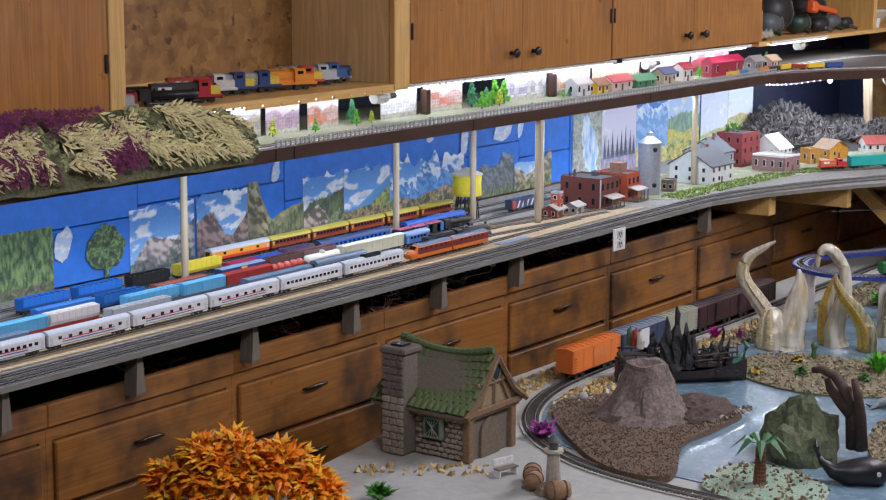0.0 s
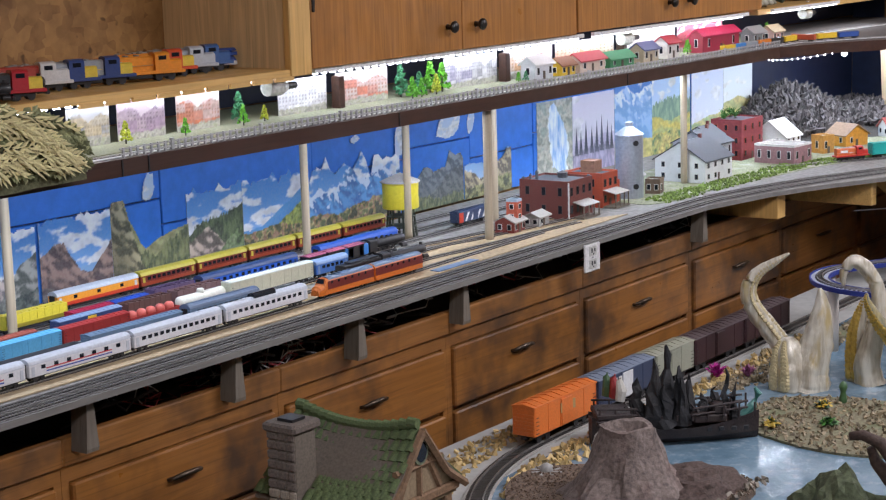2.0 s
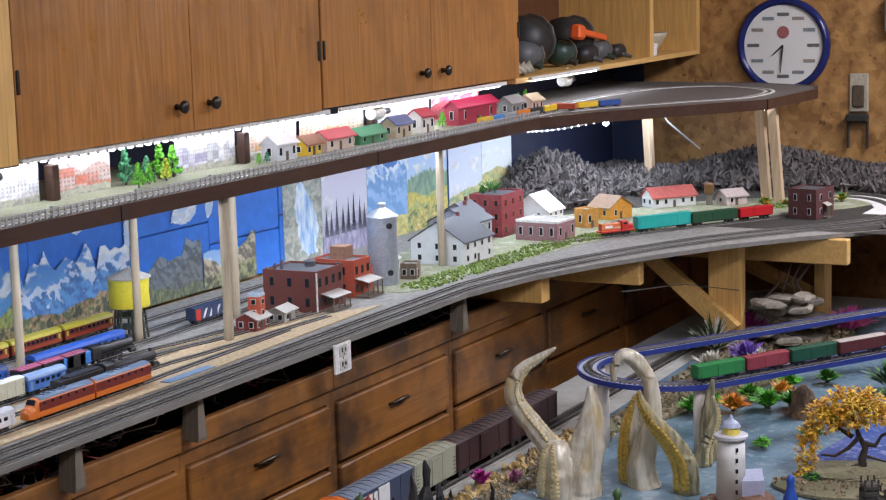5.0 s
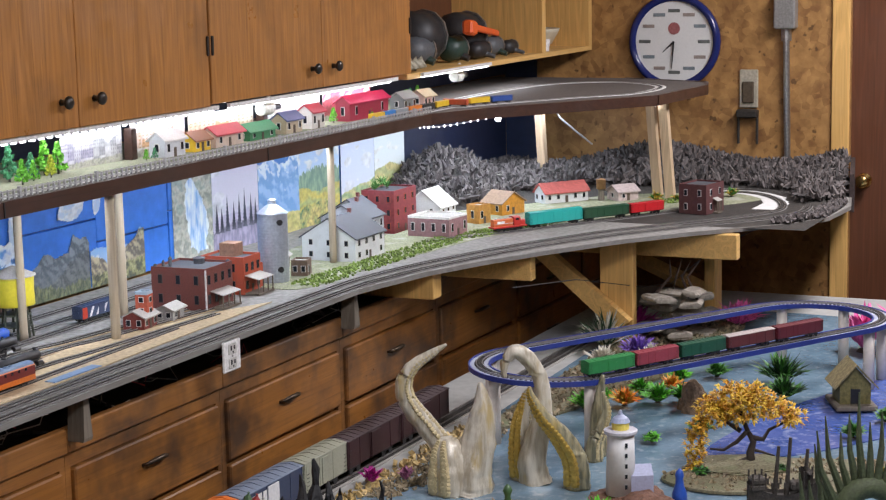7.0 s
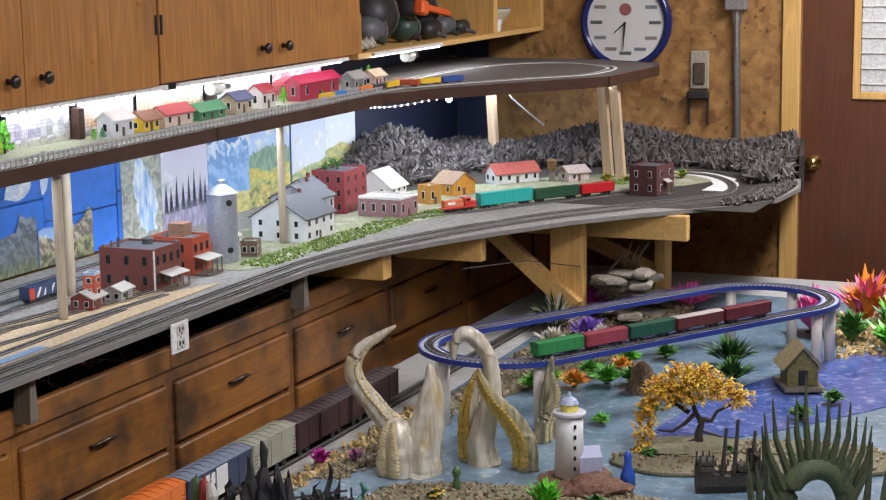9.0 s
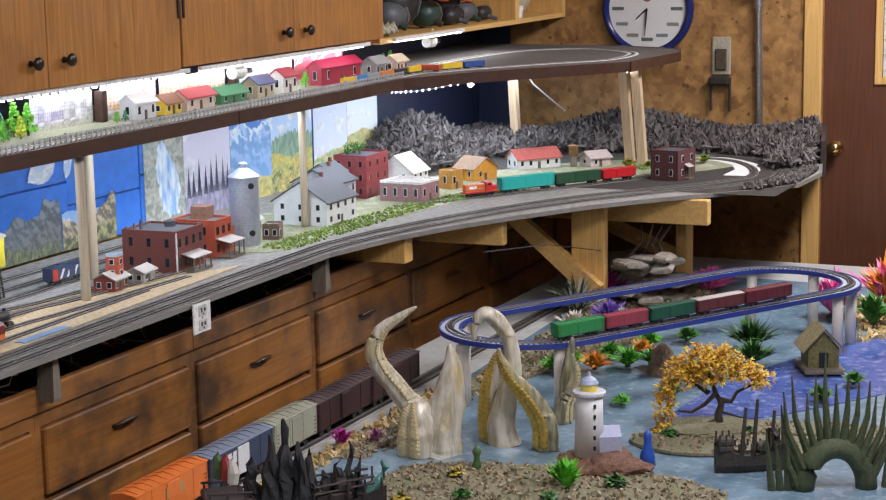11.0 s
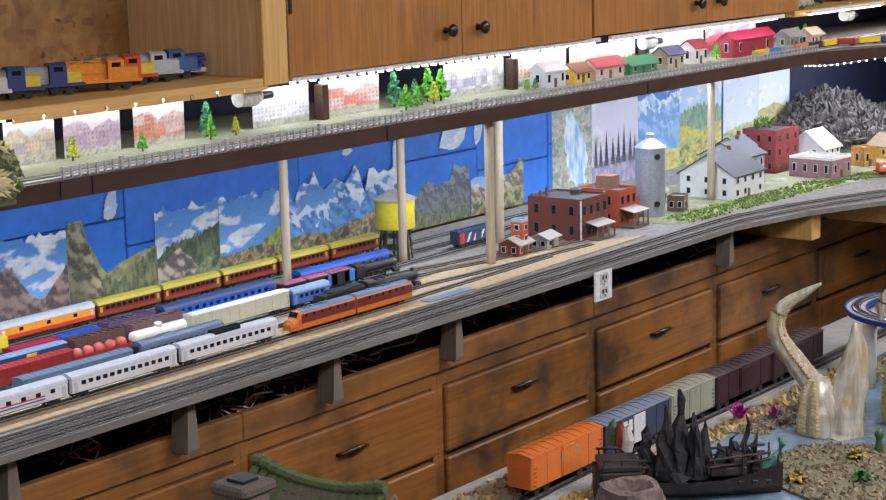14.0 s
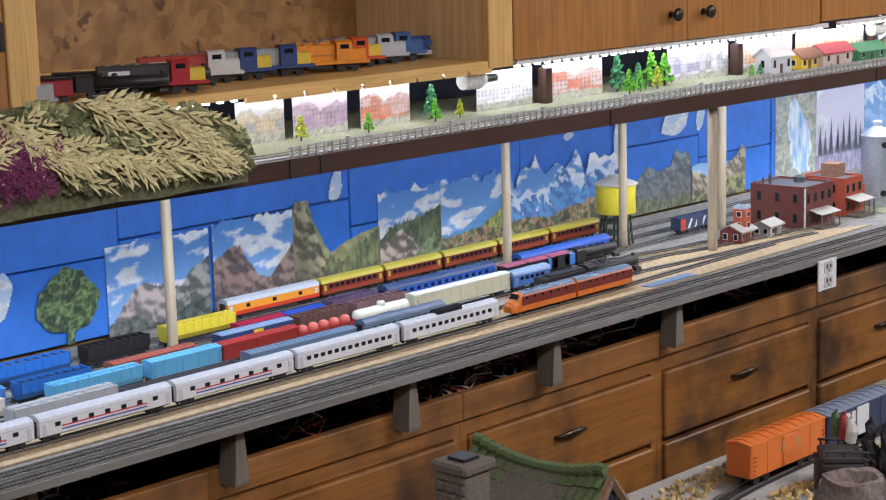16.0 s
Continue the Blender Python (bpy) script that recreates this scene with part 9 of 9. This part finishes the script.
# ---- end wall ----
ck = thing("wall_clock", "round white wall clock with a dark blue rim and train pictures", "clock", pose(XE, -0.674, 1.557))


def disc(r0, r1, x0, x1, seg=40):
    return S().rings([[(-x0, r0 * math.cos(a), r0 * math.sin(a)) for a in (math.tau * j / seg for j in range(seg))], [(-x1, r1 * math.cos(a), r1 * math.sin(a)) for a in (math.tau * j / seg for j in range(seg))]])


NAVR = paint("clock_navy_rim", (0.012, 0.02, 0.12), 0.2, vary=0.05, grime=0.05)
part("rim", S().rings([[(-x, r * math.cos(a), r * math.sin(a)) for a in (math.tau * j / 48 for j in range(48))] for x, r in ((0.002, 0.2), (0.02, 0.202), (0.034, 0.195), (0.038, 0.185), (0.03, 0.172), (0.02, 0.17))]), NAVR, ck, "dark blue glossy rim", True)
part("dial", disc(0.172, 0.172, 0.012, 0.0205), paint("clock_dial", (0.72, 0.72, 0.7), 0.4, vary=0.04, grime=0.05), ck)
for i in range(12):
    a = math.radians(30 * i)
    y, z = -0.13 * math.sin(a), 0.13 * math.cos(a)
    part("train_picture", S().box(-0.0222, -0.0207, y - 0.026, y + 0.026, z - 0.007, z + 0.007, 0.0006), paint("dial_ink_%d" % (i % 3), ((0.12, 0.13, 0.12), (0.3, 0.25, 0.22), (0.2, 0.24, 0.26))[i % 3], 0.5), ck, m=pose(0, 0, 0) if i % 2 else pose(0, 0, 0, 0, 0, 0))
part("emblem", disc(0.026, 0.026, 0.0205, 0.0222, 24), paint("emblem_red", (0.35, 0.12, 0.12), 0.4), ck, m=pose(0, 0, 0.055))
part("hour_hand", S().tube([(-0.0245, 0.0, 0.0), (-0.0245, 0.05, -0.045)], [0.005, 0.002], 5), BLACK, ck)
part("minute_hand", S().tube([(-0.0265, 0.0, 0.0), (-0.0265, 0.01, -0.115)], [0.004, 0.0015], 5), BLACK, ck)
pp = thing("wall_pipe", "grey metal conduit pipe with a box on the end wall", "pipe")
part("pipe", S().cyl((XE - 0.02, -1.165, 1.03), (XE - 0.02, -1.155, 1.6), 0.014, seg=12), STEEL, pp)
part("coupling", S().cyl((XE - 0.02, -1.156, 1.56), (XE - 0.02, -1.155, 1.61), 0.022, seg=12), STEEL, pp)
part("box", S().box(XE - 0.06, XE, -1.2, -1.11, 1.61, 1.75, 0.006), paint("conduit_grey", (0.35, 0.35, 0.34), 0.4, 0.5), pp)
wb = thing("wall_bracket", "worn metal bottle opener bracket on the end wall", "bracket")
part("plate", S().box(XE - 0.012, XE, -1.035, -0.955, 1.28, 1.44, 0.004), paint("worn_cream_metal", (0.5, 0.46, 0.36), 0.4, 0.3), wb)
part("back_plate", S().box(XE - 0.022, XE - 0.012, -1.02, -0.97, 1.3, 1.39, 0.006), paint("rusty_dark", (0.12, 0.09, 0.06), 0.6, 0.5), wb)
part("shelf_lip", S().box(XE - 0.05, XE - 0.006, -1.04, -0.95, 1.24, 1.275, 0.006), paint("dark_iron", (0.06, 0.055, 0.05), 0.5, 0.6), wb)
for y in (-1.035, -0.955):
    part("leg", S().cyl((XE - 0.02, y, 1.13), (XE - 0.02, y, 1.25), 0.006), paint("dark_iron", (0.06, 0.055, 0.05), 0.5, 0.6), wb)
for x, y in ((5.875, -0.52), (6.6, -0.86)):
    bb_ = thing("spot_bulb", "small bright LED spot under the upper shelf", "lamp", pose(x, y, 1.368))
    part("bulb", S().lathe((0, 0, 0), [(0.002, -0.012), (0.01, -0.006), (0.011, 0.002), (0.008, 0.007)], 12), LED, bb_, "", True)
lcw = thing("led_chain", "chain of tiny LED lights on a thin wire", "led chain")
part("wire", S().tube([(5.52, -0.385, 1.37), (5.63, -0.4, 1.36), (5.74, -0.43, 1.36), (5.86, -0.48, 1.37)], [0.001] * 4, 4), WHITE, lcw)
for i in range(12):
    u = i / 11
    part("diode", S().lathe((5.52 + 0.34 * u, -0.385 - 0.095 * u * u, 1.368 - 0.01 * math.sin(math.pi * u)), [(0.001, -0.003), (0.003, 0), (0.001, 0.003)], 8), LED, lcw)
cw = solo("hanging_cable", S().tube([(6.93, -0.3, 1.34), (6.97, -0.33, 1.27), (7.02, -0.38, 1.21), (7.08, -0.43, 1.15)], [0.004] * 4, 6), GREYW, "pale cable hanging behind the post", "cable")
cw2 = solo("hanging_cable", S().tube([(6.25, -1.38, 0.97), (6.22, -1.2, 0.88), (6.05, -1.1, 0.78), (5.85, -1.06, 0.8), (5.5, -0.95, 0.88), (5.2, -0.85, 0.9)], [0.0016] * 6, 6), BLACK, "thin black cable looping under the table", "cable")
# tools on the end shelf
TOOLD = [paint("tool_black", (0.02, 0.02, 0.022), 0.5), paint("tool_grey", (0.09, 0.1, 0.11), 0.5), paint("tool_green", (0.02, 0.05, 0.04), 0.45)]
for i, (x, y, w, h, r) in enumerate(((5.75, -0.2, 0.1, 0.05, 0), (6.0, -0.15, 0.16, 0.11, 1), (6.25, -0.18, 0.13, 0.1, 2), (6.45, -0.2, 0.14, 0.07, 0), (6.62, -0.18, 0.12, 0.08, 1), (6.75, -0.2, 0.1, 0.06, 0), (6.1, -0.1, 0.2, 0.2, 0), (6.5, -0.1, 0.2, 0.18, 0))):
    t = thing("power_tool", "dark power tool lying on the shelf", "tool", pose(x, y, 1.5405), "tools on the end shelf")
    part("body", S().tube([(-w / 2, 0, h * 0.5), (-w * 0.3, 0, h * 0.52), (w * 0.3, 0, h * 0.52), (w / 2, 0, h * 0.5)], [h * 0.3, h * 0.48, h * 0.46, h * 0.2], 12), TOOLD[r], t, "", True)
    part("handle", S().tube([(0, 0, h * 0.5), (w * 0.1, -0.03, h * 0.25), (w * 0.12, -0.06, h * 0.12)], [h * 0.18, h * 0.15, h * 0.12], 8), TOOLD[(r + 1) % 3], t)
    part("collar", S().tube([(w * 0.3, 0, h * 0.52), (w * 0.36, 0, h * 0.52)], [h * 0.5] * 2, 12), STEEL, t)
ps = thing("orange_pipe_wrench", "long orange tool lying over the others", "tool", pose(6.45, -0.22, 1.64, 0, 6, 10))
part("bar", S().box(-0.22, 0.22, -0.012, 0.012, 0, 0.024, 0.004), P("tool_orange", 0.8, 0.12, 0.02), ps)
part("head", S().box(-0.26, -0.17, -0.02, 0.02, -0.02, 0.035, 0.008), P("tool_orange", 0.8, 0.12, 0.02), ps)
solo("white_bowl", S().lathe((0, 0, 0), [(0.06, 0), (0.1, 0.02), (0.13, 0.07), (0.135, 0.085), (0.128, 0.085), (0.095, 0.03), (0.01, 0.02)], 28), P("cream_bowl", 0.55, 0.5, 0.38), "cream ceramic bowl on the end shelf", "bowl", smooth=True, m=pose(7.15, -0.12, 1.5405))
gl = thing("work_gloves", "pale work gloves bundled on the shelf", "gloves", pose(5.7, -0.27, 1.5405))
for i in range(6):
    part("finger", S().tube([(0.022 * i - 0.05, 0.02, 0.012), (0.022 * i - 0.045, -0.01, 0.03 + 0.01 * (i % 2)), (0.022 * i - 0.04, -0.02, 0.012)], [0.012, 0.014, 0.009], 8), P("glove_cream", 0.4, 0.37, 0.28), gl, "", True)
solo("paper_cup", S().lathe((0, 0, 0), [(0.02, 0), (0.026, 0.05), (0.024, 0.05), (0.018, 0.004)], 16), WHITE, "small white cup on the end shelf", "cup", m=pose(6.98, -0.26, 1.5405))
